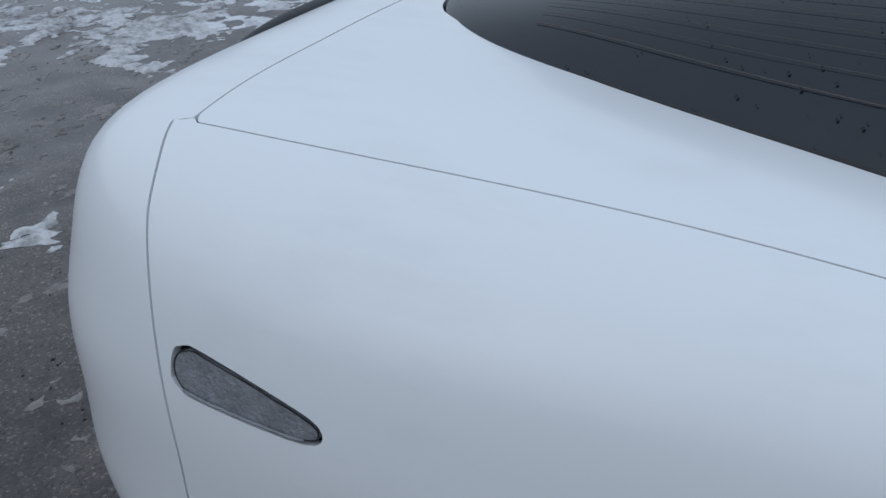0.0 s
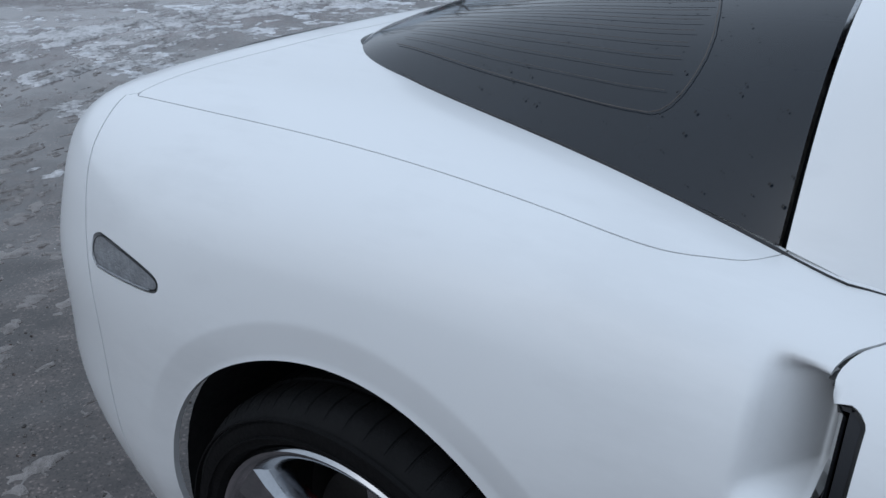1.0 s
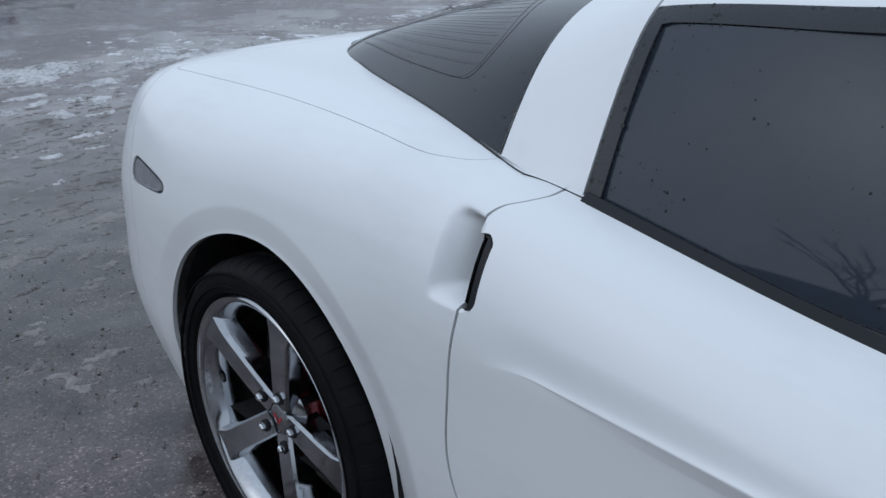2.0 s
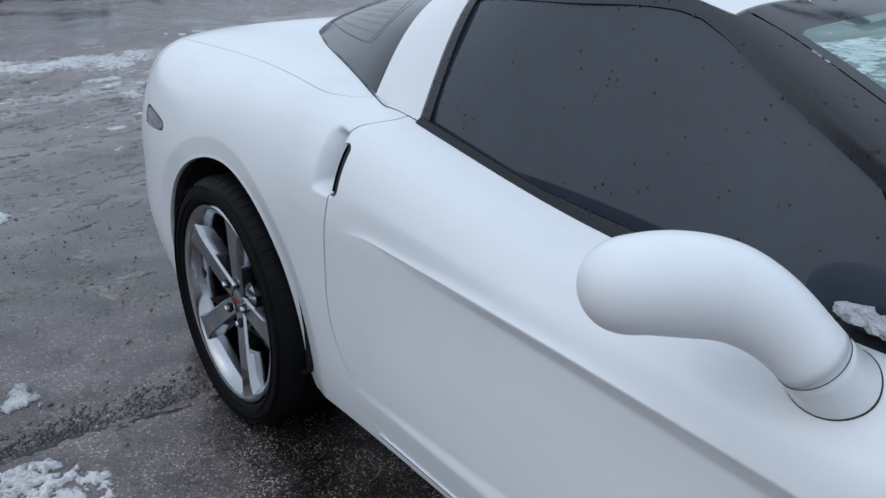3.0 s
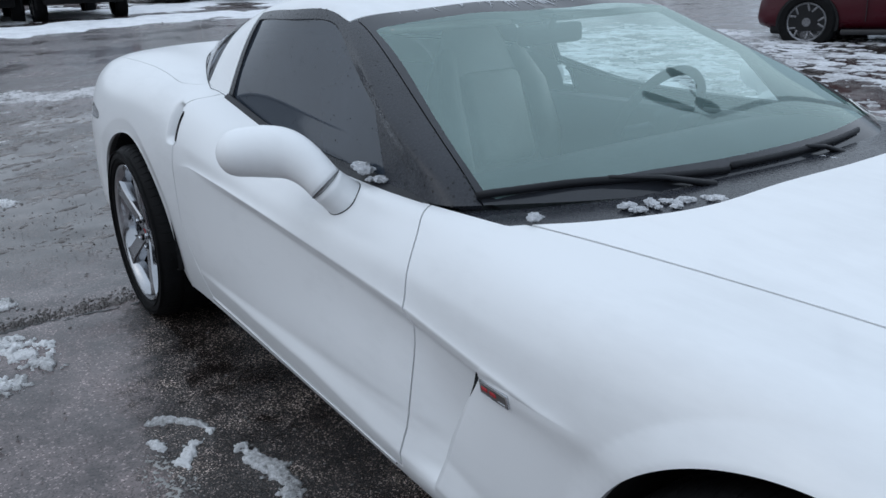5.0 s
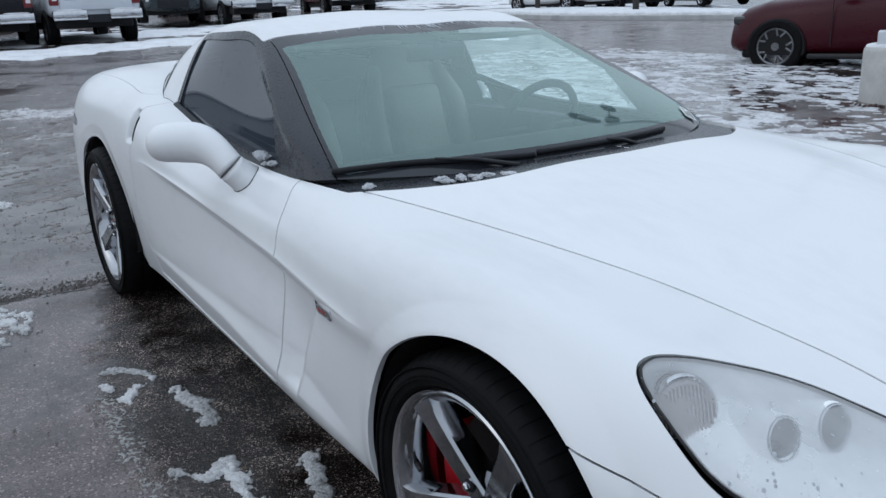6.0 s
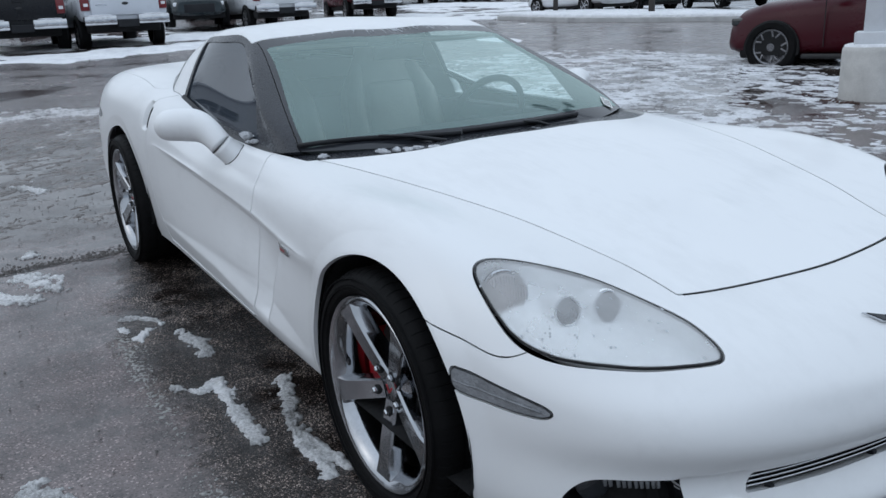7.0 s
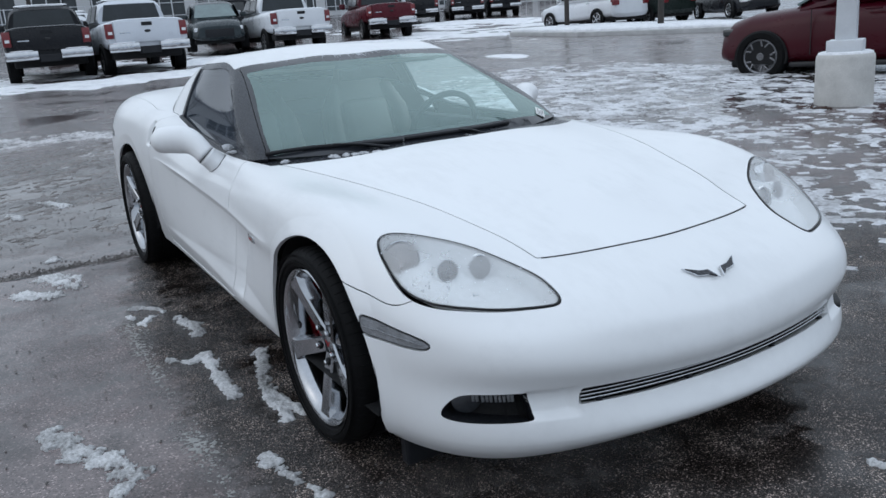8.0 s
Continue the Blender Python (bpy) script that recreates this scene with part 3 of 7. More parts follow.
def snow_material(name, clean, dirty, clumps=26.0):
    m, n, l, b = node_material(name)
    coords = n.new("ShaderNodeTexCoord").outputs["Object"]
    big = noise_node(n, l, 3.0, 6, 0.65, coords)
    fine = noise_node(n, l, clumps, 5, 0.7, coords)
    add = n.new("ShaderNodeMath")
    add.operation = "MULTIPLY_ADD"
    l.new(fine.outputs["Fac"], add.inputs[0])
    add.inputs[1].default_value = 0.7
    l.new(big.outputs["Fac"], add.inputs[2])
    l.new(ramp_node(n, l, add.outputs[0], [(0.62, dirty), (0.95, clean)]).outputs["Color"], b.inputs["Base Color"])
    b.inputs["Roughness"].default_value = 0.55
    b.inputs["Subsurface Weight"].default_value = 0.0
    bump = n.new("ShaderNodeBump")
    bump.inputs["Strength"].default_value, bump.inputs["Distance"].default_value = 0.8, 0.02
    l.new(fine.outputs["Fac"], bump.inputs["Height"])
    l.new(bump.outputs["Normal"], b.inputs["Normal"])
    return m


ASPHALT = asphalt_material()
SNOW = snow_material("clean_snow", (0.86, 0.87, 0.89), (0.62, 0.63, 0.66), 18)
SLUSH = snow_material("grey_slush", (0.88, 0.88, 0.89), (0.14, 0.134, 0.13), 90)
SLUSH_PALE = snow_material("trodden_snow", (0.74, 0.75, 0.78), (0.15, 0.14, 0.14), 32)
SLUSH_WET = snow_material("wet_clumped_snow", (0.74, 0.75, 0.78), (0.40, 0.42, 0.45), 90)
MUSH = snow_material("brown_slush", (0.27, 0.245, 0.235), (0.095, 0.084, 0.079), 36)
CRUST = snow_material("wet_crust", (0.62, 0.61, 0.62), (0.09, 0.083, 0.08), 24)

xs, ys = stretched(-600, 600, 0.05, -3.0, 4.5, 1.09), stretched(-600, 600, 0.05, -2.4, 1.6, 1.09)
X, Y = np.meshgrid(xs, ys, indexing="ij")
Z = surface_height(X, Y)
n_x, n_y = X.shape
ground = new("ground", shell_mesh("ground", np.stack([X, Y, Z], 2).reshape(-1, 3), [(i * n_y + j, (i + 1) * n_y + j, (i + 1) * n_y + j + 1, i * n_y + j + 1) for i in range(n_x - 1) for j in range(n_y - 1)], ASPHALT))
tagged(ground, "wet dark asphalt of a parking lot with thin puddles", "ground", kind="structure")


def snow_field(name, label, area, cell, cover, height, material, seed):
    """Raised islands of snow with ragged edges where cover(x, y) is above zero."""
    x0, x1, y0, y1 = area
    gx_, gy_ = np.meshgrid(np.arange(x0, x1, cell), np.arange(y0, y1, cell), indexing="ij")
    rs = np.random.RandomState(seed)
    gx_ = gx_ + (rs.rand(*gx_.shape) - 0.5) * cell * 0.5
    gy_ = gy_ + (rs.rand(*gy_.shape) - 0.5) * cell * 0.5
    h = cover(gx_, gy_)
    inset = np.minimum.reduce([gx_ - x0, x1 - gx_, gy_ - y0, y1 - gy_])
    h = h - 0.5 * np.clip(1 - inset / (22 * cell), 0, 1)
    keep = h > -0.06
    lump = 0.35 + 1.3 * fbm(gx_, gy_, 0.35 / cell, 3, seed)
    z = surface_height(gx_, gy_) + 0.0015 + np.where(h > 0, height * lump * np.clip(h / 0.3, 0, 1) ** 0.8, np.clip(h * 0.25, -0.025, 0))
    ring = keep.copy()
    ring[1:] |= keep[:-1]
    ring[:-1] |= keep[1:]
    ring[:, 1:] |= keep[:, :-1]
    ring[:, :-1] |= keep[:, 1:]
    full = ring[:-1, :-1] & ring[1:, :-1] & ring[1:, 1:] & ring[:-1, 1:]
    some = keep[:-1, :-1] | keep[1:, :-1] | keep[1:, 1:] | keep[:-1, 1:]
    ii, jj = np.nonzero(full & some)
    w = gx_.shape[1]
    quads = np.stack([ii * w + jj, (ii + 1) * w + jj, (ii + 1) * w + jj + 1, ii * w + jj + 1], 1)
    used, back = np.unique(quads, return_inverse=True)
    pts = np.stack([gx_, gy_, z], 2).reshape(-1, 3)[used]
    ob = new(name, shell_mesh(name, pts, back.reshape(-1, 4), material))
    return tagged(ob, label, "snow", kind="stuff")


def blob(x, y, cx, cy, rx, ry, turn=0.0):
    c, s = math.cos(radians(turn)), math.sin(radians(turn))
    u, v = (x - cx) * c + (y - cy) * s, -(x - cx) * s + (y - cy) * c
    return 1 - np.sqrt((u / rx) ** 2 + (v / ry) ** 2)


STRIPS = [([(1.16, -0.95), (1.30, -0.92), (1.42, -0.93)], 0.04), ([(0.88, -1.10), (0.88, -1.06), (0.95, -1.01), (1.02, -0.98)], 0.026), ([(1.06, -1.05), (1.13, -1.10)], 0.036), ([(1.65, -1.11), (1.72, -1.04), (1.68, -0.97), (1.93, -0.985), (2.15, -0.99)], 0.036), ([(1.79, -0.78), (2.0, -0.84), (2.14, -0.88), (2.28, -0.89), (2.44, -0.90)], 0.036), ([(2.26, -0.87), (2.44, -0.84)], 0.026),
          ([(2.64, -1.05), (2.79, -1.02), (2.94, -0.98)], 0.036), ([(2.06, -1.57), (2.23, -1.51), (2.35, -1.44), (2.49, -1.39)], 0.07), ([(2.49, -1.39), (2.58, -1.45)], 0.05), ([(0.06, -1.38), (0.15, -1.33), (0.24, -1.29)], 0.10), ([(0.24, -1.29), (0.31, -1.275)], 0.06), ([(0.27, -1.52), (0.33, -1.44), (0.37, -1.41)], 0.085),
          ([(-0.39, -1.30), (-0.30, -1.33)], 0.05), ([(-2.18, -1.19), (-1.9, -1.06)], 0.07), ([(-1.84, -1.44), (-1.68, -1.40)], 0.06), ([(3.70, 0.25), (3.76, 0.27)], 0.022), ([(0.98, -1.14), (1.03, -1.12)], 0.026)]


def way_distance(x, y, points):
    """Distance from a broken line."""
    best = np.full(np.shape(x), 1e9)
    for (ax, ay), (bx, by) in zip(points, points[1:]):
        t = np.clip(((x - ax) * (bx - ax) + (y - ay) * (by - ay)) / ((bx - ax) ** 2 + (by - ay) ** 2), 0, 1)
        best = np.minimum(best, np.hypot(x - ax - t * (bx - ax), y - ay - t * (by - ay)))
    return best


def near_strips(x, y):
    d = np.maximum.reduce([1 - way_distance(x, y, pts) / (wide * 0.85) for pts, wide in STRIPS])
    return np.clip(d, -1.0, 0.8) * 0.85 + (0.55 * fbm(x, y, 22, 6, 2.0) + 0.45 * fbm(x, y, 62, 5, 12.0) - 0.585) * 2.9


snow_field("near_slush", "ragged strips of melting grey-white slush on the asphalt", (-2.3, 4.2, -1.85, 0.6), 0.0045, near_strips, 0.008, SLUSH, 3)
TAR = plain("tar_seam", (0.022, 0.020, 0.020), 0.35, vary=0.4, scale=20, bump=0.4)
snow_field("asphalt_seam", "dark crack between two sheets of asphalt", (-1.0, 0.35, -2.2, -0.7), 0.009, lambda x, y: (0.011 - way_distance(x, y, [(-0.20, -2.1), (-0.06, -1.50), (-0.08, -1.28), (-0.05, -1.06), (-0.03, -0.80)])) * 9 + (fbm(x, y, 30, 5, 71.0) - 0.52) * 0.7, 0.001, TAR, 9)["category"] = "road"


def behind_car(x, y):
    ridge = 1 - way_distance(x, y, [(-6.7, -2.6), (-6.3, -1.0), (-6.1, 0.2), (-5.75, 2.2), (-5.45, 4.0), (-5.15, 6.2)]) / 0.50
    zone = np.clip(np.maximum.reduce([np.minimum(ridge * 2.0, 1.0), blob(x, y, -3.3, 1.75, 1.5, 0.75, 40) * 0.9, blob(x, y, -4.9, 0.9, 1.2, 1.6, 20) * 0.55, blob(x, y, -1.9, 0.05, 0.30, 0.14, 20)]), -1, 1)
    return (0.7 * fbm(x * 1.5 + y * 0.3, y * 0.8, 4.4, 7, 8.0) + 0.3 * fbm(x * 2.2, y, 16.0, 5, 18.0) - 0.635) + 0.20 * zone


snow_field("rear_slush", "broken crust of wet grey snow behind the car", (-7.6, -1.2, -2.6, 6.2), 0.022, behind_car, 0.030, CRUST, 4)


def silt_lumps(x, y):
    zone = np.maximum(blob(x, y, -2.6, 0.2, 2.6, 2.0), blob(x, y, -3.4, -1.0, 3.0, 1.2))
    streak = 0.6 * fbm(x * 2.1 + y * 0.9, y * 0.8 - x * 0.25, 8.0, 6, 21.0) + 0.4 * fbm(x * 1.4, y, 30.0, 5, 23.0)
    return (streak - 0.63) + 0.07 * np.clip(zone, -1, 1)


snow_field("silt_slush", "low ridges of brown half-melted slush with tyre tracks", (-6.0, -0.4, -2.6, 2.4), 0.016, silt_lumps, 0.008, MUSH, 5)


def far_side(x, y):
    zone = np.clip(np.maximum.reduce([blob(x, y, -1.5, 5.2, 6.0, 3.6, -20), blob(x, y, 2.6, 2.9, 2.8, 1.6, -20), blob(x, y, 3.2, 1.9, 1.0, 0.6)]), -1, 1)
    streak = 0.55 * fbm(x * 0.8 + y * 0.45, y * 0.9 - x * 0.5, 12.0, 6, 31.0) + 0.45 * fbm(x * 0.8, y * 1.2, 4.2, 5, 35.0)
    return streak - 0.562 + 0.09 * zone + 0.25 * (fbm(x, y, 0.7, 3, 61.0) - 0.5)


snow_field("field_snow", "patchy trampled snow over wet asphalt beyond the car", (-8.0, 7.5, 1.15, 9.5), 0.020, far_side, 0.014, SLUSH_PALE, 6)


def row_snow(x, y):
    zone = np.maximum.reduce([blob(x, y, -16.4, 2.0, 1.5, 8.0, 0), blob(x, y, -20.5, 2.0, 3.0, 9.0) * 0.7, blob(x, y, -23.0, 9.0, 2.2, 5.0), blob(x, y, -24, 17, 3, 3.5) * 0.8, blob(x, y, -11, 9.4, 0.8, 0.35) * 0.8, blob(x, y, -21, 23.5, 6, 3.0, 15), blob(x, y, -34, 24, 10, 6, 20) * 0.8, blob(x, y, -6.5, 0.8, 1.0, 1.4) * 0.4])
    return np.clip(zone, -1, 1) * 0.35 + fbm(x, y, 0.9, 6, 41.0) - 0.56


snow_field("lot_snow", "banks of packed white snow between the rows of parked cars", (-40, -6, -8, 30), 0.16, row_snow, 0.05, SNOW, 7)

# faded parking line and loose stones
LINE = plain("worn_line_paint", (0.30, 0.295, 0.285), 0.6, vary=0.25, scale=20, bump=0.4)


def worn_line(x, y):
    centre = -1.165 - 0.02 * (x - 1.2)
    return (0.026 - np.abs(y - centre)) * 4 + (fbm(x, y, 140, 3, 51.0) - 0.63 + 0.35 * (fbm(x, y, 5.0, 3, 53.0) - 0.5)) * 1.2


snow_field("parking_line", "faded white parking line worn to grains", (0.95, 3.6, -1.33, -1.02), 0.0034, worn_line, 0.0, LINE, 8)["category"] = "road marking"
rs = np.random.RandomState(12)
STONE = plain("loose_stone", (0.10, 0.09, 0.085), 0.4, vary=0.8, scale=9)
verts, faces = [], []
for k in range(2600):
    x, y = (rs.uniform(-2.2, 3.4), rs.uniform(-2.0, -0.75)) if k % 3 else (rs.uniform(-2.0, -0.7), rs.uniform(-1.6, 0.8))
    r = 0.002 + 0.006 * rs.rand() ** 5
    z = float(ground_height(x, y))
    base = len(verts)
    for dx, dy, dz in ((1, 0, .2), (0, 1, .3), (-1, 0, .25), (0, -1, .2), (.2, .1, 1)):
        verts.append((x + dx * r * rs.uniform(.6, 1.3), y + dy * r * rs.uniform(.6, 1.3), z + 0.002 + dz * r * 0.9))
    faces += [(base + i, base + (i + 1) % 4, base + 4) for i in range(4)]
# crumbled edge along the crack
for k in range(1900):
    y = rs.uniform(-1.75, -0.82)
    x = -0.075 - abs(rs.normal()) * 0.055
    r = 0.0025 + 0.007 * rs.rand() ** 3
    z = float(surface_height(np.array(x), np.array(y)))
    base = len(verts)
    for dx, dy, dz in ((1, 0, .2), (0, 1, .3), (-1, 0, .25), (0, -1, .2), (.2, .1, 1)):
        verts.append((x + dx * r * rs.uniform(.6, 1.3), y + dy * r * rs.uniform(.6, 1.3), z + dz * r * 0.8))
    faces += [(base + i, base + (i + 1) % 4, base + 4) for i in range(4)]
tagged(new("loose_grit", shell_mesh("loose_grit", verts, faces, STONE, False)), "scattered small stones on wet asphalt", "gravel", kind="stuff")

# ---- the white sports car ----
car = thing("sports_car", pose(0, 0, 0), "white two-door sports car on wet asphalt, dusted with melting snow", "car")

grid, tu, tv = loft(BODY_RAILS, BODY_U, BODY_V)
# scoop ahead of the door's rear edge, and the cove behind the front wheel
gx, gw, gzz = grid[..., 0], grid[..., 1], grid[..., 2]


def soft_step(v):
    v = np.clip(v, 0, 1)
    return v * v * (3 - 2 * v)


scoop_rear = np.interp(gzz, (0.729, 0.855), (0.480, 0.486))
scoop = np.clip((gx - scoop_rear) / (0.540 - scoop_rear), 0, 1) ** 1.05 * soft_step((gzz - 0.726) / 0.022) * soft_step((0.850 - 0.30 * (gx - 0.507) - gzz) / 0.022) * (gw > 0.72)
vent_x = np.interp(gzz, (0.27, 0.307, 0.336, 0.408, 0.484, 0.562, 0.60), (1.948, 1.960, 1.970, 1.997, 2.033, 2.081, 2.106))
# two columns of the grid are drawn to the edge of the air outlet
slid_from = grid.copy()
edge_u = int(np.argmin(np.abs(gx[:, 24] - 1.99)))
hold = soft_step((gzz[edge_u] - 0.20) / 0.06) * soft_step((0.68 - gzz[edge_u]) / 0.07) * (gw[edge_u] > 0.7)
shift_a, shift_b = hold * (vent_x[edge_u] - gx[edge_u]), hold * (vent_x[edge_u] + 0.0035 - gx[edge_u + 1])
for k in range(1, 13):
    grid[edge_u - k, :, 0] += shift_a * (1 - k / 13)
    grid[edge_u + 1 + k, :, 0] += shift_b * (1 - k / 13)
grid[edge_u, :, 0] += shift_a
grid[edge_u + 1, :, 0] += shift_b
for j in range(grid.shape[1]):
    span = slice(edge_u - 14, edge_u + 16)
    for c in (1, 2):
        grid[span, j, c] = np.interp(grid[span, j, 0], slid_from[span, j, 0], slid_from[span, j, c])
before_edge = (np.arange(len(grid)) <= edge_u)[:, None]
cove = soft_step((gx - 1.79) / 0.2) * before_edge * soft_step((gzz - 0.262) / 0.05) * soft_step((0.565 - gzz) / 0.16) * (gw > 0.7)
grid[..., 1] -= 0.074 * scoop * (gx < np.where(gzz < 0.819, 0.5475, 0.535)) + 0.020 * cove
# the wing stands proud ahead of the outlet
proud = np.interp(gzz, (0.27, 0.32, 0.40, 0.46, 0.52, 0.55, 0.578), (0.0, 0.003, 0.008, 0.009, 0.006, 0.003, 0.0)) * soft_step((2.34 - gx) / 0.34)
grid[..., 1] += proud * ~before_edge * (gx > 1.9) * (gw > 0.7)
sill = soft_step((gx - 0.45) / 0.35) * soft_step((2.28 - gx) / 0.2) * (gw > 0.7)
grid[..., 1] += sill * (0.006 * soft_step((gx - 1.15) / 0.5) * soft_step((gzz - 0.34) / 0.05) * soft_step((0.53 - gzz) / 0.12) * soft_step((1.96 - gx) / 0.08))
# bright facet low in the door that widens forwards, with the sill turned under it
facet_top = np.interp(gx, (0.80, 1.20, 1.55, 1.85, 2.0, 2.2), (0.340, 0.352, 0.362, 0.376, 0.340, 0.285))
facet_low = np.interp(gx, (0.80, 1.10, 1.42, 1.74, 2.0, 2.2), (0.328, 0.324, 0.320, 0.296, 0.278, 0.255))
jut = np.interp(gx, (0.70, 1.20, 1.75, 2.0, 2.24), (0.004, 0.011, 0.019, 0.016, 0.0)) * soft_step((gx - 0.45) / 0.35) * (gw > 0.7) * (gx < 2.26)
grid[..., 1] += jut * np.clip((facet_top - gzz) / (facet_top - facet_low), 0, 1) - 0.5 * jut * np.clip((facet_low - gzz) / 0.05, 0, 1)
# the crease along the door: a narrow facet under a sharp edge
crease_z = np.interp(gx, (0.60, 0.94, 1.14, 1.45, 1.857, 2.085, 2.24), (0.680, 0.659, 0.646, 0.623, 0.598, 0.574, 0.561))
facet = np.interp(gx, (0.66, 0.80, 1.13, 1.41, 1.85, 2.02, 2.07, 2.11, 2.25), (0.006, 0.020, 0.030, 0.036, 0.041, 0.040, 0.034, 0.016, 0.003))
row = np.broadcast_to(tv, gx.shape)
on_door = soft_step((gx - 0.56) / 0.12) * soft_step((2.36 - gx) / 0.10) * (gw > 0.7)
edge_row, foot_row = int(np.argmin(np.abs(tv - 4))), int(np.argmin(np.abs(tv - 3)))
to_edge = (crease_z - gzz)[:, edge_row][:, None] * np.clip(1 - np.abs(row - 4), 0, 1)
to_foot = (crease_z - facet - gzz)[:, foot_row][:, None] * np.clip(1 - np.abs(row - 3), 0, 1)
along_side = grid.copy()
grid[..., 2] += on_door * (to_edge + to_foot)
rows_moved = np.nonzero((tv > 2.0) & (tv < 5.0))[0]
for i in np.nonzero(on_door.max(1) > 0)[0]:
    grid[i, rows_moved, 1] = np.interp(grid[i, rows_moved, 2], along_side[i, 20:95, 2], along_side[i, 20:95, 1])
fold = np.interp(gx, (0.66, 0.85, 1.2, 1.85, 2.02, 2.07, 2.11, 2.25), (0.0, 0.006, 0.012, 0.015, 0.015, 0.012, 0.006, 0.0)) * (gw > 0.7) * (gx < 2.3) * (gx > 0.6)
grid[..., 1] -= fold * np.clip(4 - row, 0, 1) * np.clip((row - 1.7) / 1.3, 0, 1)
# flatter flank just over the edge
over = np.clip(row - 4, 0, 1)
grid[..., 1] -= 0.0032 * 6.75 * over * (1 - over) ** 2 * on_door
# shallow pocket between the fog lamp and the grille
pocket = soft_step((gw - 0.474) / 0.016) * soft_step((0.612 - gw) / 0.03) * soft_step((gzz - 0.258) / 0.018) * soft_step((0.336 - gzz) / 0.012) * (gx > 3.2)
grid[..., 0] -= 0.016 * pocket
# lips that turn in round the wheels
for cx, cz, radius, turn_in in ((0.036, 0.346, 0.358, 0.009), (2.67, 0.288, 0.357, -0.010)):
    away = np.hypot(gx - cx, gzz - cz) - radius
    grid[..., 1] -= turn_in * np.clip(1.15 * (1 - away / 0.050), 0, 1) * (gw > 0.6) * (gzz > 0.15)
body = Sheet.from_loft(grid, tu, tv)
side_grid = grid.copy()


def side_width(x, z):
    """Half width of the flank at the height z."""
    at_x, at_w = [], []
    for col in side_grid[84:346]:
        j = np.argsort(col[:58, 2])
        at_x.append(np.interp(z, col[j, 2], col[j, 0]))
        at_w.append(np.interp(z, col[j, 2], col[j, 1]))
    return float(np.interp(x, at_x, at_w))


SEAM = 7.0


def rear_edge(z):
    low = curve(z, (0.15, 0.27, 0.349, 0.405, 0.491, 0.592, 0.663, 0.732, 0.818), (0.74, 0.655, 0.581, 0.543, 0.519, 0.525, 0.532, 0.542, 0.543))
    top = np.interp(z, (0.818, 0.824, 0.831, 0.839, 0.845, 0.851, 0.855, 0.858, 0.861, 0.863, 0.867), (0.543, 0.540, 0.537, 0.536, 0.538, 0.543, 0.550, 0.563, 0.575, 0.583, 0.586))
    return np.where(z < 0.818, low, top)


def front_edge(z):
    return curve(z, (0.15, 0.256, 0.37, 0.50, 0.593, 0.66, 0.72, 0.76), (1.83, 1.828, 1.842, 1.848, 1.849, 1.837, 1.808, 1.768))


def bonnet_rear(w):
    return curve(w, (0, 0.1, 0.25, 0.38, 0.45, 0.54, 0.62, 0.70, 0.8), (2.195, 2.195, 2.19, 2.182, 2.160, 2.108, 2.050, 1.972, 1.89))


def bonnet_side(x):
    return curve(x, (1.85, 2.018, 2.33, 2.625, 2.75, 2.958, 3.03, 3.2), (0.70, 0.665, 0.604, 0.530, 0.494, 0.444, 0.424, 0.40))


def hatch_side(x):
    return curve(x, (-0.705, -0.555, -0.239, -0.02, 0.169, 0.269, 0.339, 0.381, 0.416, 0.44, 0.465), (0.663, 0.686, 0.704, 0.707, 0.717, 0.725, 0.730, 0.726, 0.714, 0.701, 0.668))


def bonnet_front(w):
    return 3.214 - 0.058 * (w / 0.40) ** 2


def wing_seam(x):
    return np.where(x > 3.142, 2.0, curve(x, (2.85, 2.934, 3.02, 3.098, 3.142), (0.575, 0.556, 0.538, 0.535, 0.566)))


def bumper_edge(z):
    return curve(z, (0.1, 0.3, 0.564, 0.639, 0.712, 0.781, 0.836, 0.877, 0.907, 0.925, 0.998), (-0.44, -0.455, -0.456, -0.457, -0.467, -0.482, -0.498, -0.515, -0.533, -0.553, -0.565))


def hatch_rear(w):
    return curve(w, (0, 0.2, 0.36, 0.48, 0.60, 0.68, 0.72, 0.8), (-0.518, -0.519, -0.522, -0.521, -0.522, -0.526, -0.532, -0.54))


FOOT = [(x, w) for x, w, z in CABIN_RAILS[0]]
foot_line = round_outline(FOOT + [(x, -w) for x, w in FOOT[-2:0:-1]], 6)
LAMP_LINE = round_outline([(2.925, 0.715), (2.945, 0.757), (3.04, 0.770), (3.115, 0.754), (3.192, 0.702), (3.268, 0.61), (3.318, 0.505),
                           (3.322, 0.462), (3.278, 0.449), (3.195, 0.46), (3.062, 0.533), (2.978, 0.626)], 5)
REAR_MARK = round_outline([(-0.448, 0.758), (-0.451, 0.728), (-0.438, 0.72), (-0.359, 0.721), (-0.286, 0.724), (-0.268, 0.734), (-0.282, 0.748), (-0.359, 0.763), (-0.43, 0.769)], 9)
FRONT_MARK = round_outline([(2.978, 0.488), (2.985, 0.452), (3.02, 0.440), (3.10, 0.433), (3.165, 0.432), (3.188, 0.443), (3.168, 0.458), (3.075, 0.478), (3.0, 0.491)], 9)
FOG_LINE = round_outline([(0.752, 0.268), (0.738, 0.302), (0.712, 0.325), (0.66, 0.330), (0.594, 0.329), (0.585, 0.31), (0.580, 0.272), (0.592, 0.261), (0.67, 0.257), (0.73, 0.256)], 4)
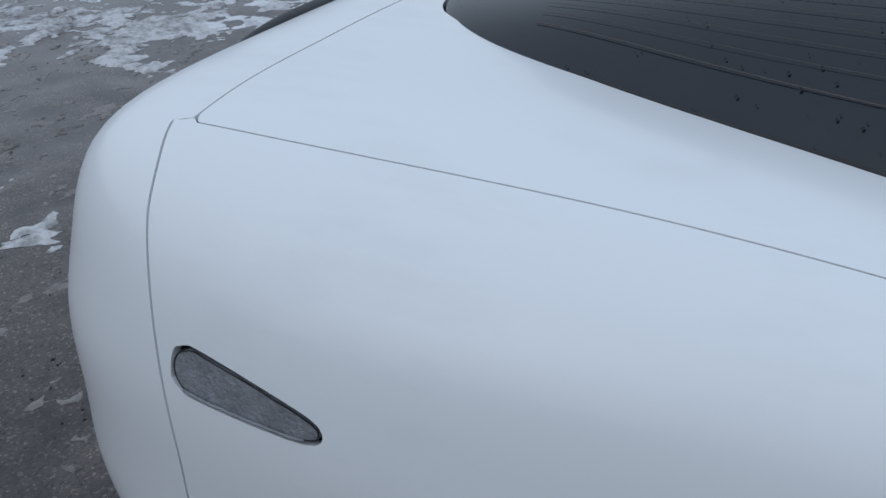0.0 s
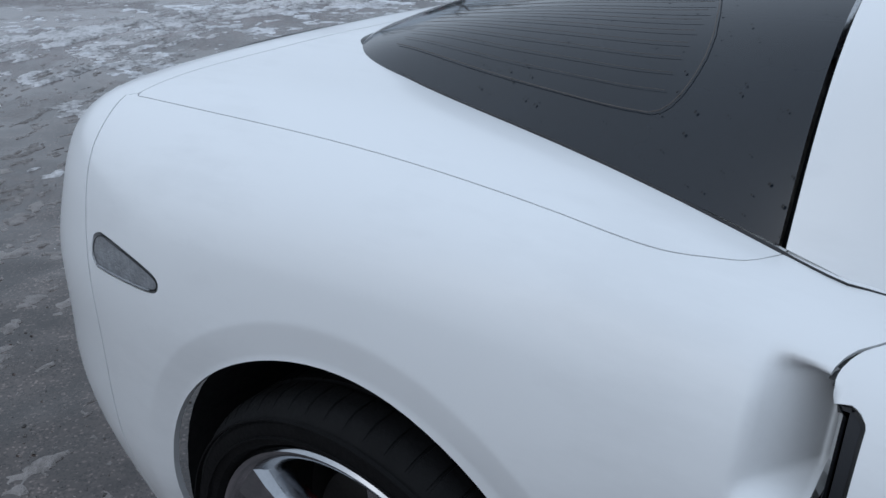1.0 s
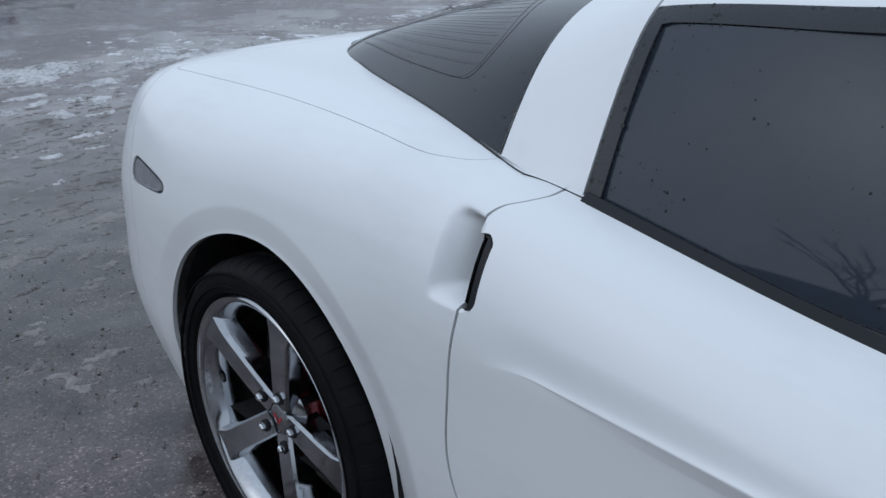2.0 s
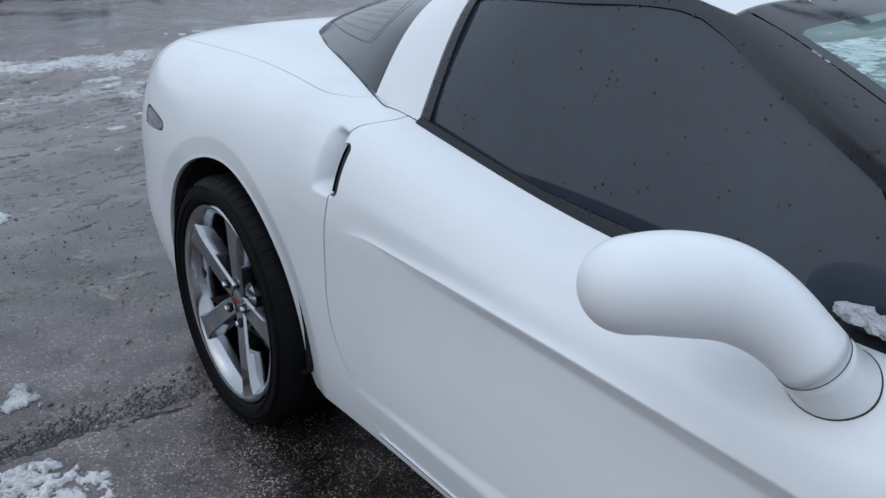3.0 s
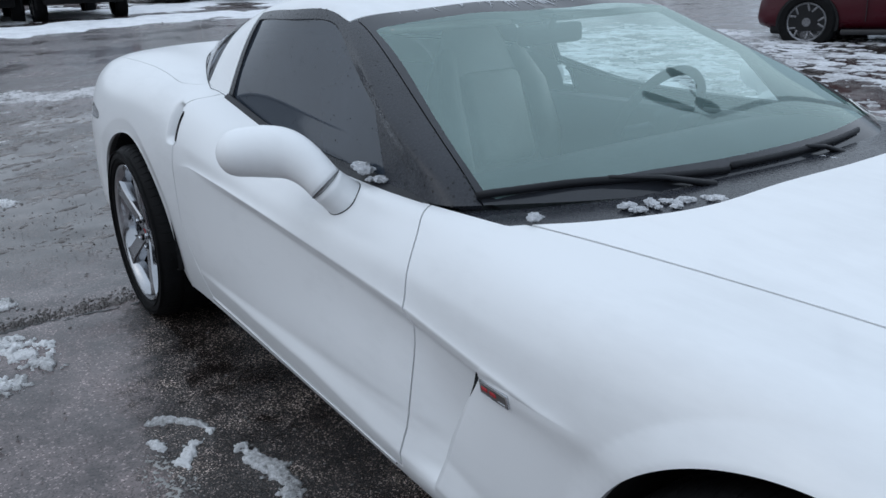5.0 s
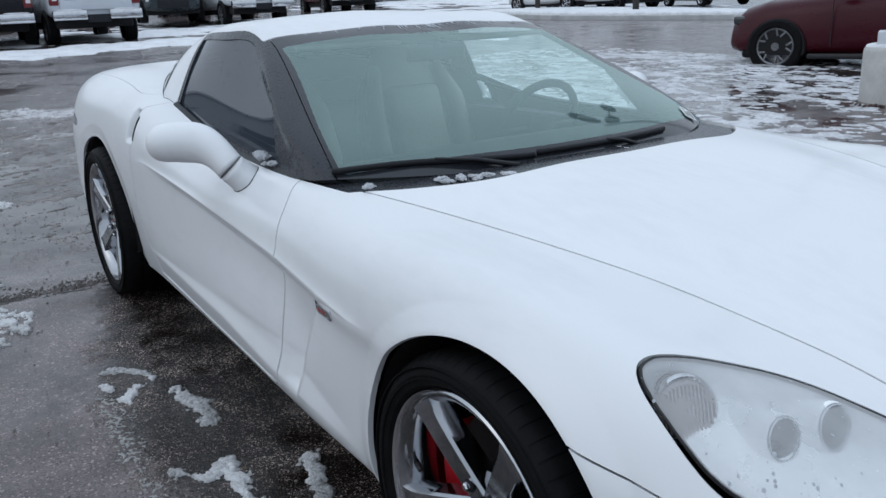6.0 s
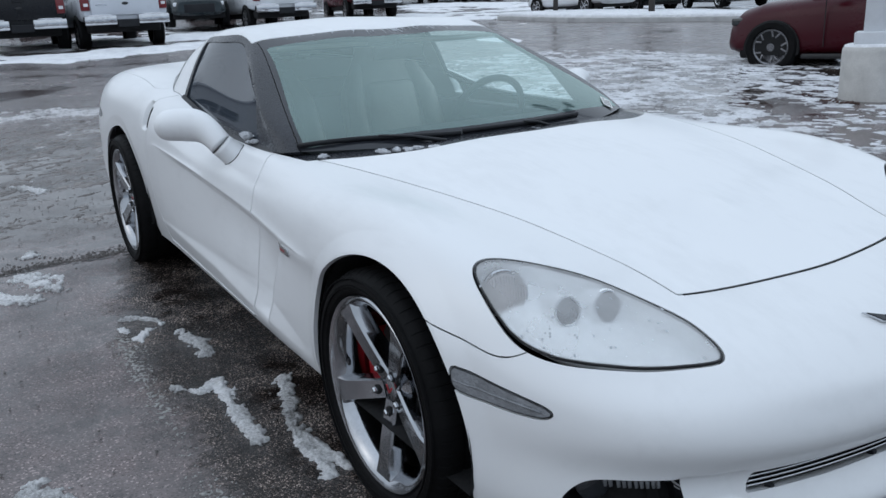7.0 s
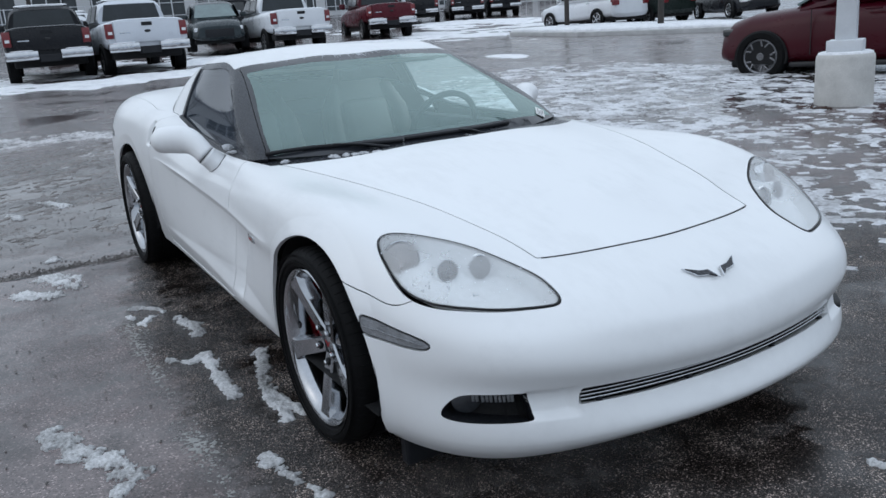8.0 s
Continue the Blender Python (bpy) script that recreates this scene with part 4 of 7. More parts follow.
GRILLE_LINE = [(-0.2, 0.322), (0.3, 0.324), (0.470, 0.326), (0.478, 0.284), (0.3, 0.281), (-0.2, 0.282)]

# wheel openings
ARCH_X, ARCH_Z, ARCH_R = 0.036, 0.346, 0.358
REAR_ARCH = np.array([(ARCH_X - ARCH_R, 0.05)] + [(ARCH_X - (ARCH_R if a < 1.57 else ARCH_R - 0.022) * math.cos(a), ARCH_Z + ARCH_R * math.sin(a)) for a in np.linspace(0, math.pi, 44)] + [(ARCH_X + ARCH_R - 0.022, 0.05)])
body.take(lambda r: np.where(r[:, 1] > 0.45, polygon_distance(REAR_ARCH, r[:, 0], r[:, 2]), 1.0))
body.take(lambda r: np.where(r[:, 1] > 0.45, np.hypot(r[:, 0] - 2.67, r[:, 2] - 0.288) - 0.357, 1.0))
# lamps and air openings
lamp_lens = body.take(lambda r: np.where((r[:, 0] > 2.7) & (r[:, 2] > 0.45), polygon_distance(LAMP_LINE, r[:, 0], r[:, 1]), 1.0), 0.006)
rear_mark = body.take(lambda r: np.where((r[:, 0] < -0.2) & (r[:, 1] > 0.6), polygon_distance(REAR_MARK, r[:, 0], r[:, 2]), 1.0), 0.004)
front_mark = body.take(lambda r: np.where((r[:, 0] > 2.9) & (r[:, 1] > 0.6), polygon_distance(FRONT_MARK, r[:, 0], r[:, 2]), 1.0), 0.004)
fog_hole = body.take(lambda r: np.where(r[:, 0] > 3.1, polygon_distance(FOG_LINE, r[:, 1], r[:, 2]), 1.0))
grille_hole = body.take(lambda r: np.where(r[:, 0] > 3.3, polygon_distance(GRILLE_LINE, r[:, 1], r[:, 2]), 1.0))
# cabin opening and the sunk cowl ahead of it
deck_rows = body.rows[body.rows[:, 7] > 6].copy()
body.take(lambda r: np.where(r[:, 7] > 6.3, polygon_distance(foot_line, r[:, 0], r[:, 1]) + np.where((r[:, 0] > 0.62) & (r[:, 0] < 1.76), -0.010, 0.006), 1.0))
cowl_piece = body.take(lambda r: np.where((r[:, 7] > 6.5) & (r[:, 0] > 1.70), np.maximum(SEAM - r[:, 7], r[:, 0] - bonnet_rear(r[:, 1])), 1.0))
# outer panels
GAP = 0.0056
bonnet = body.take(lambda r: np.where(r[:, 7] > 6.0, np.maximum(np.maximum(r[:, 1] - bonnet_side(r[:, 0]), r[:, 0] - bonnet_front(r[:, 1])), 1.9 - r[:, 0]), 1.0), GAP)
hatch = body.take(lambda r: np.where(r[:, 7] > 5.6, np.maximum(np.maximum(r[:, 1] - hatch_side(r[:, 0]), hatch_rear(r[:, 1]) - r[:, 0]), r[:, 0] - 0.462), 1.0), 0.0019)
door = body.take(lambda r: np.maximum.reduce([rear_edge(r[:, 2]) - r[:, 0], r[:, 0] - front_edge(r[:, 2]), 0.266 - 0.006 * r[:, 0] - r[:, 2], (r[:, 7] - 7.35) * 0.1]), 0.0048)
front_bumper = body.take(lambda r: np.where(r[:, 0] > 2.86, r[:, 2] - wing_seam(r[:, 0]), 1.0), 0.003)
rear_bumper = body.take(lambda r: np.where(r[:, 0] < -0.3, np.where((r[:, 7] > 6.2) & (r[:, 1] < hatch_side(r[:, 0])), r[:, 0] - hatch_rear(r[:, 1]), r[:, 0] - bumper_edge(r[:, 2])), 1.0), 0.004)
wing = body.take(lambda r: np.where((r[:, 2] > 0.29) & (r[:, 2] < 0.572), 1.956 + (r[:, 2] - 0.296) * 0.495 - r[:, 0], 1.83 - r[:, 0]), 0.0)
side_rest = body

HANDLE = [(0.525, 0.818), (0.546, 0.823), (0.558, 0.824), (0.567, 0.814), (0.566, 0.740), (0.561, 0.731), (0.525, 0.728)]
handle = door.take(lambda r: np.where(r[:, 1] > 0.74, polygon_distance(HANDLE, r[:, 0], r[:, 2]), 1.0), 0.003)
for side in (-1, 1):
    put_mesh("door_handle", handle.mesh("door_handle", BLACK, side, 0.03, push=-0.003), car, "black door release in the scoop")
    put_mesh("door", door.mesh("door", WHITE, side, 0.02), car)
    put_mesh("front_wing", wing.mesh("front_wing", WHITE, side, 0.012), car)
    put_mesh("side_panel", side_rest.mesh("side_panel", WHITE, side, 0.010), car)
put_mesh("bonnet", bonnet.mesh("bonnet", SNOWY, both=True, rim=0.018), car, "white bonnet under a thin film of frost")
put_mesh("hatch", hatch.mesh("hatch", WHITE, both=True, rim=0.015), car)
put_mesh("front_bumper", front_bumper.mesh("front_bumper", WHITE, both=True, rim=0.03), car)
put_mesh("rear_bumper", rear_bumper.mesh("rear_bumper", WHITE, both=True, rim=0.02), car)
put_mesh("cowl", cowl_piece.mesh("cowl", PILLAR, both=True, rim=0.0, push=-0.010), car, "black plastic cowl with bits of snow")

# ---- cabin ----
grid, tu, tv = loft(CABIN_RAILS, CABIN_U, CABIN_V)
cabin = Sheet.from_loft(grid, tu, tv)


def pillar_line(x):
    return curve(x, (1.10, 1.189, 1.30, 1.371, 1.447, 1.60, 1.754, 1.9), (1.098, 1.062, 1.005, 0.969, 0.932, 0.853, 0.772, 0.69))


def screen_side(r):
    """Signed measure across the inner edge of the windscreen pillar: negative on the pillar's side."""
    x, w, z = r[:, 0], r[:, 1], r[:, 2]
    return curve(x, (1.1, 1.19, 1.31, 1.61, 1.85, 1.95), (0.535, 0.528, 0.545, 0.615, 0.665, 0.68)) - w


def roof_front(w):
    return 1.228 - 0.16 * w * w


rear_glass = cabin.take(lambda r: r[:, 0] - (0.457 - 0.006 * r[:, 7]), 0.008)
halo = cabin.take(lambda r: r[:, 0] - 0.612, 0.005)
side_glass = cabin.take(lambda r: np.maximum.reduce([r[:, 7] - 0.90, r[:, 2] - pillar_line(r[:, 0]) + 0.012, (0.035 - r[:, 7]), 0.636 - r[:, 0], np.where(r[:, 7] < 1.2, -1.0, 1.0)]), 0.0)
roof = cabin.take(lambda r: np.maximum.reduce([1.03 - r[:, 7], r[:, 0] - roof_front(r[:, 1])]), 0.005)
screen = cabin.take(lambda r: np.maximum.reduce([-screen_side(r), roof_front(r[:, 1]) - r[:, 0]]), 0.003)
trim = cabin


def even_out(piece):
    """Gives a pane an evenly curved surface."""
    x, w, z = piece.rows[:, 0] - 1.1, piece.rows[:, 1], piece.rows[:, 2] - 0.95
    powers = [(i, j) for i in range(4) for j in range(3)]
    c = np.linalg.lstsq(np.stack([x ** i * z ** j for i, j in powers], 1), w, rcond=None)[0]
    flat = sum(k * x ** i * z ** j for k, (i, j) in zip(c, powers))
    slope_x = sum(k * i * x ** max(i - 1, 0) * z ** j for k, (i, j) in zip(c, powers))
    slope_z = sum(k * j * x ** i * z ** max(j - 1, 0) for k, (i, j) in zip(c, powers))
    n = np.stack([-slope_x, np.ones_like(x), -slope_z], 1)
    piece.rows[:, 1] = flat
    piece.rows[:, 3:6] = n / np.linalg.norm(n, axis=1, keepdims=True)


side_glass = side_glass.tidy()
even_out(side_glass)
quarter_trim = side_glass.take(lambda r: 1.447 + (0.927 - r[:, 2]) * 0.82 - r[:, 0], 0.003)


def border(r):
    """Distance in from the edge of the clear windscreen, negative within it."""
    x, w, z = r[:, 0], r[:, 1], r[:, 2]
    side = w - (curve(x, (1.1, 1.2, 1.31, 1.61, 1.85, 1.95), (0.522, 0.518, 0.526, 0.598, 0.650, 0.660)))
    top = roof_front(w) + 0.075 - x
    low = x - (2.045 - 0.40 * w * w)
    return np.maximum.reduce([side, top, low])


clear_screen = screen.take(border)
for side in (-1, 1):
    if side < 0:
        put_mesh("side_window", side_glass.mesh("side_window", TINTED, side, 0.004, push=-0.004), car, "dark tinted side window with water drops")
    put_mesh("window_trim", trim.mesh("window_trim", PILLAR, side, 0.012), car, "black windscreen pillar and window seal, beaded with water")
    put_mesh("quarter_trim", quarter_trim.mesh("quarter_trim", PILLAR, side, 0.006, push=-0.003), car)
put_mesh("rear_pillar", halo.mesh("rear_pillar", WHITE, both=True, rim=0.012), car)
put_mesh("roof", roof.mesh("roof", SNOWY, both=True, rim=0.012), car, "white roof panel dusted with snow")
put_mesh("rear_window", rear_glass.mesh("rear_window", REAR_TINT, both=True, rim=0.01, push=-0.003), car, "dark tinted wraparound rear window with heater lines")
put_mesh("windscreen", clear_screen.mesh("windscreen", WINDSCREEN, both=True, rim=0.0), car, "green-tinted windscreen with a pale film for the sky's reflection")
put_mesh("windscreen_band", screen.mesh("windscreen_band", FRIT, both=True, rim=0.0), car)



# black strip along the foot of the side window, and the seal at the pillar's foot
def deck_height(x, w):
    d = (deck_rows[:, 0] - x) ** 2 + (deck_rows[:, 1] - w) ** 2
    k = np.argsort(d)[:4]
    wt = 1 / (d[k] + 1e-7)
    return float((deck_rows[k, 2] * wt).sum() / wt.sum())


FOOT_X = np.array([q[0] for q in foot_line if q[1] > 0.3])
FOOT_W = np.array([q[1] for q in foot_line if q[1] > 0.3])
order = np.argsort(FOOT_X)
FOOT_X, FOOT_W = FOOT_X[order], FOOT_W[order]
HEATER = plain("printed_heater_line", (0.10, 0.085, 0.076), 0.7)
for side in (-1, 1):
    bm = bmesh.new()
    rows = []
    for x in np.linspace(0.618, 1.762, 40):
        w = float(np.interp(x, FOOT_X, FOOT_W))
        z = deck_height(x, w + 0.012)
        rows.append([bm.verts.new((x, side * p, q)) for p, q in ((w + 0.0095, z - 0.02), (w + 0.0095, z + 0.0005), (w + 0.006, z + 0.003), (w - 0.004, z + 0.010), (w - 0.010, z + 0.008))])
    for a, b in zip(rows, rows[1:]):
        for k in range(4):
            bm.faces.new((a[k], a[k + 1], b[k + 1], b[k]))
    bmesh.ops.recalc_face_normals(bm, faces=bm.faces)
    part("belt_strip", bm, BLACK, car, "black rubber strip under the side window", True, 40)
    bm = bmesh.new()
    line = [(x, float(np.interp(x, FOOT_X, FOOT_W)) + 0.002) for x in np.linspace(-0.35, 0.618, 60)]
    rise_fit = np.polyfit([x for x, w in line], [deck_height(x, w) for x, w in line], 5)
    tube(bm, [(x, side * w, float(np.polyval(rise_fit, x)) + 0.0005) for x, w in line], [0.0022 if x < 0.46 else 0.0012 for x, w in line], 8)
    part("pillar_seal", bm, SEAL, car, "", True, 60)


def seam_strip(panel, side, both=False):
    """A dark strip let in under the edge of a panel."""
    bm = bmesh.new()
    edge = panel.tidy()
    for sd in ((-1, 1) if both else (side,)):
        flip = np.array([1, sd, 1.0])
        for i, j in edge.boundary():
            p, q, n = edge.rows[i, :3], edge.rows[j, :3], edge.rows[i, 3:6] + edge.rows[j, 3:6]
            if max(abs(p[1]), abs(q[1])) < 1e-3:
                continue
            n = n / np.linalg.norm(n)
            mid = edge.rows[:, :3].mean(0)
            out = np.cross(q - p, n)
            out /= max(np.linalg.norm(out), 1e-9)
            near_ = edge.rows[np.argsort(((edge.rows[:, :3] - (p + q) / 2) ** 2).sum(1))[:12], :3].mean(0)
            if out @ ((p + q) / 2 - near_) < 0:
                out = -out
            low = n * 0.006
            bm.faces.new([bm.verts.new(Vector((v * flip).tolist())) for v in (p - low - out * 0.001, q - low - out * 0.001, q - low + out * 0.0062, p - low + out * 0.0062)])
    bmesh.ops.remove_doubles(bm, verts=bm.verts, dist=1e-5)
    part("seam_seal", bm, SEAL, car, "", True, 60)


seam_strip(bonnet, -1, True)
seam_strip(door, -1)
seam_strip(door, 1)

# near-black strip that draws the shade in the air outlet behind each front wing
for side in (-1, 1):
    bm = bmesh.new()
    line = [(float(np.interp(z, (0.336, 0.408, 0.484, 0.562), (1.970, 1.997, 2.033, 2.081))) - 0.0035, z) for z in np.linspace(0.335, 0.560, 24)]
    wide = np.polyval(np.polyfit([z for x, z in line], [side_width(x - 0.006, z) for x, z in line], 3), [z for x, z in line])
    tube(bm, [(x, side * (float(w) + 0.001), z) for (x, z), w in zip(line, wide)], [0.0015 + 0.0055 * math.sin(math.pi * k / 23) ** 0.6 for k in range(24)], 8)
    part("vent_shade", bm, DARK, car, "black strip for the shade in the air outlet behind the wing edge", True, 60)

# pale edge of the sill cover under each door, and the gap below it
for side in (-1, 1):
    bm = bmesh.new()
    line = [(x, 0.2545 - 0.004 * max(0.0, x - 1.2)) for x in np.linspace(0.66, 1.80, 40)]
    tube(bm, [(x, side * (side_width(x, z) + 0.0005), z) for x, z in line], 0.0026, 8)
    part("sill_edge", bm, WHITE, car, "", True, 60)
    bm = bmesh.new()
    tube(bm, [(x, side * (side_width(x, z - 0.0052) - 0.0002), z - 0.0052) for x, z in line], 0.0018, 8)
    part("sill_gap", bm, DARK, car, "", True, 60)
# ---- wheels ----
def tyre_bmesh(radius, bead, width):
    """A tyre with rounded walls, four grooves and shoulder blocks. y = 0 is the outer face of the rim, y grows inwards."""
    bm = bmesh.new()
    r = radius
    prof = [(bead, 0.004), (bead + 0.010, -0.010), (bead + 0.028, -0.016), (bead + (r - bead) * 0.62, -0.014), (r - 0.012, -0.002), (r - 0.004, 0.010), (r, 0.022),
            (r, 0.052), (r - 0.006, 0.053), (r - 0.006, 0.061), (r, 0.062), (r, width / 2 - 0.022), (r - 0.006, width / 2 - 0.021), (r - 0.006, width / 2 - 0.012), (r, width / 2 - 0.011),
            (r, width / 2 + 0.011), (r - 0.006, width / 2 + 0.012), (r - 0.006, width / 2 + 0.021), (r, width / 2 + 0.022), (r, width - 0.062), (r - 0.006, width - 0.061), (r - 0.006, width - 0.053), (r, width - 0.052),
            (r, width - 0.02), (r - 0.012, width), (bead + 0.03, width + 0.012), (bead, width)]
    blocks = 62
    rings = []
    for i in range(blocks):
        for share, cut in ((0.0, 0.0035), (0.10, 0.0035), (0.13, 0.0), (0.97, 0.0)):
            a = 2 * math.pi * (i + share) / blocks
            ring = []
            for k, (q, h) in enumerate(prof):
                q = q - cut * 0.6 if k in (5, 6, 7, 22, 23) else q
                q = q - cut * 0.5 if k in (10, 11) and i % 2 == 0 else q
                ring.append(bm.verts.new((q * math.cos(a), h, q * math.sin(a))))
            rings.append(ring)
    count = len(rings)
    for i in range(count):
        a, b = rings[i], rings[(i + 1) % count]
        for j in range(len(prof) - 1):
            bm.faces.new((a[j], b[j], b[j + 1], a[j + 1]))
    # raised rings on the wall
    for q in (bead + 0.022, bead + (r - bead) * 0.72):
        lathe(bm, [(q - 0.002, -0.012), (q - 0.001, -0.0178), (q + 0.001, -0.0178), (q + 0.002, -0.012)], 96)
    bmesh.ops.recalc_face_normals(bm, faces=bm.faces)
    return bm


def spoke_bmesh(rim_r, angle, sink):
    """One flat-faced spoke that widens to the rim, with bright narrow bevels and drafted flanks."""
    bm = bmesh.new()
    rows = []
    for t in np.linspace(0, 1, 13):
        r = 0.030 + (rim_r - 0.030) * t
        half = 0.0255 + 0.0045 * t + 0.011 * max(0.0, t - 0.80) / 0.20
        face = sink * (1 - t) ** 1.3 + 0.001
        deep = face + 0.050 - 0.014 * t
        rows.append([bm.verts.new((r, y, w)) for w, y in ((-half * 1.16, deep), (-half, face + 0.006), (-half + 0.0045, face), (0.0, face + 0.0012), (half - 0.0045, face), (half, face + 0.006), (half * 1.16, deep))])
    for a, b in zip(rows, rows[1:]):
        for k in range(6):
            bm.faces.new((a[k], a[k + 1], b[k + 1], b[k]))
        bm.faces.new((a[6], a[0], b[0], b[6]))
    bm.faces.new(rows[0])
    bm.faces.new(rows[-1][::-1])
    bmesh.ops.rotate(bm, matrix=Matrix.Rotation(angle, 3, "Y"), verts=bm.verts)
    bmesh.ops.recalc_face_normals(bm, faces=bm.faces)
    return bm


def build_wheel(name, radius, rim_r, width, turn, m, caliper_at, sink):
    w = put_mesh(name, None, car, "chrome five-spoke alloy wheel with a low-profile tyre")
    w.matrix_basis = m
    part("tyre", tyre_bmesh(radius, rim_r + 0.006, width), RUBBER, w, "worn black low-profile tyre", True, 28)
    bm = bmesh.new()
    lathe(bm, [(rim_r + 0.006, 0.006), (rim_r + 0.008, -0.003), (rim_r + 0.004, -0.007), (rim_r - 0.002, -0.005), (rim_r - 0.010, 0.001), (rim_r - 0.020, 0.013), (rim_r - 0.027, 0.030), (rim_r - 0.031, 0.060), (rim_r - 0.033, 0.135)], 96)
    bmesh.ops.recalc_face_normals(bm, faces=bm.faces)
    part("rim", bm, RIM_CHROME, w, "polished chrome rim", True, 50)
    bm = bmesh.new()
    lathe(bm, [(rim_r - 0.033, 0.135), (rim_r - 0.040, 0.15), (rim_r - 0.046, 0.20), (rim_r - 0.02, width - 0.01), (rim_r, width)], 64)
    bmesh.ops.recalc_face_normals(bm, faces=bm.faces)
    part("barrel", bm, WHEEL_INNER, w, "dark inner barrel", True, 50)
    for k in range(5):
        part("spoke", spoke_bmesh(rim_r - 0.004, turn + 2 * math.pi * k / 5, sink), SPOKE, w, "", True, 30)
    bm = bmesh.new()
    lathe(bm, [(0.0, sink + 0.001), (0.024, sink + 0.001), (0.029, sink + 0.003), (0.030, sink + 0.007), (0.060, sink + 0.012), (0.074, sink + 0.022), (0.080, 0.09), (0.0, 0.09)], 40)
    bmesh.ops.remove_doubles(bm, verts=bm.verts, dist=1e-5)
    part("hub", bm, SPOKE, w, "", True, 40)
    bm = bmesh.new()
    for s in (-1, 1):
        extrude_outline(bm, [(s * 0.002, -0.010), (s * 0.016, 0.008), (s * 0.011, 0.009), (s * 0.004, 0.001)][::s], 0.002, Matrix.Translation((0, sink + 0.0015, 0)) @ pose(0, 0, 0, 90, 0, 0))
    part("cap_badge", bm, RED, w, "red and black cap badge")
    for k in range(5):
        a = turn + 2 * math.pi * k / 5
        c, d = 0.056 * math.cos(a), -0.056 * math.sin(a)
        bm = bmesh.new()
        # near-black disc round the nut draws the shade of its hole
        lathe(bm, [(0.0, sink * 0.82 + 0.0002), (0.0125, sink * 0.82 - 0.0002), (0.0135, sink * 0.82 + 0.008)], 20)
        bmesh.ops.remove_doubles(bm, verts=bm.verts, dist=1e-5)
        bmesh.ops.translate(bm, vec=(c, 0, d), verts=bm.verts)
        part("lug_shade", bm, DARK, w, "", True, 60)
        bm = bmesh.new()
        lathe(bm, [(0.0, sink * 0.8 - 0.010), (0.005, sink * 0.8 - 0.010), (0.0078, sink * 0.8 - 0.007), (0.0088, sink + 0.01)], 6)
        bmesh.ops.remove_doubles(bm, verts=bm.verts, dist=1e-5)
        bmesh.ops.translate(bm, vec=(c, 0, d), verts=bm.verts)
        part("lug_nut", bm, CHROME, w)
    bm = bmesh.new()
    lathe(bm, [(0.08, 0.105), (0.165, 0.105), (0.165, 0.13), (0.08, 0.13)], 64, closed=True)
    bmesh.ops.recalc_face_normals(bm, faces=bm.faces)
    part("brake_disc", bm, WHEEL_INNER, w, "", True, 30)
    bm = bmesh.new()
    out = [(0.118 * math.cos(a), 0.118 * math.sin(a)) for a in np.linspace(-0.42, 0.42, 8)] + [(0.186 * math.cos(a), 0.186 * math.sin(a)) for a in np.linspace(0.46, -0.46, 10)]
    extrude_outline(bm, out, 0.055, Matrix.Rotation(-caliper_at, 4, "Y") @ Matrix.Translation((0, 0.135, 0)) @ pose(0, 0, 0, 90, 0, 0), 0.008)
    part("brake_caliper", bm, RED, w, "red brake caliper", True, 40)
    # full-width black disc that darkens the view behind the brake
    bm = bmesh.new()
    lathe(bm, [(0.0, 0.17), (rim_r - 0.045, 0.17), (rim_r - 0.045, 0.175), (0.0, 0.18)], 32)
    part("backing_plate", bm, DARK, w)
    bm = bmesh.new()
    tube(bm, [(-(rim_r - 0.030), 0.030, 0.006), (-(rim_r - 0.052), 0.022, 0.006)], [0.0065, 0.0045], 10)
    part("valve", bm, SEAL, w, "", True, 60)
    return w


for sd in (-1, 1):
    flip = Matrix.Rotation(math.pi, 4, "Z") if sd > 0 else Matrix.Identity(4)
    build_wheel("rear_wheel", 0.318, 0.247, 0.27, radians(0), Matrix.Translation((0.052, sd * 0.872, 0.341)) @ flip, radians(12 if sd < 0 else 168), 0.026)
    build_wheel("front_wheel", 0.300, 0.234, 0.235, radians(17), Matrix.Translation((2.645, sd * 0.852, 0.302)) @ flip, radians(175 if sd < 0 else -5), 0.038)

# ---- underside ----
for cx, cz, radius in ((0.034, 0.346, 0.364), (2.67, 0.288, 0.361)):
    for sd in (-1, 1):
        bm = bmesh.new()
        lathe(bm, [(0.0, 0.52), (radius, 0.52), (radius, 0.838)], 48)
        for v in list(bm.verts):
            v.co.z = max(v.co.z, -0.07)
        bmesh.ops.transform(bm, matrix=Matrix.Translation((cx, 0, cz)) @ Matrix.Diagonal((1, sd, 1, 1)), verts=bm.verts)
        part("wheel_arch_liner", bm, DARK, car, "dark wheel arch liner")
bm = bmesh.new()
box(bm, (0.42, -0.78, 0.19), (2.30, 0.78, 0.24), 0.01)
box(bm, (-0.70, -0.50, 0.22), (0.42, 0.50, 0.40), 0.01)
box(bm, (2.30, -0.50, 0.17), (3.36, 0.50, 0.23), 0.01)
box(bm, (3.06, -0.70, 0.16), (3.20, 0.70, 0.22), 0.01)
part("underbody", bm, DARK, car, "dark underbody")
bm = bmesh.new()
box(bm, (2.99, -0.77, 0.05), (3.03, 0.77, 0.18), 0.008)
part("air_dam", bm, BLACK, car, "black rubber air dam under the nose")


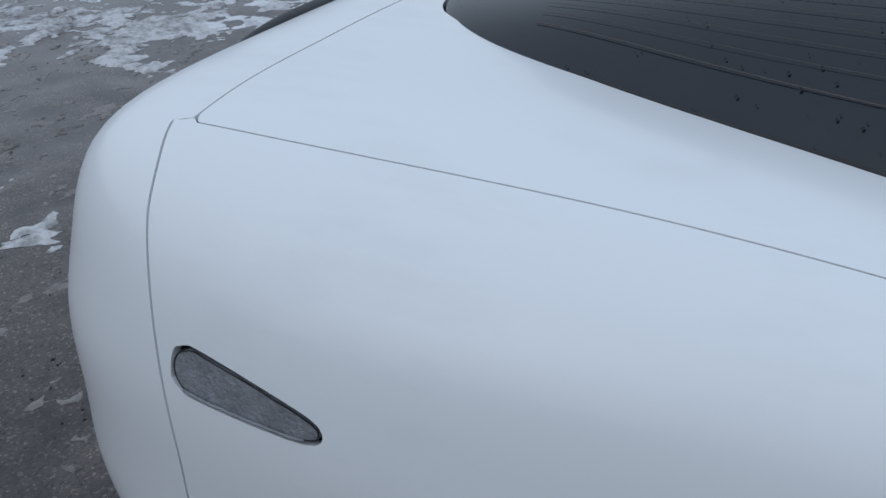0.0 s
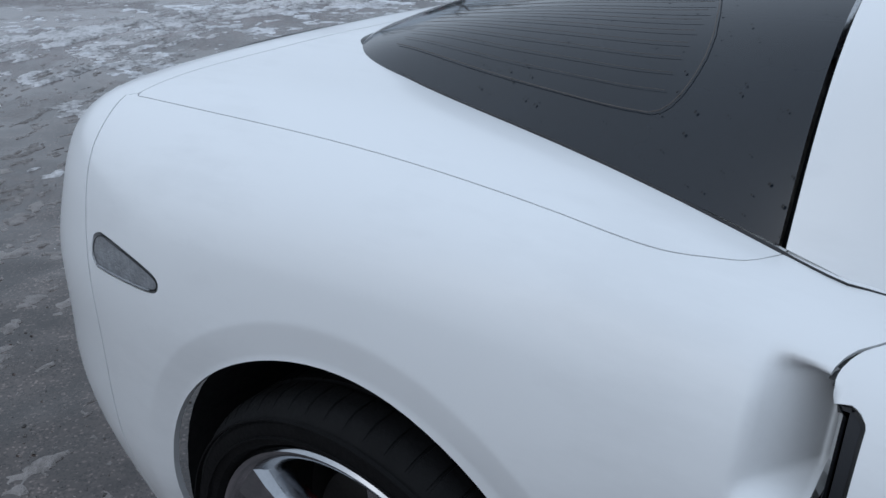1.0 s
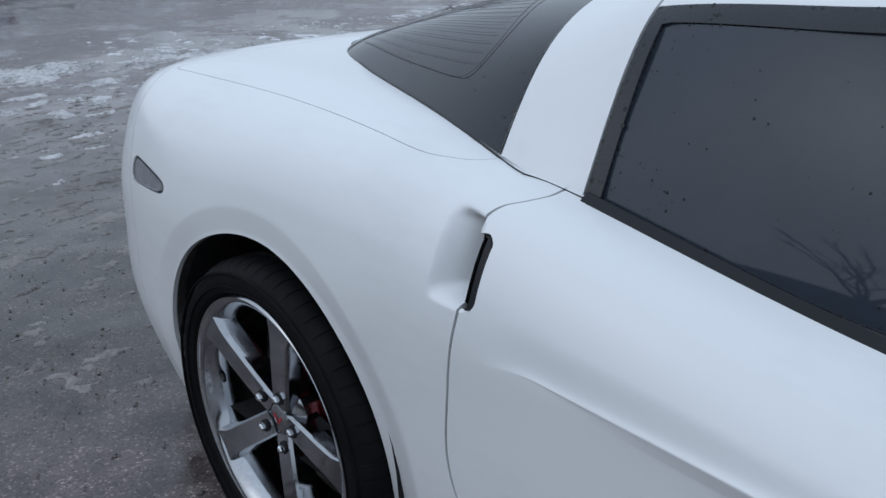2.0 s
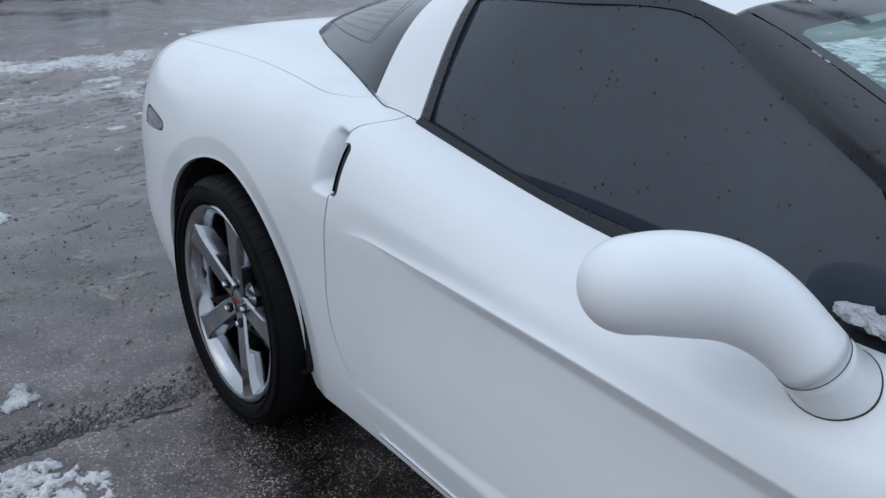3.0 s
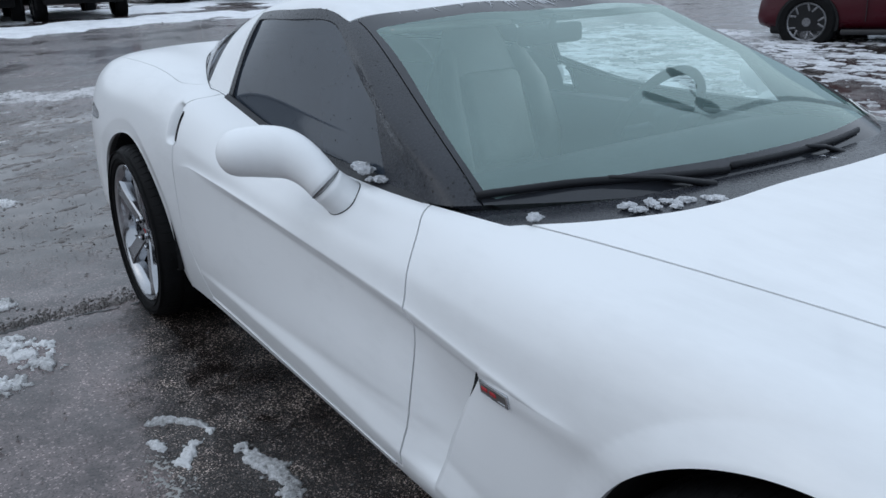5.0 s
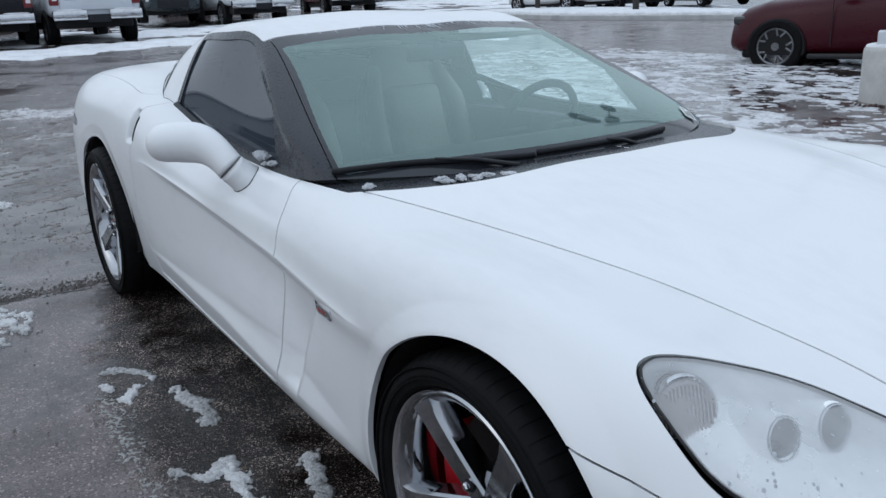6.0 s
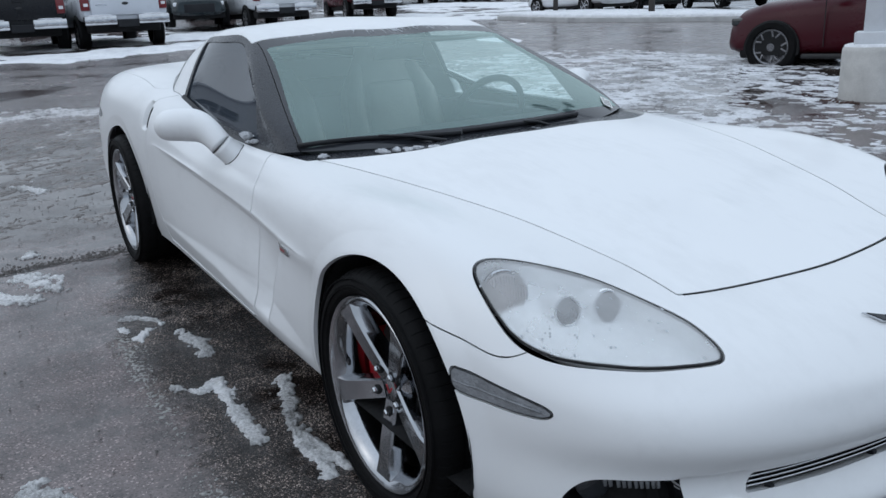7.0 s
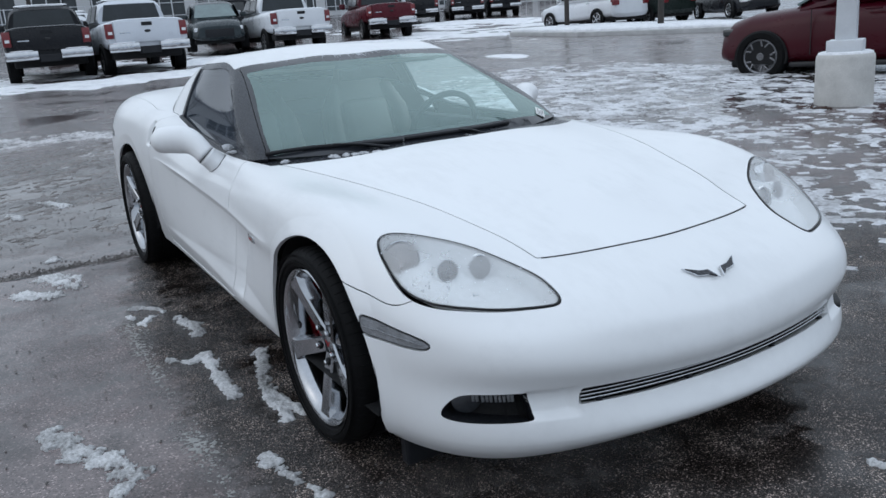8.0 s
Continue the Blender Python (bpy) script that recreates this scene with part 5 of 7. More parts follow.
# ---- lamps and grille ----
def along(outline, lift, sheet_rows, axes):
    """Lays an outline on the panel whose points are given."""
    pts = sheet_rows[:, :3]
    flat = pts[:, list(axes)]
    out = []
    for p in outline:
        d = ((flat - p) ** 2).sum(1)
        k = np.argsort(d)[:4]
        wgt = 1 / (d[k] + 1e-7)
        out.append(((pts[k] + sheet_rows[k, 3:6] * lift) * wgt[:, None]).sum(0) / wgt.sum())
    return out


def ring_tube(bm, pts, r, sd):
    p = [Vector((q[0], q[1] * sd, q[2])) for q in pts]
    n = len(p)
    rings = []
    for i in range(n):
        d = (p[(i + 1) % n] - p[i - 1]).normalized()
        side = d.cross(Vector((0.3, 0.2 * sd, 1))).normalized()
        up = side.cross(d)
        rings.append([bm.verts.new(p[i] + side * r * math.cos(a) + up * r * math.sin(a)) for a in (k * math.pi / 3 for k in range(6))])
    for i in range(n):
        a, b = rings[i], rings[(i + 1) % n]
        for k in range(6):
            bm.faces.new((a[k], a[(k + 1) % 6], b[(k + 1) % 6], b[k]))
    bmesh.ops.recalc_face_normals(bm, faces=bm.faces)


LAMPS = ((2.998, 0.712, 0.620, 0.043, "ribbed"), (3.096, 0.634, 0.592, 0.029, "plain"), (3.116, 0.548, 0.588, 0.031, "plain"))
AMBER = plain("ribbed_lamp", (0.34, 0.30, 0.29), 0.2, vary=0.2, bump=0.4, bump_scale=60, coat=0.5)
FOG_LENS = plain("clear_fog_lens", (0.07, 0.075, 0.085), 0.10, 0.6, vary=0.4, scale=45, bump=0.4, bump_scale=70, coat=0.8)
PROJECTOR = plain("projector_lens", (0.03, 0.032, 0.037), 0.12, vary=0.3, scale=25, coat=1.0)
for sd in (-1, 1):
    lamp = put_mesh("headlight", lamp_lens.mesh("headlight", BOWL, sd, 0.0, push=-0.050), car, "misted headlight with three round lamps in a pale bowl")
    bm = bmesh.new()
    edge = lamp_lens.tidy()
    for i, j in edge.boundary():
        p, q = edge.rows[i], edge.rows[j]
        ring = [Vector((r[0] - r[3] * h, (r[1] - r[4] * h) * sd, r[2] - r[5] * h)) for r, h in ((p, 0.001), (q, 0.001), (q, 0.051), (p, 0.051))]
        bm.faces.new([bm.verts.new(v) for v in ring])
    bmesh.ops.remove_doubles(bm, verts=bm.verts, dist=1e-5)
    bmesh.ops.recalc_face_normals(bm, faces=bm.faces)
    part("bowl_wall", bm, BOWL, lamp, "", True, 60)
    glass = put_mesh("lens", lamp_lens.mesh("lens", LAMP_GLASS, sd, 0.0, push=0.001), lamp, "clear lens misted white and beaded with water")
    glass.visible_shadow = False
    bm = bmesh.new()
    ring_tube(bm, along(LAMP_LINE, -0.002, lamp_lens.rows, (0, 1)), 0.0038, sd)
    part("seal", bm, SEAL, lamp, "black rubber seal", True, 60)
    for x, w, z, r, look_of in LAMPS:
        m = look((x - 0.0125, sd * (w + 0.001), z - 0.006), (x + 1.0, sd * (w + (0.40 if look_of == 'ribbed' else 0.10)), z + 0.30))
        bm = bmesh.new()
        lathe(bm, [(0.0, -0.035), (r * 0.7, -0.03), (r * 0.96, -0.012), (r, 0.003), (r * 1.10, 0.005), (r * 1.16, 0.001), (r * 1.20, -0.030), (r * 1.34, -0.075)], 36, "z", m=m @ Matrix.Diagonal((1, 1, -1, 1)))
        bmesh.ops.remove_doubles(bm, verts=bm.verts, dist=1e-5)
        bmesh.ops.recalc_face_normals(bm, faces=bm.faces)
        part("lamp_bezel", bm, CHROME if look_of == "ribbed" else BOWL, lamp, "", True, 40)
        if look_of == "plain":
            bm = bmesh.new()
            lathe(bm, [(r * (1.0 + 0.055 * math.cos(a)), 0.006 + r * 0.055 * math.sin(a)) for a in (2 * math.pi * k / 8 for k in range(8))], 36, "z", closed=True, m=m @ Matrix.Diagonal((1, 1, -1, 1)))
            bmesh.ops.recalc_face_normals(bm, faces=bm.faces)
            part("lamp_ring", bm, CHROME, lamp, "", True, 60)
        bm = bmesh.new()
        lathe(bm, [(0.0, r * 0.26), (r * 0.45, r * 0.22), (r * 0.8, r * 0.11), (r * 0.97, 0.0)], 32, "z", m=m @ Matrix.Diagonal((1, 1, -1, 1)))
        if look_of == "ribbed":
            for k in range(15):
                s = (k - 7) / 7.6 * r
                h = math.sqrt(max(r * r - s * s, 0)) * 0.85
                rib = bmesh.new()
                box(rib, (s - 0.0011, -h, -r * 0.29), (s + 0.0011, h, -r * 0.10), 0.0, m)
                part("rib", rib, AMBER, lamp)
        bmesh.ops.remove_doubles(bm, verts=bm.verts, dist=1e-5)
        bmesh.ops.recalc_face_normals(bm, faces=bm.faces)
        part("lamp_glass", bm, AMBER if look_of == "ribbed" else PROJECTOR, lamp, "", True, 40)
    for name, piece, line in (("rear_side_marker", rear_mark, REAR_MARK), ("front_side_marker", front_mark, FRONT_MARK)):
        mark = put_mesh(name, piece.mesh(name, LENS_GREY, sd, 0.01, push=-0.001), car, "smoked grey side marker lamp beaded with water")
        bm = bmesh.new()
        ring_tube(bm, along(line, -0.001, piece.rows, (0, 2)), 0.0009, sd)
        part("seal", bm, SEAL, mark, "", True, 60)
        bm = bmesh.new()
        spine = [(line[:, 0].min() + 0.012) + t * (np.ptp(line[:, 0]) - 0.03) for t in np.linspace(0, 1, 8)]
        zs = [np.interp(x, (line[:, 0].min(), line[:, 0].max()), ((0.698, 0.699) if name[0] == "r" else (0.466, 0.444))) for x in spine]
        tube(bm, [(q[0], q[1] * sd, q[2]) for q in along(list(zip(spine, zs)), 0.0008, piece.rows, (0, 2))], 0.0018, 6)
        part("rib", bm, LENS_GREY, mark, "", True, 60)
    # fog lamp in its opening
    fog = put_mesh("fog_lamp", fog_hole.mesh("fog_lamp", DARK, sd, 0.0, push=-0.07), car, "fog lamp set deep in a dark opening")
    bm = bmesh.new()
    pts = along(FOG_LINE, 0.0, fog_hole.rows, (1, 2))
    deep = along(FOG_LINE, -0.075, fog_hole.rows, (1, 2))
    a = [bm.verts.new((q[0], q[1] * sd, q[2])) for q in pts]
    b = [bm.verts.new((q[0], q[1] * sd, q[2])) for q in deep]
    for k in range(len(a)):
        bm.faces.new((a[k], a[(k + 1) % len(a)], b[(k + 1) % len(a)], b[k]))
    part("surround", bm, BLACK, fog, "", True, 60)
    bm = bmesh.new()
    lathe(bm, [(0.0, 0.006), (0.028, 0.004), (0.040, 0.0), (0.042, -0.03)], 28, "z", m=look((3.220, sd * 0.685, 0.300), (4.2, sd * 1.0, 0.36)) @ Matrix.Diagonal((1, 1, -1, 1)))
    bmesh.ops.remove_doubles(bm, verts=bm.verts, dist=1e-5)
    bmesh.ops.recalc_face_normals(bm, faces=bm.faces)
    part("lamp_glass", bm, FOG_LENS, fog, "", True, 40)
    for k in range(10):
        top = along([(0.702 - 0.0088 * k, 0.312)], -0.026, fog_hole.rows, (1, 2))[0]
        bm = bmesh.new()
        tube(bm, [(top[0], top[1] * sd, 0.299), (top[0] - 0.003, top[1] * sd, 0.3165)], [(0.0044, 0.0034), (0.0048, 0.004)], 8)
        part("reflector_flute", bm, LENS_GREY, fog, "", True, 60)

# open joint along the front edge of the bonnet
nose = [(float(bonnet_front(np.array(w))) + 0.001, w) for w in np.linspace(0.0, 0.392, 30)]
nose = along(nose, -0.0012, np.concatenate([bonnet.rows, body.rows[body.rows[:, 0] > 2.7]]), (0, 1))
fit_z = np.polyfit([q[1] for q in nose], [q[2] for q in nose], 4)
nose = [(3.2155 - 0.058 * (w / 0.40) ** 2, w, float(np.polyval(fit_z, w))) for w in np.linspace(0.0, 0.392, 30)]
bm = bmesh.new()
tube(bm, [(q[0], -q[1], q[2]) for q in nose[::-1]] + [(q[0], q[1], q[2]) for q in nose[1:]], 0.0026, 8)
part("bonnet_joint", bm, DARK, car, "", True, 60)

grille = put_mesh("grille", grille_hole.mesh("grille", DARK, both=True, rim=0.0, push=-0.05), car, "low black grille with three thin chrome bars")
front_line = np.polyfit(grille_hole.rows[:, 1] ** 2, grille_hole.rows[:, 0], 3)
for k in range(4):
    z = 0.290 + 0.0098 * k
    ys = np.linspace(-0.468, 0.468, 40)
    bm = bmesh.new()
    tube(bm, [(float(np.polyval(front_line, y * y)) - 0.012, y, z) for y in ys], [(0.003, 0.0024)] * 40, 6)
    part("bar", bm, CHROME, grille, "thin chrome bar", True, 60)
for y in (-0.42, -0.16, 0.16, 0.42):
    q = along([(abs(y), 0.284)], -0.006, grille_hole.rows, (1, 2))[0]
    bm = bmesh.new()
    box(bm, (q[0] - 0.012, y - 0.006, 0.276), (q[0] + 0.004, y + 0.006, 0.288), 0.002)
    part("clip", bm, BLACK, grille)

# ---- badge on the nose and on the wings ----
nose = along([(x, 0.0) for x in np.linspace(3.33, 3.41, 5)], 0.0, front_bumper.rows, (0, 1))
slope = math.atan2(nose[0][2] - nose[-1][2], nose[-1][0] - nose[0][0])
place = Matrix.Translation((3.388, 0, float(np.interp(3.388, [q[0] for q in nose], [q[2] for q in nose])) + 0.004)) @ Matrix.Rotation(slope, 4, "Y") @ pose(0, 0, 0, 0, 0, 90)
badge = put_mesh("nose_badge", None, car, "flat winged badge in black and chrome")
badge.matrix_basis = place
for sd in (-1, 1):
    wingy = [(sd * 0.006, -0.030), (sd * 0.020, 0.004), (sd * 0.050, 0.008), (sd * 0.096, 0.030), (sd * 0.074, 0.004), (sd * 0.070, -0.004), (sd * 0.048, -0.010), (sd * 0.030, -0.012)]
    wingy = wingy if sd > 0 else wingy[::-1]
    bm = bmesh.new()
    extrude_outline(bm, wingy, 0.004)
    part("rim", bm, CHROME, badge)
    bm = bmesh.new()
    c = np.mean(wingy, axis=0)
    extrude_outline(bm, [tuple(c + (np.array(q) - c) * 0.82) for q in wingy], 0.0055)
    part("field", bm, PILLAR, badge)
for sd in (-1, 1):
    plate = put_mesh("wing_badge", None, car, "small chrome and red badge with raised bars")
    pts = [np.array((x, side_width(x, z) + 0.0015, z)) for x, z in ((2.082, 0.547), (2.166, 0.553), (2.076, 0.520))]
    o = Vector((pts[0][0], pts[0][1] * sd, pts[0][2]))
    ex = (Vector((pts[1][0], pts[1][1] * sd, pts[1][2])) - o).normalized()
    ez = (Vector((pts[0][0], pts[0][1] * sd, pts[0][2])) - Vector((pts[2][0], pts[2][1] * sd, pts[2][2]))).normalized()
    ey = ez.cross(ex).normalized()
    ez = ex.cross(ey)
    plate.matrix_basis = Matrix.Translation(o) @ Matrix((ex, ey, ez)).transposed().to_4x4()
    bm = bmesh.new()
    box(bm, (0.0, -0.003, -0.024), (0.084, 0.003, 0.0), 0.002)
    part("plate", bm, CHROME, plate, "", True, 40)
    bm = bmesh.new()
    box(bm, (0.003, -0.0036, -0.021), (0.081, 0.0036, -0.003), 0.001)
    part("field", bm, STEEL, plate)
    for x0, x1 in ((0.006, 0.028), (0.032, 0.054)):
        bm = bmesh.new()
        box(bm, (x0, -0.0044, -0.017), (x1, 0.0044, -0.007), 0.003)
        part("bar", bm, RED, plate)
    bm = bmesh.new()
    box(bm, (0.056, -0.0044, -0.020), (0.078, 0.0044, -0.017), 0.001)
    part("line", bm, CHROME, plate)

# ---- mirrors ----
for sd in (-1, 1):
    mirror = put_mesh("door_mirror", None, car, "white door mirror on a curved stalk")
    stalk = [(1.504, 0.712, 0.684), (1.497, 0.742, 0.708), (1.491, 0.768, 0.732), (1.488, 0.784, 0.748), (1.486, 0.798, 0.762), (1.474, 0.807, 0.777), (1.456, 0.818, 0.7951), (1.432, 0.832, 0.8122), (1.404, 0.85, 0.824), (1.378, 0.872, 0.828), (1.355, 0.898, 0.829), (1.338, 0.925, 0.828), (1.325, 0.948, 0.827), (1.318, 0.962, 0.827), (1.3135, 0.971, 0.827)]
    radii = [(0.062, 0.050), (0.058, 0.048), (0.049, 0.0445), (0.044, 0.0425), (0.0412, 0.0415), (0.0405, 0.042), (0.0415, 0.045), (0.046, 0.050), (0.053, 0.055), (0.058, 0.057), (0.059, 0.056), (0.0565, 0.0535), (0.0565, 0.0535), (0.0565, 0.0535), (0.0565, 0.0535)]
    shape = np.array([(*p, *r) for p, r in zip(stalk, radii)])
    steps = np.concatenate([[0], np.cumsum(np.linalg.norm(np.diff(shape[:, :3], axis=0), axis=1))])
    joint, last = steps[4], steps[-1]
    fine = np.concatenate([np.linspace(0, joint, 13), np.linspace(joint, last - 0.03, 36)[1:], last - 0.03 + 0.03 * np.sin(np.linspace(0, math.pi / 2, 14))[1:]])
    dense = np.stack([curve(fine, steps, shape[:, c]) for c in range(5)], 1)
    tip = np.clip((fine - last + 0.060) / 0.060, 0, 1)
    dense[:, 3:] *= np.sqrt(np.clip(1 - tip ** 2.2, 0.004, 1))[:, None]
    way = [(p[0], p[1] * sd, p[2]) for p in dense]
    wide = [(p[3], p[4]) for p in dense]
    bm = bmesh.new()
    rings = tube(bm, way, wide, 44)
    # where the foot meets the door
    meet = []
    for k in range(44):
        side_way = [rings[i][k].co.copy() for i in range(13)]
        walked = [side_way[i].lerp(side_way[i + 1], t / 8) for i in range(12) for t in range(8)] + [side_way[-1]]
        hit = next((p for p in walked if abs(p.y) > along([(p.x, p.z)], 0.0, door.rows, (0, 2))[0][1]), side_way[-1])
        meet.append((hit.x, abs(hit.y), hit.z))
    meet = np.array(meet)
    for _ in range(4):
        meet = (np.roll(meet, 1, 0) + 2 * meet + np.roll(meet, -1, 0)) / 4
    seam = [(v.co.x, abs(v.co.y), v.co.z) for v in rings[12]]
    bm.free()
    bm = bmesh.new()
    tube(bm, way[:13], wide[:13], 44)
    part("foot", bm, WHITE, mirror, "", True, 60)
    bm = bmesh.new()
    ring_tube(bm, meet, 0.0020, sd)
    part("gasket", bm, SEAL, mirror, "", True, 60)
    bm = bmesh.new()
    ring_tube(bm, seam, 0.0006, sd)
    part("seam", bm, SEAL, mirror, "", True, 60)
    bm = bmesh.new()
    tube(bm, way[12:], wide[12:], 44)
    part("housing", bm, SNOWY, mirror, "white mirror housing rimed with frost", True, 60)

# ---- heater lines printed on the rear glass ----
BAR_X = np.linspace(-0.27, 0.274, 26)
BAR = curve(BAR_X, (-0.27, -0.131, 0.045, 0.166, 0.228, 0.274), (0.351, 0.417, 0.489, 0.534, 0.556, 0.570))


def terms(x, w):
    x, w = np.asarray(x, float), np.asarray(w, float)
    return np.stack([x ** i * w ** (2 * j) for i in range(5) for j in range(4)], -1)


# smooth height of the rear glass
GLASS_FIT = np.linalg.lstsq(terms(rear_glass.rows[:, 0], rear_glass.rows[:, 1]), rear_glass.rows[:, 2], rcond=None)[0]


def on_glass(points, side):
    return [(x, side * w, float(terms(x, w) @ GLASS_FIT) + 0.0002) for x, w in points]


for side in (-1, 1):
    for k in range(16):
        bm = bmesh.new()
        tube(bm, on_glass([(x + (0.036 if k else 0) * max(0, x), w - 0.0185 * k) for x, w in zip(BAR_X, BAR)], side), 0.0006 if k == 0 else 0.0003, 5)
        part("heater_line", bm, HEATER, car)
    bm = bmesh.new()
    tube(bm, on_glass([(0.275, 0.570), (0.287, 0.5705), (0.297, 0.567), (0.305, 0.559), (0.31, 0.548), (0.313, 0.535), (0.314, 0.520), (0.312, 0.503), (0.309, 0.485), (0.303, 0.465), (0.296, 0.44), (0.286, 0.41), (0.275, 0.37), (0.259, 0.30), (0.244, 0.2)], side), 0.0006, 5)
    part("heater_line", bm, HEATER, car)

# ---- beads of water on the dark glass and pillar ----
DROP = plain("water_bead", (0.010, 0.011, 0.013), 0.12, vary=0.2, spec=0.28)
LENS_DROP = plain("clear_bead", (0.42, 0.44, 0.47), 0.08, vary=0.3, scale=60, spec=0.6)
drop_rng = np.random.RandomState(31)
for name_, rows_, count in (("window_wet", side_glass.rows, 260), ("pillar_wet", np.concatenate([trim.tidy().rows, quarter_trim.rows]), 260), ("rear_glass_wet", rear_glass.rows, 420), ("lens_wet", lamp_lens.rows, 60)):
    verts, faces = [], []
    high = rows_[:, 2].max()
    tries = 0
    while len(faces) < count * 8 and tries < 6000:
        tries += 1
        a_, b_ = rows_[drop_rng.randint(len(rows_))], None
        near_ = np.argsort(((rows_[:, :3] - a_[:3]) ** 2).sum(1))[1:5]
        b_ = rows_[near_[drop_rng.randint(4)]]
        t_ = drop_rng.rand()
        c_ = a_ * (1 - t_) + b_ * t_
        if drop_rng.rand() > 0.25 + 0.75 * (fbm(np.array(c_[0]), np.array(c_[2]), 6.0, 3, 77.0) > 0.52):
            continue
        n_ = Vector(c_[3:6])
        n_.y *= -1
        p_ = Vector((c_[0], -c_[1], c_[2])) + n_ * (0.0014 if name_ == "lens_wet" else 0.0002 if name_ != "window_wet" else -0.0035)
        u_ = n_.cross(Vector((0, 0, 1))).normalized()
        v_ = u_.cross(n_)
        r_ = (0.0006 + 0.0025 * drop_rng.rand() ** 3) * (0.6 if name_ == "rear_glass_wet" else 0.72 if name_ == "window_wet" else 1.0)
        base_ = len(verts)
        for q_ in range(6):
            g_ = q_ * math.pi / 3
            verts.append(p_ + u_ * r_ * math.cos(g_) + v_ * r_ * 1.25 * math.sin(g_))
        verts.append(p_ + n_ * r_ * 0.35)
        faces += [(base_ + q_, base_ + (q_ + 1) % 6, base_ + 6) for q_ in range(6)]
    tagged(put_mesh(name_, shell_mesh(name_, verts, faces, LENS_DROP if name_ == "lens_wet" else DROP), car), "small beads of water", kind="stuff")

# ---- streaks of melting snow that hang over the top of the windscreen ----
MELT = plain("thin_melt_snow", (0.50, 0.52, 0.55), 0.5, vary=0.3, scale=60)
melt_rng = np.random.RandomState(8)
bm = bmesh.new()
for y in np.concatenate([melt_rng.uniform(-0.42, 0.42, 26), melt_rng.uniform(-0.10, 0.28, 22)]):
    start = float(roof_front(np.array(abs(y)))) + 0.004
    reach = 0.014 + 0.045 * melt_rng.rand() ** 2
    spots = along([(start + reach * t, abs(y) + 0.006 * t) for t in (0.0, 0.4, 0.8, 1.0)], 0.0006, np.concatenate([screen.rows, clear_screen.rows]), (0, 1))
    tube(bm, [(p[0], math.copysign(p[1], y), p[2]) for p in spots], [0.0016, 0.0013, 0.0009, 0.0004], 6)
tagged(part("melt_streaks", bm, MELT, car, "thin streaks of melting snow", True, 60), "thin streaks of melting snow", kind="stuff")

# ---- wipers ----
screen_rows = np.concatenate([clear_screen.rows, screen.rows])
for spots, arm in (([(1.858, -0.673), (1.91, -0.594), (1.950, -0.511), (1.994, -0.428), (2.036, -0.323), (2.062, -0.20)], (2.085, -0.27)), ([(2.060, -0.19), (2.074, -0.05), (2.072, 0.08), (2.060, 0.19), (2.036, 0.31)], (2.10, 0.14))):
    wiper = put_mesh("wiper", None, car, "black windscreen wiper lying at the foot of the glass")
    ys_ = np.linspace(spots[0][1], spots[-1][1], 16)
    line = [(float(x), float(y)) for x, y in zip(curve(ys_, [q[1] for q in spots], [q[0] for q in spots]), ys_)]
    pts = along([(x, abs(y)) for x, y in line], 0.012, screen_rows, (0, 1))
    heights = np.polyval(np.polyfit(ys_, [p[2] for p in pts], 3), ys_)
    pts = [(x, y, float(h)) for (x, y), h in zip(line, heights)]
    bm = bmesh.new()
    tube(bm, pts, [(0.005, 0.008)] * len(pts), 8)
    part("blade", bm, BLACK, wiper, "", True, 60)
    bm = bmesh.new()
    mid = pts[7]
    root = (arm[0], arm[1], 0.772)
    tube(bm, [(mid[0], mid[1], mid[2] + 0.006), ((mid[0] + root[0]) / 2, (mid[1] + root[1]) / 2, (mid[2] + root[2]) / 2 + 0.010), root], [(0.005, 0.004), (0.008, 0.005), (0.012, 0.008)], 8)
    part("arm", bm, BLACK, wiper, "", True, 60)

# ---- lip on the tail ----
bm = bmesh.new()
tube(bm, [(-0.672 - 0.012 * (1 - (y / 0.44) ** 2), y, 0.929 - 0.012 * abs(y / 0.44) ** 6) for y in np.linspace(-0.44, 0.44, 32)], [(0.020 - 0.014 * abs(i - 15.5) ** 6 / 15.5 ** 6, 0.013 - 0.009 * abs(i - 15.5) ** 6 / 15.5 ** 6) for i in range(32)], 12)
part("tail_lip", bm, BLACK, car, "black lip along the tail", True, 60)

# ---- cabin furniture ----
bm = bmesh.new()
box(bm, (0.30, -0.64, 0.26), (2.02, 0.64, 0.34), 0.02)
box(bm, (1.86, -0.66, 0.26), (2.02, 0.66, 0.70), 0.02)
box(bm, (0.28, -0.62, 0.30), (0.40, 0.62, 0.80), 0.03)
part("cabin_floor", bm, DASH, car)
# dark sheet added under the rear glass to block bright patches in it
bm = bmesh.new()
box(bm, (-0.50, -0.62, 0.775), (0.44, 0.62, 0.80), 0.01)
part("luggage_blocker", bm, DASH, car)
for sd in (-1, 1):
    bm = bmesh.new()
    box(bm, (0.45, sd * 0.60 - 0.03, 0.30), (1.86, sd * 0.60 + 0.03, 0.745), 0.02)
    part("door_card", bm, DASH, car)
bm = bmesh.new()
out = [(1.50, 0.60), (1.50, 0.70), (1.56, 0.755), (1.70, 0.775), (1.88, 0.765), (2.04, 0.735), (2.04, 0.55), (1.60, 0.52)]
vs = [[bm.verts.new((x + 0.05 * (1 - (y / 0.64) ** 2), y, z - 0.02 * (y / 0.64) ** 2)) for x, z in out] for y in np.linspace(-0.62, 0.62, 14)]
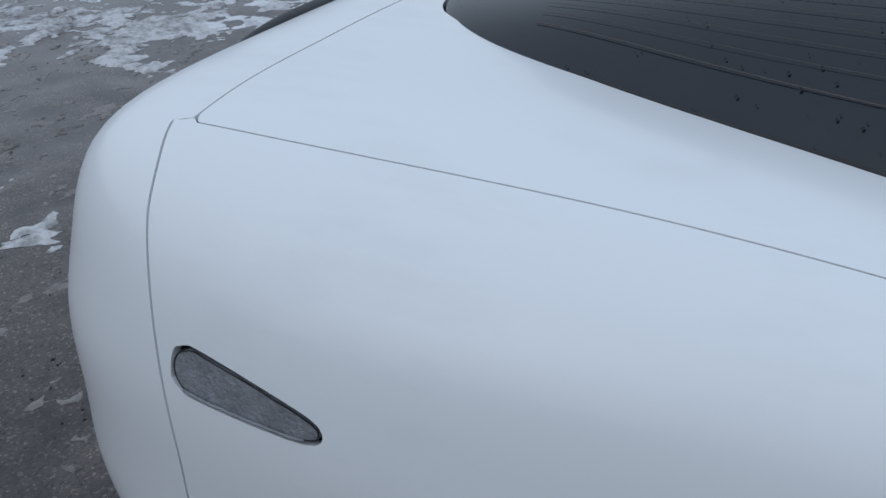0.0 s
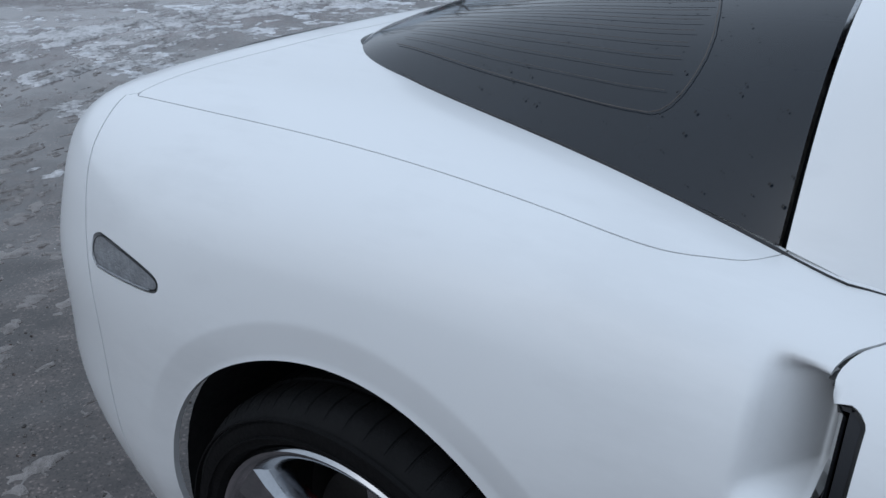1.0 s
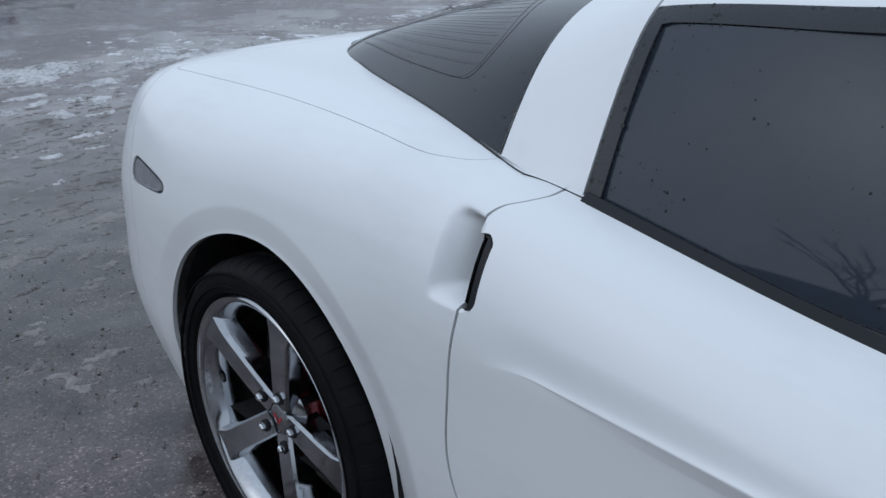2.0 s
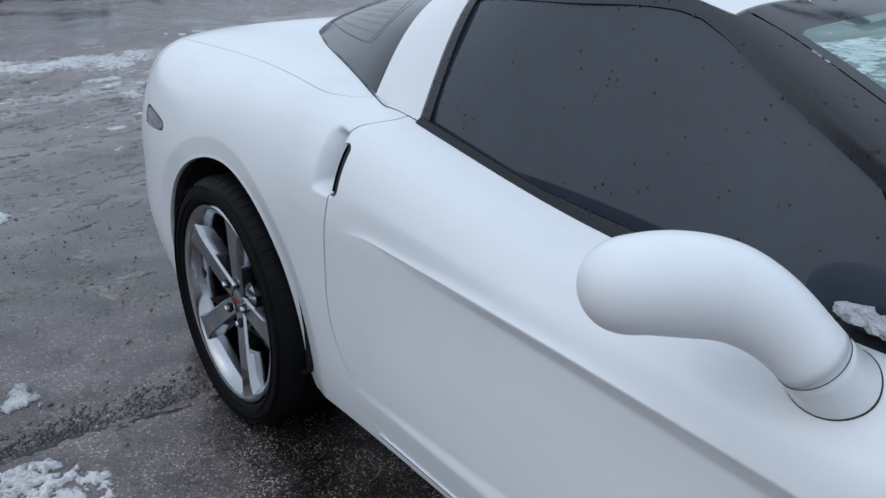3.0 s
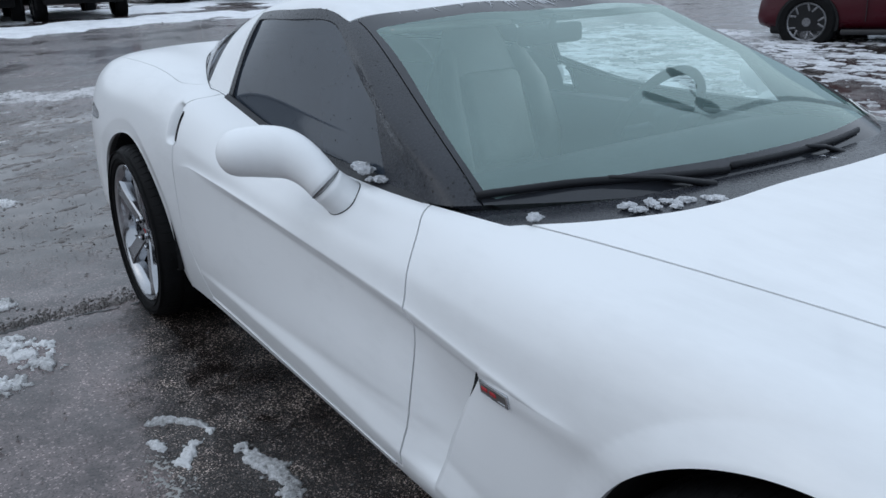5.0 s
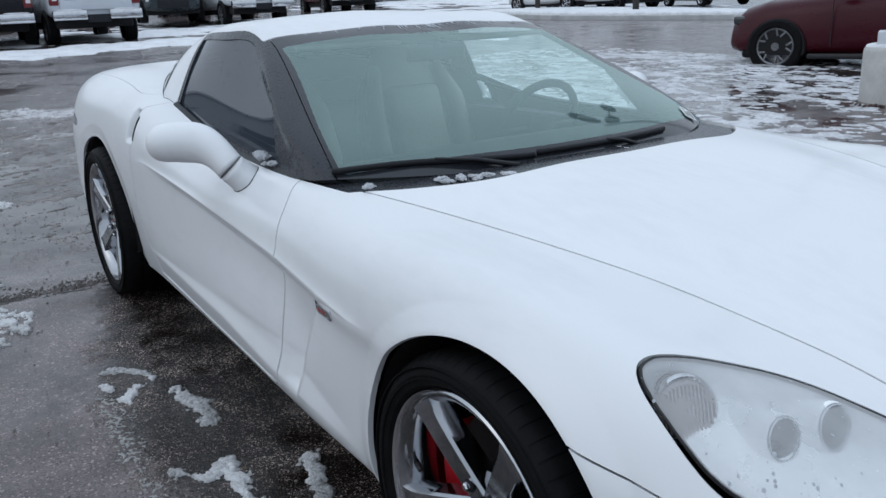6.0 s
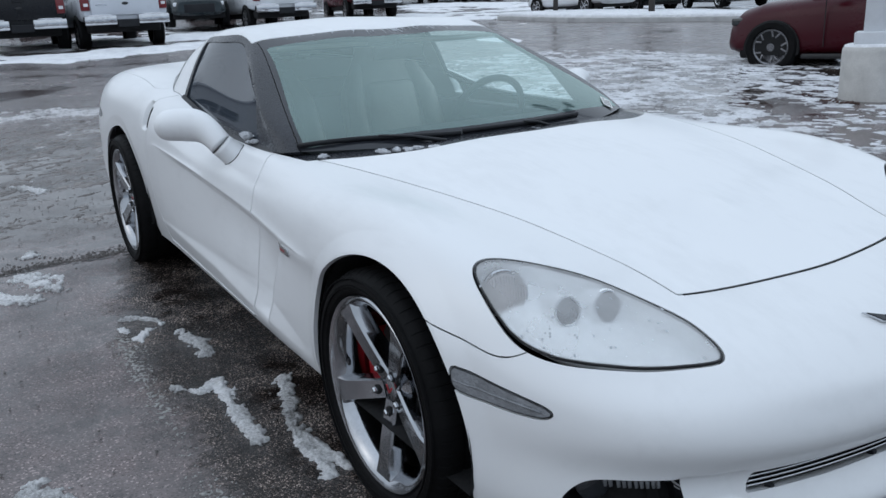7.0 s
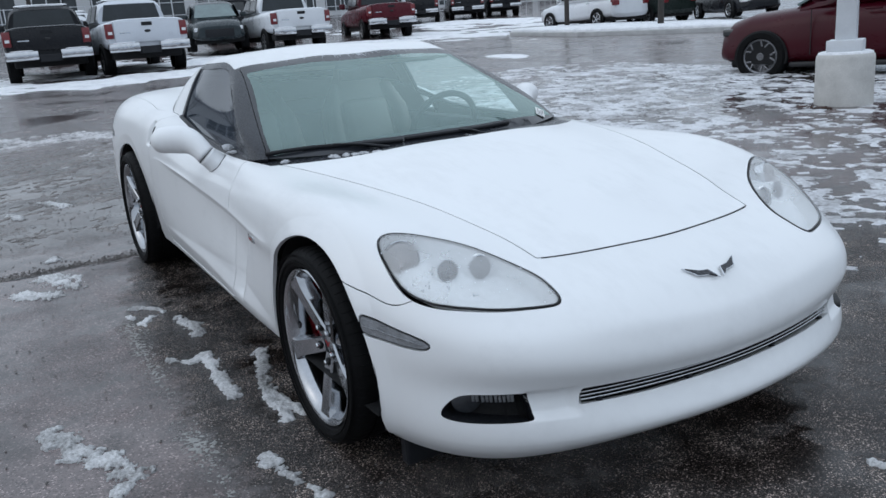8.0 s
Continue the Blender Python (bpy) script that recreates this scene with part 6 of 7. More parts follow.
for a, b in zip(vs, vs[1:]):
    for k in range(len(out)):
        bm.faces.new((a[k], a[(k + 1) % len(out)], b[(k + 1) % len(out)], b[k]))
bmesh.ops.recalc_face_normals(bm, faces=bm.faces)
part("dashboard", bm, DASH, car, "dark grey dashboard", True, 50)
for sd in (-1, 1):
    seat = put_mesh("seat", None, car, "grey leather bucket seat")
    seat.matrix_basis = Matrix.Translation((0.86, sd * 0.33, 0.32))
    bm = bmesh.new()
    box(bm, (-0.22, -0.24, 0.0), (0.32, 0.24, 0.17), 0.06, segments=4)
    part("cushion", bm, LEATHER, seat, "", True, 60)
    bm = bmesh.new()
    rows = []
    for t in np.linspace(0, 1, 12):
        half = 0.235 + 0.02 * math.sin(math.pi * min(t * 1.4, 1)) - 0.135 * soft_step((t - 0.55) / 0.45)
        z, x = 0.10 + 0.62 * t, -0.18 - 0.20 * t
        rows.append([bm.verts.new((x + 0.055 * math.cos(a) * (1.0 + 0.5 * abs(math.sin(a)) ** 3), half * math.sin(a), z + 0.012 * math.cos(a))) for a in (2 * math.pi * k / 24 for k in range(24))])
    for a, b in zip(rows, rows[1:]):
        for k in range(24):
            bm.faces.new((a[k], a[(k + 1) % 24], b[(k + 1) % 24], b[k]))
    bm.faces.new(rows[-1])
    bmesh.ops.recalc_face_normals(bm, faces=bm.faces)
    part("backrest", bm, LEATHER, seat, "", True, 60)
    bm = bmesh.new()
    m = pose(-0.225, 0, 0.38, 0, -18, 0)
    box(bm, (0.0, -0.135, -0.20), (0.05, 0.135, 0.14), 0.035, m, 3)
    part("back_pad", bm, LEATHER, seat, "", True, 60)
    for s2 in (-1, 1):
        bm = bmesh.new()
        tube(bm, [(-0.12, s2 * 0.20, 0.12), (-0.16, s2 * 0.215, 0.28), (-0.22, s2 * 0.20, 0.46), (-0.29, s2 * 0.15, 0.60)], [(0.03, 0.04), (0.045, 0.05), (0.04, 0.045), (0.025, 0.03)], 12)
        part("bolster", bm, LEATHER, seat, "", True, 60)
steer = put_mesh("steering_wheel", None, car, "dark leather steering wheel")
steer.matrix_basis = Matrix.Translation((1.37, 0.39, 0.725)) @ Matrix.Rotation(radians(-66), 4, "Y")
bm = bmesh.new()
lathe(bm, [(0.175 + 0.015 * math.cos(a), 0.015 * math.sin(a)) for a in (2 * math.pi * k / 10 for k in range(10))], 40, "z", closed=True)
part("rim", bm, DASH, steer, "", True, 60)
bm = bmesh.new()
box(bm, (-0.05, -0.06, -0.035), (0.06, 0.06, -0.005), 0.02)
for a in (90, 270, 180):
    box(bm, (0.04, -0.018, -0.026), (0.17, 0.018, -0.008), 0.006, Matrix.Rotation(radians(a), 4, "Z"))
part("hub", bm, DASH, steer, "", True, 50)
bm = bmesh.new()
box(bm, (1.285, -0.10, 0.985), (1.315, 0.13, 1.04), 0.014, segments=3)
tube(bm, [(1.315, 0.0, 1.03), (1.34, 0.0, 1.06)], 0.008, 8)
part("rear_view_mirror", bm, DASH, car, "", True, 60)
for sd in (-1, 1):
    bm = bmesh.new()
    box(bm, (1.14, sd * 0.30 - 0.19, 1.045), (1.29, sd * 0.30 + 0.19, 1.058), 0.006)
    part("sun_visor", bm, LEATHER, car)
bm = bmesh.new()
box(bm, (0.44, -0.50, 1.035), (1.16, 0.50, 1.05), 0.01)
part("headliner", bm, DASH, car)
q = along([(1.895, 0.572)], 0.004, screen_rows, (0, 1))[0]
bm = bmesh.new()
nq = screen_rows[np.argmin(((screen_rows[:, :2] - np.array([1.895, 0.572])) ** 2).sum(1)), 3:6]
m = Matrix.Translation((q[0], q[1], q[2])) @ Vector((nq[0], nq[1], nq[2])).to_track_quat("Z", "Y").to_matrix().to_4x4() @ Matrix.Rotation(radians(25), 4, "Z")
box(bm, (-0.045, -0.02, -0.001), (0.045, 0.02, 0.001), 0.0, m)
note = part("sticker", bm, STICKER, car, "white printed sticker on the windscreen")
for k in range(4):
    bm = bmesh.new()
    box(bm, (-0.036, -0.014 + 0.008 * k, 0.0012), (0.036 - 0.012 * (k % 3), -0.011 + 0.008 * k, 0.0016), 0.0, m)
    part("bar", bm, INK, note)

# ---- parked vehicles ----
def hull(bm, stations, count=20, power=3.2):
    """A closed form through rounded sections: (x, half width below, half width above, z low, z high)."""
    rings = []
    for x, wl, wh, z0, z1 in stations:
        ring = []
        for k in range(count):
            a = 2 * math.pi * (k + 0.5) / count
            c, s = math.cos(a), math.sin(a)
            c, s = math.copysign(abs(c) ** (2 / power), c), math.copysign(abs(s) ** (2 / power), s)
            t = (s + 1) / 2
            ring.append(bm.verts.new((x, c * (wl + (wh - wl) * t), z0 + (z1 - z0) * t)))
        rings.append(ring)
    for a, b in zip(rings, rings[1:]):
        for k in range(count):
            bm.faces.new((a[k], b[k], b[(k + 1) % count], a[(k + 1) % count]))
    bm.faces.new(rings[0])
    bm.faces.new(rings[-1][::-1])
    bmesh.ops.recalc_face_normals(bm, faces=bm.faces)


def quad_panel(bm, corners, depth=0.02):
    """A pane with thickness through four corners."""
    p = [Vector(c) for c in corners]
    n = (p[1] - p[0]).cross(p[3] - p[0]).normalized() * depth
    a, b = [bm.verts.new(q) for q in p], [bm.verts.new(q - n) for q in p]
    bm.faces.new(a)
    bm.faces.new(b[::-1])
    for k in range(4):
        bm.faces.new((a[k], b[k], b[(k + 1) % 4], a[(k + 1) % 4]))
    bmesh.ops.recalc_face_normals(bm, faces=bm.faces)


CAR_GLASS = plain("dark_car_glass", (0.025, 0.03, 0.033), 0.08, vary=0.3, scale=2, spec=0.7)
PALE_GLASS = plain("pale_car_glass", (0.10, 0.15, 0.15), 0.08, vary=0.3, scale=2, spec=0.7)
TAIL_RED = plain("tail_lamp_red", (0.15, 0.008, 0.013), 0.3, coat=0.3)
LAMP_WHITE = plain("white_lamp", (0.75, 0.76, 0.78), 0.15, coat=0.6)
DARK_ALLOY = plain("dark_alloy", (0.20, 0.20, 0.21), 0.3, 0.8, vary=0.2)
GREY_METAL = plain("grey_alloy", (0.33, 0.33, 0.34), 0.3, 0.8, vary=0.15)
PAINTS = {"black": paint("black_paint", (0.012, 0.013, 0.016), 0.2, 0.2, False, 0.05, 0.22), "white": paint("white_truck_paint", (0.70, 0.72, 0.75), 0.25, 0.2, False), "silver": paint("silver_white_paint", (0.60, 0.63, 0.68), 0.25, 0.2, False),
          "maroon": paint("maroon_paint", (0.085, 0.010, 0.018), 0.2, 0.2, False, 0.05, 0.22), "red": paint("deep_red_paint", (0.046, 0.0022, 0.0075), 0.25, 0.15, False, 0.05, 0.22), "slate": paint("slate_green_paint", (0.035, 0.045, 0.05), 0.2, 0.2, False, 0.05, 0.22),
          "green": paint("dark_green_paint", (0.015, 0.022, 0.02), 0.2, 0.2, False, 0.05, 0.22)}


def road_wheel(parent, x, y, r, width, rim_mat, side, spokes=5, twin=False):
    """A wheel of a parked vehicle: tyre and alloy rim. side is the sign of the outer face."""
    w = put_mesh("wheel", None, parent)
    w.matrix_basis = Matrix.Translation((x, y, r)) @ (Matrix.Identity(4) if side < 0 else Matrix.Rotation(math.pi, 4, "Z"))
    rim = r * 0.68
    bm = bmesh.new()
    lathe(bm, [(rim, 0.01), (rim + 0.02, -0.01), (r - 0.03, -0.012), (r - 0.008, 0.01), (r, 0.04), (r, width - 0.04), (r - 0.03, width), (rim, width)], 40)
    bmesh.ops.recalc_face_normals(bm, faces=bm.faces)
    part("tyre", bm, RUBBER, w, "", True, 40)
    bm = bmesh.new()
    lathe(bm, [(rim, 0.012), (rim - 0.012, 0.004), (rim - 0.03, 0.02), (rim - 0.04, 0.12), (0.0, 0.125)], 40)
    lathe(bm, [(0.0, 0.012), (0.05, 0.014), (0.07, 0.03), (0.075, 0.09)], 20)
    for k in range(spokes):
        a = 2 * math.pi * k / spokes
        turn = Matrix.Rotation(a, 4, "Y")
        if twin:
            for s in (-1, 1):
                box(bm, (0.05, 0.016, -0.014), (rim * 0.62, 0.05, 0.014), 0.004, turn @ Matrix.Rotation(s * 0.12, 4, "Y"))
                box(bm, (0.0, 0.012, -0.012), (rim * 0.46, 0.045, 0.012), 0.004, turn @ Matrix.Rotation(s * 0.12, 4, "Y") @ Matrix.Translation((rim * 0.58, 0, 0)) @ Matrix.Rotation(s * 0.42, 4, "Y"))
        else:
            box(bm, (0.05, 0.012, -0.03), (rim - 0.01, 0.05, 0.03), 0.006, turn)
    bmesh.ops.recalc_face_normals(bm, faces=bm.faces)
    part("rim", bm, rim_mat, w, "", True, 35)
    return w


def vehicle_base(name, x, y, heading, label, category, group="parked vehicles"):
    return thing(name, pose(x, y, float(ground_height(x, y)) - 0.01, 0, 0, heading), label, category, group)


def arch_ring(parent, x, y, r, side, material):
    """A near-black disc on the flank that paints the shade of the wheel housing, with a flared lip."""
    bm = bmesh.new()
    m = Matrix.Translation((x, y, r)) @ (Matrix.Identity(4) if side < 0 else Matrix.Rotation(math.pi, 4, "Z"))
    lathe(bm, [(r + 0.045, 0.03), (r + 0.040, -0.004), (0.0, -0.003)], 40, m=m)
    for v in list(bm.verts):
        v.co.z = max(v.co.z, r * 0.75)
    bmesh.ops.remove_doubles(bm, verts=bm.verts, dist=1e-4)
    bmesh.ops.recalc_face_normals(bm, faces=bm.faces)
    part("wheel_well_shade", bm, DARK, parent)


def pickup(x, y, heading, colour, label, tail_light=True, snow_on=True, rim_mat=None):
    """A full-size crew-cab pickup, tail at the origin, nose along x."""
    p = PAINTS[colour]
    rim_mat = rim_mat or GREY_METAL
    v = vehicle_base("pickup_truck", x, y, heading, label, "pickup truck")
    bm = bmesh.new()
    hull(bm, [(0.04, 0.97, 0.96, 0.70, 1.36), (0.10, 1.0, 0.985, 0.66, 1.385), (1.9, 1.01, 0.99, 0.58, 1.39), (2.1, 1.01, 0.99, 0.52, 1.38), (4.3, 1.01, 0.97, 0.52, 1.34), (4.6, 1.01, 0.94, 0.54, 1.30), (5.5, 0.98, 0.88, 0.58, 1.20), (5.72, 0.90, 0.82, 0.62, 1.10)], 28, 5.0)
    part("body", bm, p, v, "", True, 35)
    bm = bmesh.new()
    hull(bm, [(2.0, 0.93, 0.74, 1.30, 1.86), (2.12, 0.94, 0.76, 1.30, 1.95), (3.3, 0.94, 0.77, 1.30, 1.965), (3.75, 0.94, 0.75, 1.28, 1.90), (4.5, 0.93, 0.60, 1.22, 1.32)], 28, 4.5)
    part("cab", bm, p, v, "", True, 35)
    bm = bmesh.new()
    quad_panel(bm, [(1.985, 0.76, 1.42), (1.985, -0.76, 1.42), (1.975, -0.66, 1.84), (1.975, 0.66, 1.84)])
    part("rear_window", bm, CAR_GLASS, v)
    bm = bmesh.new()
    quad_panel(bm, [(4.42, -0.76, 1.36), (4.42, 0.76, 1.36), (3.80, 0.66, 1.86), (3.80, -0.66, 1.86)])
    part("windscreen", bm, CAR_GLASS, v)
    for s in (-1, 1):
        for x0, x1, x2, x3 in ((2.22, 3.05, 3.02, 2.28), (3.12, 4.15, 3.74, 3.10)):
            bm = bmesh.new()
            quad_panel(bm, [(x0, s * 0.945, 1.42), (x1, s * 0.945, 1.42), (x2, s * 0.81, 1.85), (x3, s * 0.81, 1.85)], 0.02 * -s)
            part("side_window", bm, CAR_GLASS, v)
        bm = bmesh.new()
        box(bm, (0.0, s * 0.90 - 0.085, 0.92), (0.16, s * 0.90 + 0.105, 1.28), 0.02)
        lamp = part("tail_lamp", bm, TAIL_RED, v, "red tail lamp", True, 40)
        bm = bmesh.new()
        box(bm, (-0.008, s * 0.90 - 0.05, 1.02), (0.01, s * 0.90 + 0.05, 1.09), 0.004)
        part("reversing_lens", bm, LAMP_WHITE, lamp)
        bm = bmesh.new()
        box(bm, (-0.17, s * 0.62 - 0.36, 0.58), (0.02, s * 0.62 + 0.38, 0.80), 0.03)
        part("bumper", bm, CHROME, v, "chrome rear bumper half", True, 40)
        bm = bmesh.new()
        y0, y1 = sorted((s * 1.0, s * 1.26))
        box(bm, (3.95, y0, 1.36), (4.08, y1, 1.58), 0.03)
        part("mirror", bm, p, v, "", True, 40)
        bm = bmesh.new()
        box(bm, (5.62, s * 0.72 - 0.14, 0.88), (5.76, s * 0.72 + 0.14, 1.10), 0.02)
        part("headlamp", bm, LAMP_WHITE, v, "", True, 40)
        for wx in (1.18, 4.72):
            arch_ring(v, wx, s * 1.012, 0.40, s, DARK)
            road_wheel(v, wx, s * 1.03, 0.40, 0.27, rim_mat, s, 6)
    bm = bmesh.new()
    box(bm, (-0.005, -0.80, 0.80), (0.06, 0.80, 1.33), 0.02)
    tailgate = part("tailgate", bm, p, v, "", True, 40)
    bm = bmesh.new()
    box(bm, (-0.022, -0.13, 1.20), (0.0, 0.13, 1.29), 0.012)
    part("handle", bm, BLACK, tailgate)
    bm = bmesh.new()
    lathe(bm, [(0.0, -0.02), (0.075, -0.018), (0.08, 0.0)], 24, "x", m=Matrix.Translation((0, 0, 1.07)) @ Matrix.Diagonal((1, 1.0, 0.45, 1)))
    part("emblem", bm, SEAL, tailgate, "dark oval emblem", True, 40)
    bm = bmesh.new()
    box(bm, (-0.012, 0.42, 1.03), (0.0, 0.68, 1.06), 0.004)
    part("lettering_bar", bm, CHROME, tailgate)
    bm = bmesh.new()
    box(bm, (-0.14, -0.25, 0.52), (0.04, 0.25, 0.70), 0.02)
    part("number_plate_recess", bm, BLACK, v)
    bm = bmesh.new()
    box(bm, (0.3, -0.85, 0.40), (5.4, 0.85, 0.62), 0.05)
    part("chassis", bm, DARK, v)
    if snow_on:
        bm = bmesh.new()
        hull(bm, [(2.14, 0.60, 0.50, 1.94, 1.985), (2.3, 0.70, 0.62, 1.95, 2.01), (3.2, 0.70, 0.62, 1.95, 2.015), (3.5, 0.60, 0.5, 1.93, 1.98)], 20, 3)
        part("snow_cap", bm, SNOW, v, "layer of snow on the roof", True, 60)
        for s in (-1, 1):
            bm = bmesh.new()
            hull(bm, [(-0.14, 0.24, 0.20, 0.795, 0.806), (-0.08, 0.30, 0.24, 0.795, 0.825), (0.0, 0.26, 0.22, 0.795, 0.81)], 12, 3)
            bmesh.ops.translate(bm, vec=(0, s * 0.62, 0), verts=bm.verts)
            part("bumper_snow", bm, SNOW, v, "", True, 60)
    return v


def suv(x, y, heading, colour, label, length=4.75, height=1.70, width=0.94, name="suv", jeep=False, low=False, rim_mat=None, snow_on=False):
    """A wagon or sedan, tail at the origin, nose along x."""
    p = PAINTS[colour]
    rim_mat = rim_mat or GREY_METAL
    v = vehicle_base(name, x, y, heading, label, "car")
    L, H, W = length, height, width
    belt = H * (0.62 if not low else 0.64)
    r = 0.36 if not low else 0.32
    bm = bmesh.new()
    if low:
        st = [(0.03, W * 0.72, W * 0.66, 0.45, belt * 0.86), (0.14, W * 0.92, W * 0.84, 0.30, belt * 0.99), (0.9, W, W * 0.88, 0.22, belt * 1.03), (2.4, W, W * 0.90, 0.20, belt), (3.4, W, W * 0.88, 0.20, belt * 0.97), (L - 0.6, W * 0.97, W * 0.82, 0.24, belt * 0.84), (L - 0.15, W * 0.86, W * 0.74, 0.26, belt * 0.74), (L, W * 0.66, W * 0.60, 0.36, belt * 0.62)]
    else:
        st = [(0.03, W * 0.84, W * 0.80, 0.50, belt), (0.14, W * 0.96, W * 0.90, 0.36, belt * 1.02), (2.0, W, W * 0.92, 0.28, belt * 1.02), (L - 1.5, W, W * 0.90, 0.28, belt), (L - 0.7, W * 0.98, W * 0.84, 0.30, belt * 0.95), (L - 0.15, W * 0.90, W * 0.76, 0.34, belt * 0.86), (L, W * 0.74, W * 0.68, 0.42, belt * 0.74)]
    hull(bm, st, 28, 4.6)
    part("body", bm, p, v, "", True, 35)
    bm = bmesh.new()
    if low:
        cab = [(0.55, W * 0.72, W * 0.5, belt * 0.94, belt * 1.06), (1.35, W * 0.90, W * 0.62, belt * 0.9, H * 0.985), (2.1, W * 0.92, W * 0.66, belt * 0.9, H), (2.6, W * 0.92, W * 0.64, belt * 0.9, H * 0.975), (L - 1.25, W * 0.82, W * 0.5, belt * 0.88, belt * 1.0)]
    elif jeep:
        cab = [(0.04, W * 0.92, W * 0.84, belt * 0.9, H * 0.97), (0.12, W * 0.93, W * 0.86, belt * 0.9, H), (L - 2.0, W * 0.93, W * 0.86, belt * 0.9, H), (L - 1.7, W * 0.92, W * 0.78, belt * 0.9, H * 0.9), (L - 1.5, W * 0.90, W * 0.7, belt * 0.9, belt * 1.05)]
    else:
        cab = [(0.06, W * 0.86, W * 0.62, belt * 0.94, H * 0.80), (0.30, W * 0.92, W * 0.72, belt * 0.9, H * 0.975), (1.2, W * 0.94, W * 0.75, belt * 0.9, H), (2.3, W * 0.94, W * 0.75, belt * 0.9, H * 0.985), (L - 2.0, W * 0.94, W * 0.70, belt * 0.9, H * 0.93), (L - 1.12, W * 0.88, W * 0.55, belt * 0.9, belt * 1.01)]
    hull(bm, cab, 28, 4.2)
    part("cabin", bm, p, v, "", True, 35)
    top0, top1 = (cab[1][0] + 0.15, cab[-2][0]) if not jeep else (0.25, L - 2.0)
    zt, zb = H * 0.92, belt * 1.06
    bm = bmesh.new()
    quad_panel(bm, [(L - 1.16 if not jeep else L - 1.5, -W * 0.74, zb), (L - 1.16 if not jeep else L - 1.5, W * 0.74, zb), (cab[-2][0] + 0.06, W * 0.60, zt), (cab[-2][0] + 0.06, -W * 0.60, zt)], 0.03)
    part("windscreen", bm, PALE_GLASS, v)
    bm = bmesh.new()
    quad_panel(bm, [(cab[0][0] + (0.16 if low else -0.03), W * 0.70, zb), (cab[0][0] + (0.16 if low else -0.03), -W * 0.70, zb), (cab[1][0] - 0.08, -W * 0.58, zt), (cab[1][0] - 0.08, W * 0.58, zt)], 0.03)
    part("rear_window", bm, CAR_GLASS, v)
    mid = (top0 + top1) / 2
    for s in (-1, 1):
        for x0, x1 in ((top0, mid - 0.04), (mid + 0.04, top1 + (0.5 if not jeep else 0.1))):
            bm = bmesh.new()
            quad_panel(bm, [(x0, s * W * 0.925, zb), (x1, s * W * 0.915, zb), (x1 - (0.42 if x1 > top1 and not jeep else 0.02), s * W * 0.80, zt), (x0 + 0.06, s * W * 0.80, zt)], 0.02 * -s)
            part("side_window", bm, CAR_GLASS, v)
        bm = bmesh.new()
        box(bm, (-0.01, s * W * 0.74 - 0.12, belt * 0.74), (0.22, s * W * 0.74 + 0.16, belt * 0.96), 0.03)
        part("tail_lamp", bm, TAIL_RED, v, "", True, 40)
        bm = bmesh.new()
        box(bm, (L - 0.36, s * W * 0.66 - 0.17, belt * 0.60), (L - 0.06, s * W * 0.66 + 0.15, belt * 0.72), 0.03)
        part("headlamp", bm, LAMP_WHITE, v, "", True, 40)
        bm = bmesh.new()
        y0, y1 = sorted((s * W * 0.93, s * (W * 0.93 + 0.2)))
        box(bm, (L - 1.75, y0, zb - 0.02), (L - 1.62, y1, zb + 0.13), 0.03)
        part("mirror", bm, p, v, "", True, 40)
        for hx in (mid - 0.35, top1 - 0.2):
            bm = bmesh.new()
            y0, y1 = sorted((s * W * 0.985, s * (W * 0.985 + 0.025)))
            box(bm, (hx, y0, belt * 0.86), (hx + 0.16, y1, belt * 0.89), 0.008)
            part("door_handle", bm, CHROME, v, "", True, 40)
        for wx in (0.95, L - 0.92):
            arch_ring(v, wx, s * (W + 0.002), r, s, DARK)
            road_wheel(v, wx, s * (W + 0.02), r, 0.22, rim_mat, s, 5 if not low else 7)
    bm = bmesh.new()
    box(bm, (L - 0.06, -W * 0.5, 0.42), (L + 0.012, W * 0.5, belt * 0.66), 0.02)
    part("grille", bm, BLACK, v, "", True, 40)
    bm = bmesh.new()
    box(bm, (0.2, -W * 0.85, 0.24), (L - 0.3, W * 0.85, 0.42), 0.04)
    part("underbody", bm, DARK, v)
    if jeep:
        w = road_wheel(v, 0, 0, 0.36, 0.2, LAMP_WHITE, -1, 5)
        w.matrix_basis = Matrix.Translation((-0.02, 0.1, 1.0)) @ Matrix.Rotation(radians(-90), 4, "Z")
        w["label"] = "spare wheel on the tailgate"
    if snow_on:
        bm = bmesh.new()
        hull(bm, [(top0, 0.5, 0.42, H * 0.985, H * 1.0), (top0 + 0.2, 0.6, 0.52, H * 0.985, H * 1.02), (top1 - 0.4, 0.6, 0.52, H * 0.985, H * 1.02), (top1 - 0.15, 0.5, 0.42, H * 0.98, H * 0.995)], 20, 3)
        part("snow_cap", bm, SNOW, v, "layer of snow on the roof", True, 60)
    return v


pickup(-17.95, 0.62, 175, "black", "black crew-cab pickup with snow on its chrome bumper", rim_mat=GREY_METAL)
pickup(-17.40, 2.90, 179, "silver", "silver-white crew-cab pickup with red tail lamps")
pickup(-21.38, 8.62, 176, "white", "white crew-cab pickup with a snow-dusted bed")
pickup(-25.38, 14.02, 168, "maroon", "maroon pickup with snow on its rear bumper")
suv(-27.2, 7.2, -12, "slate", "dark slate crossover facing the drive", 4.7, 1.68, 0.94)
suv(-29.5, 5.0, 168, "black", "black off-roader with a spare wheel behind", 4.3, 1.85, 0.92, jeep=True)
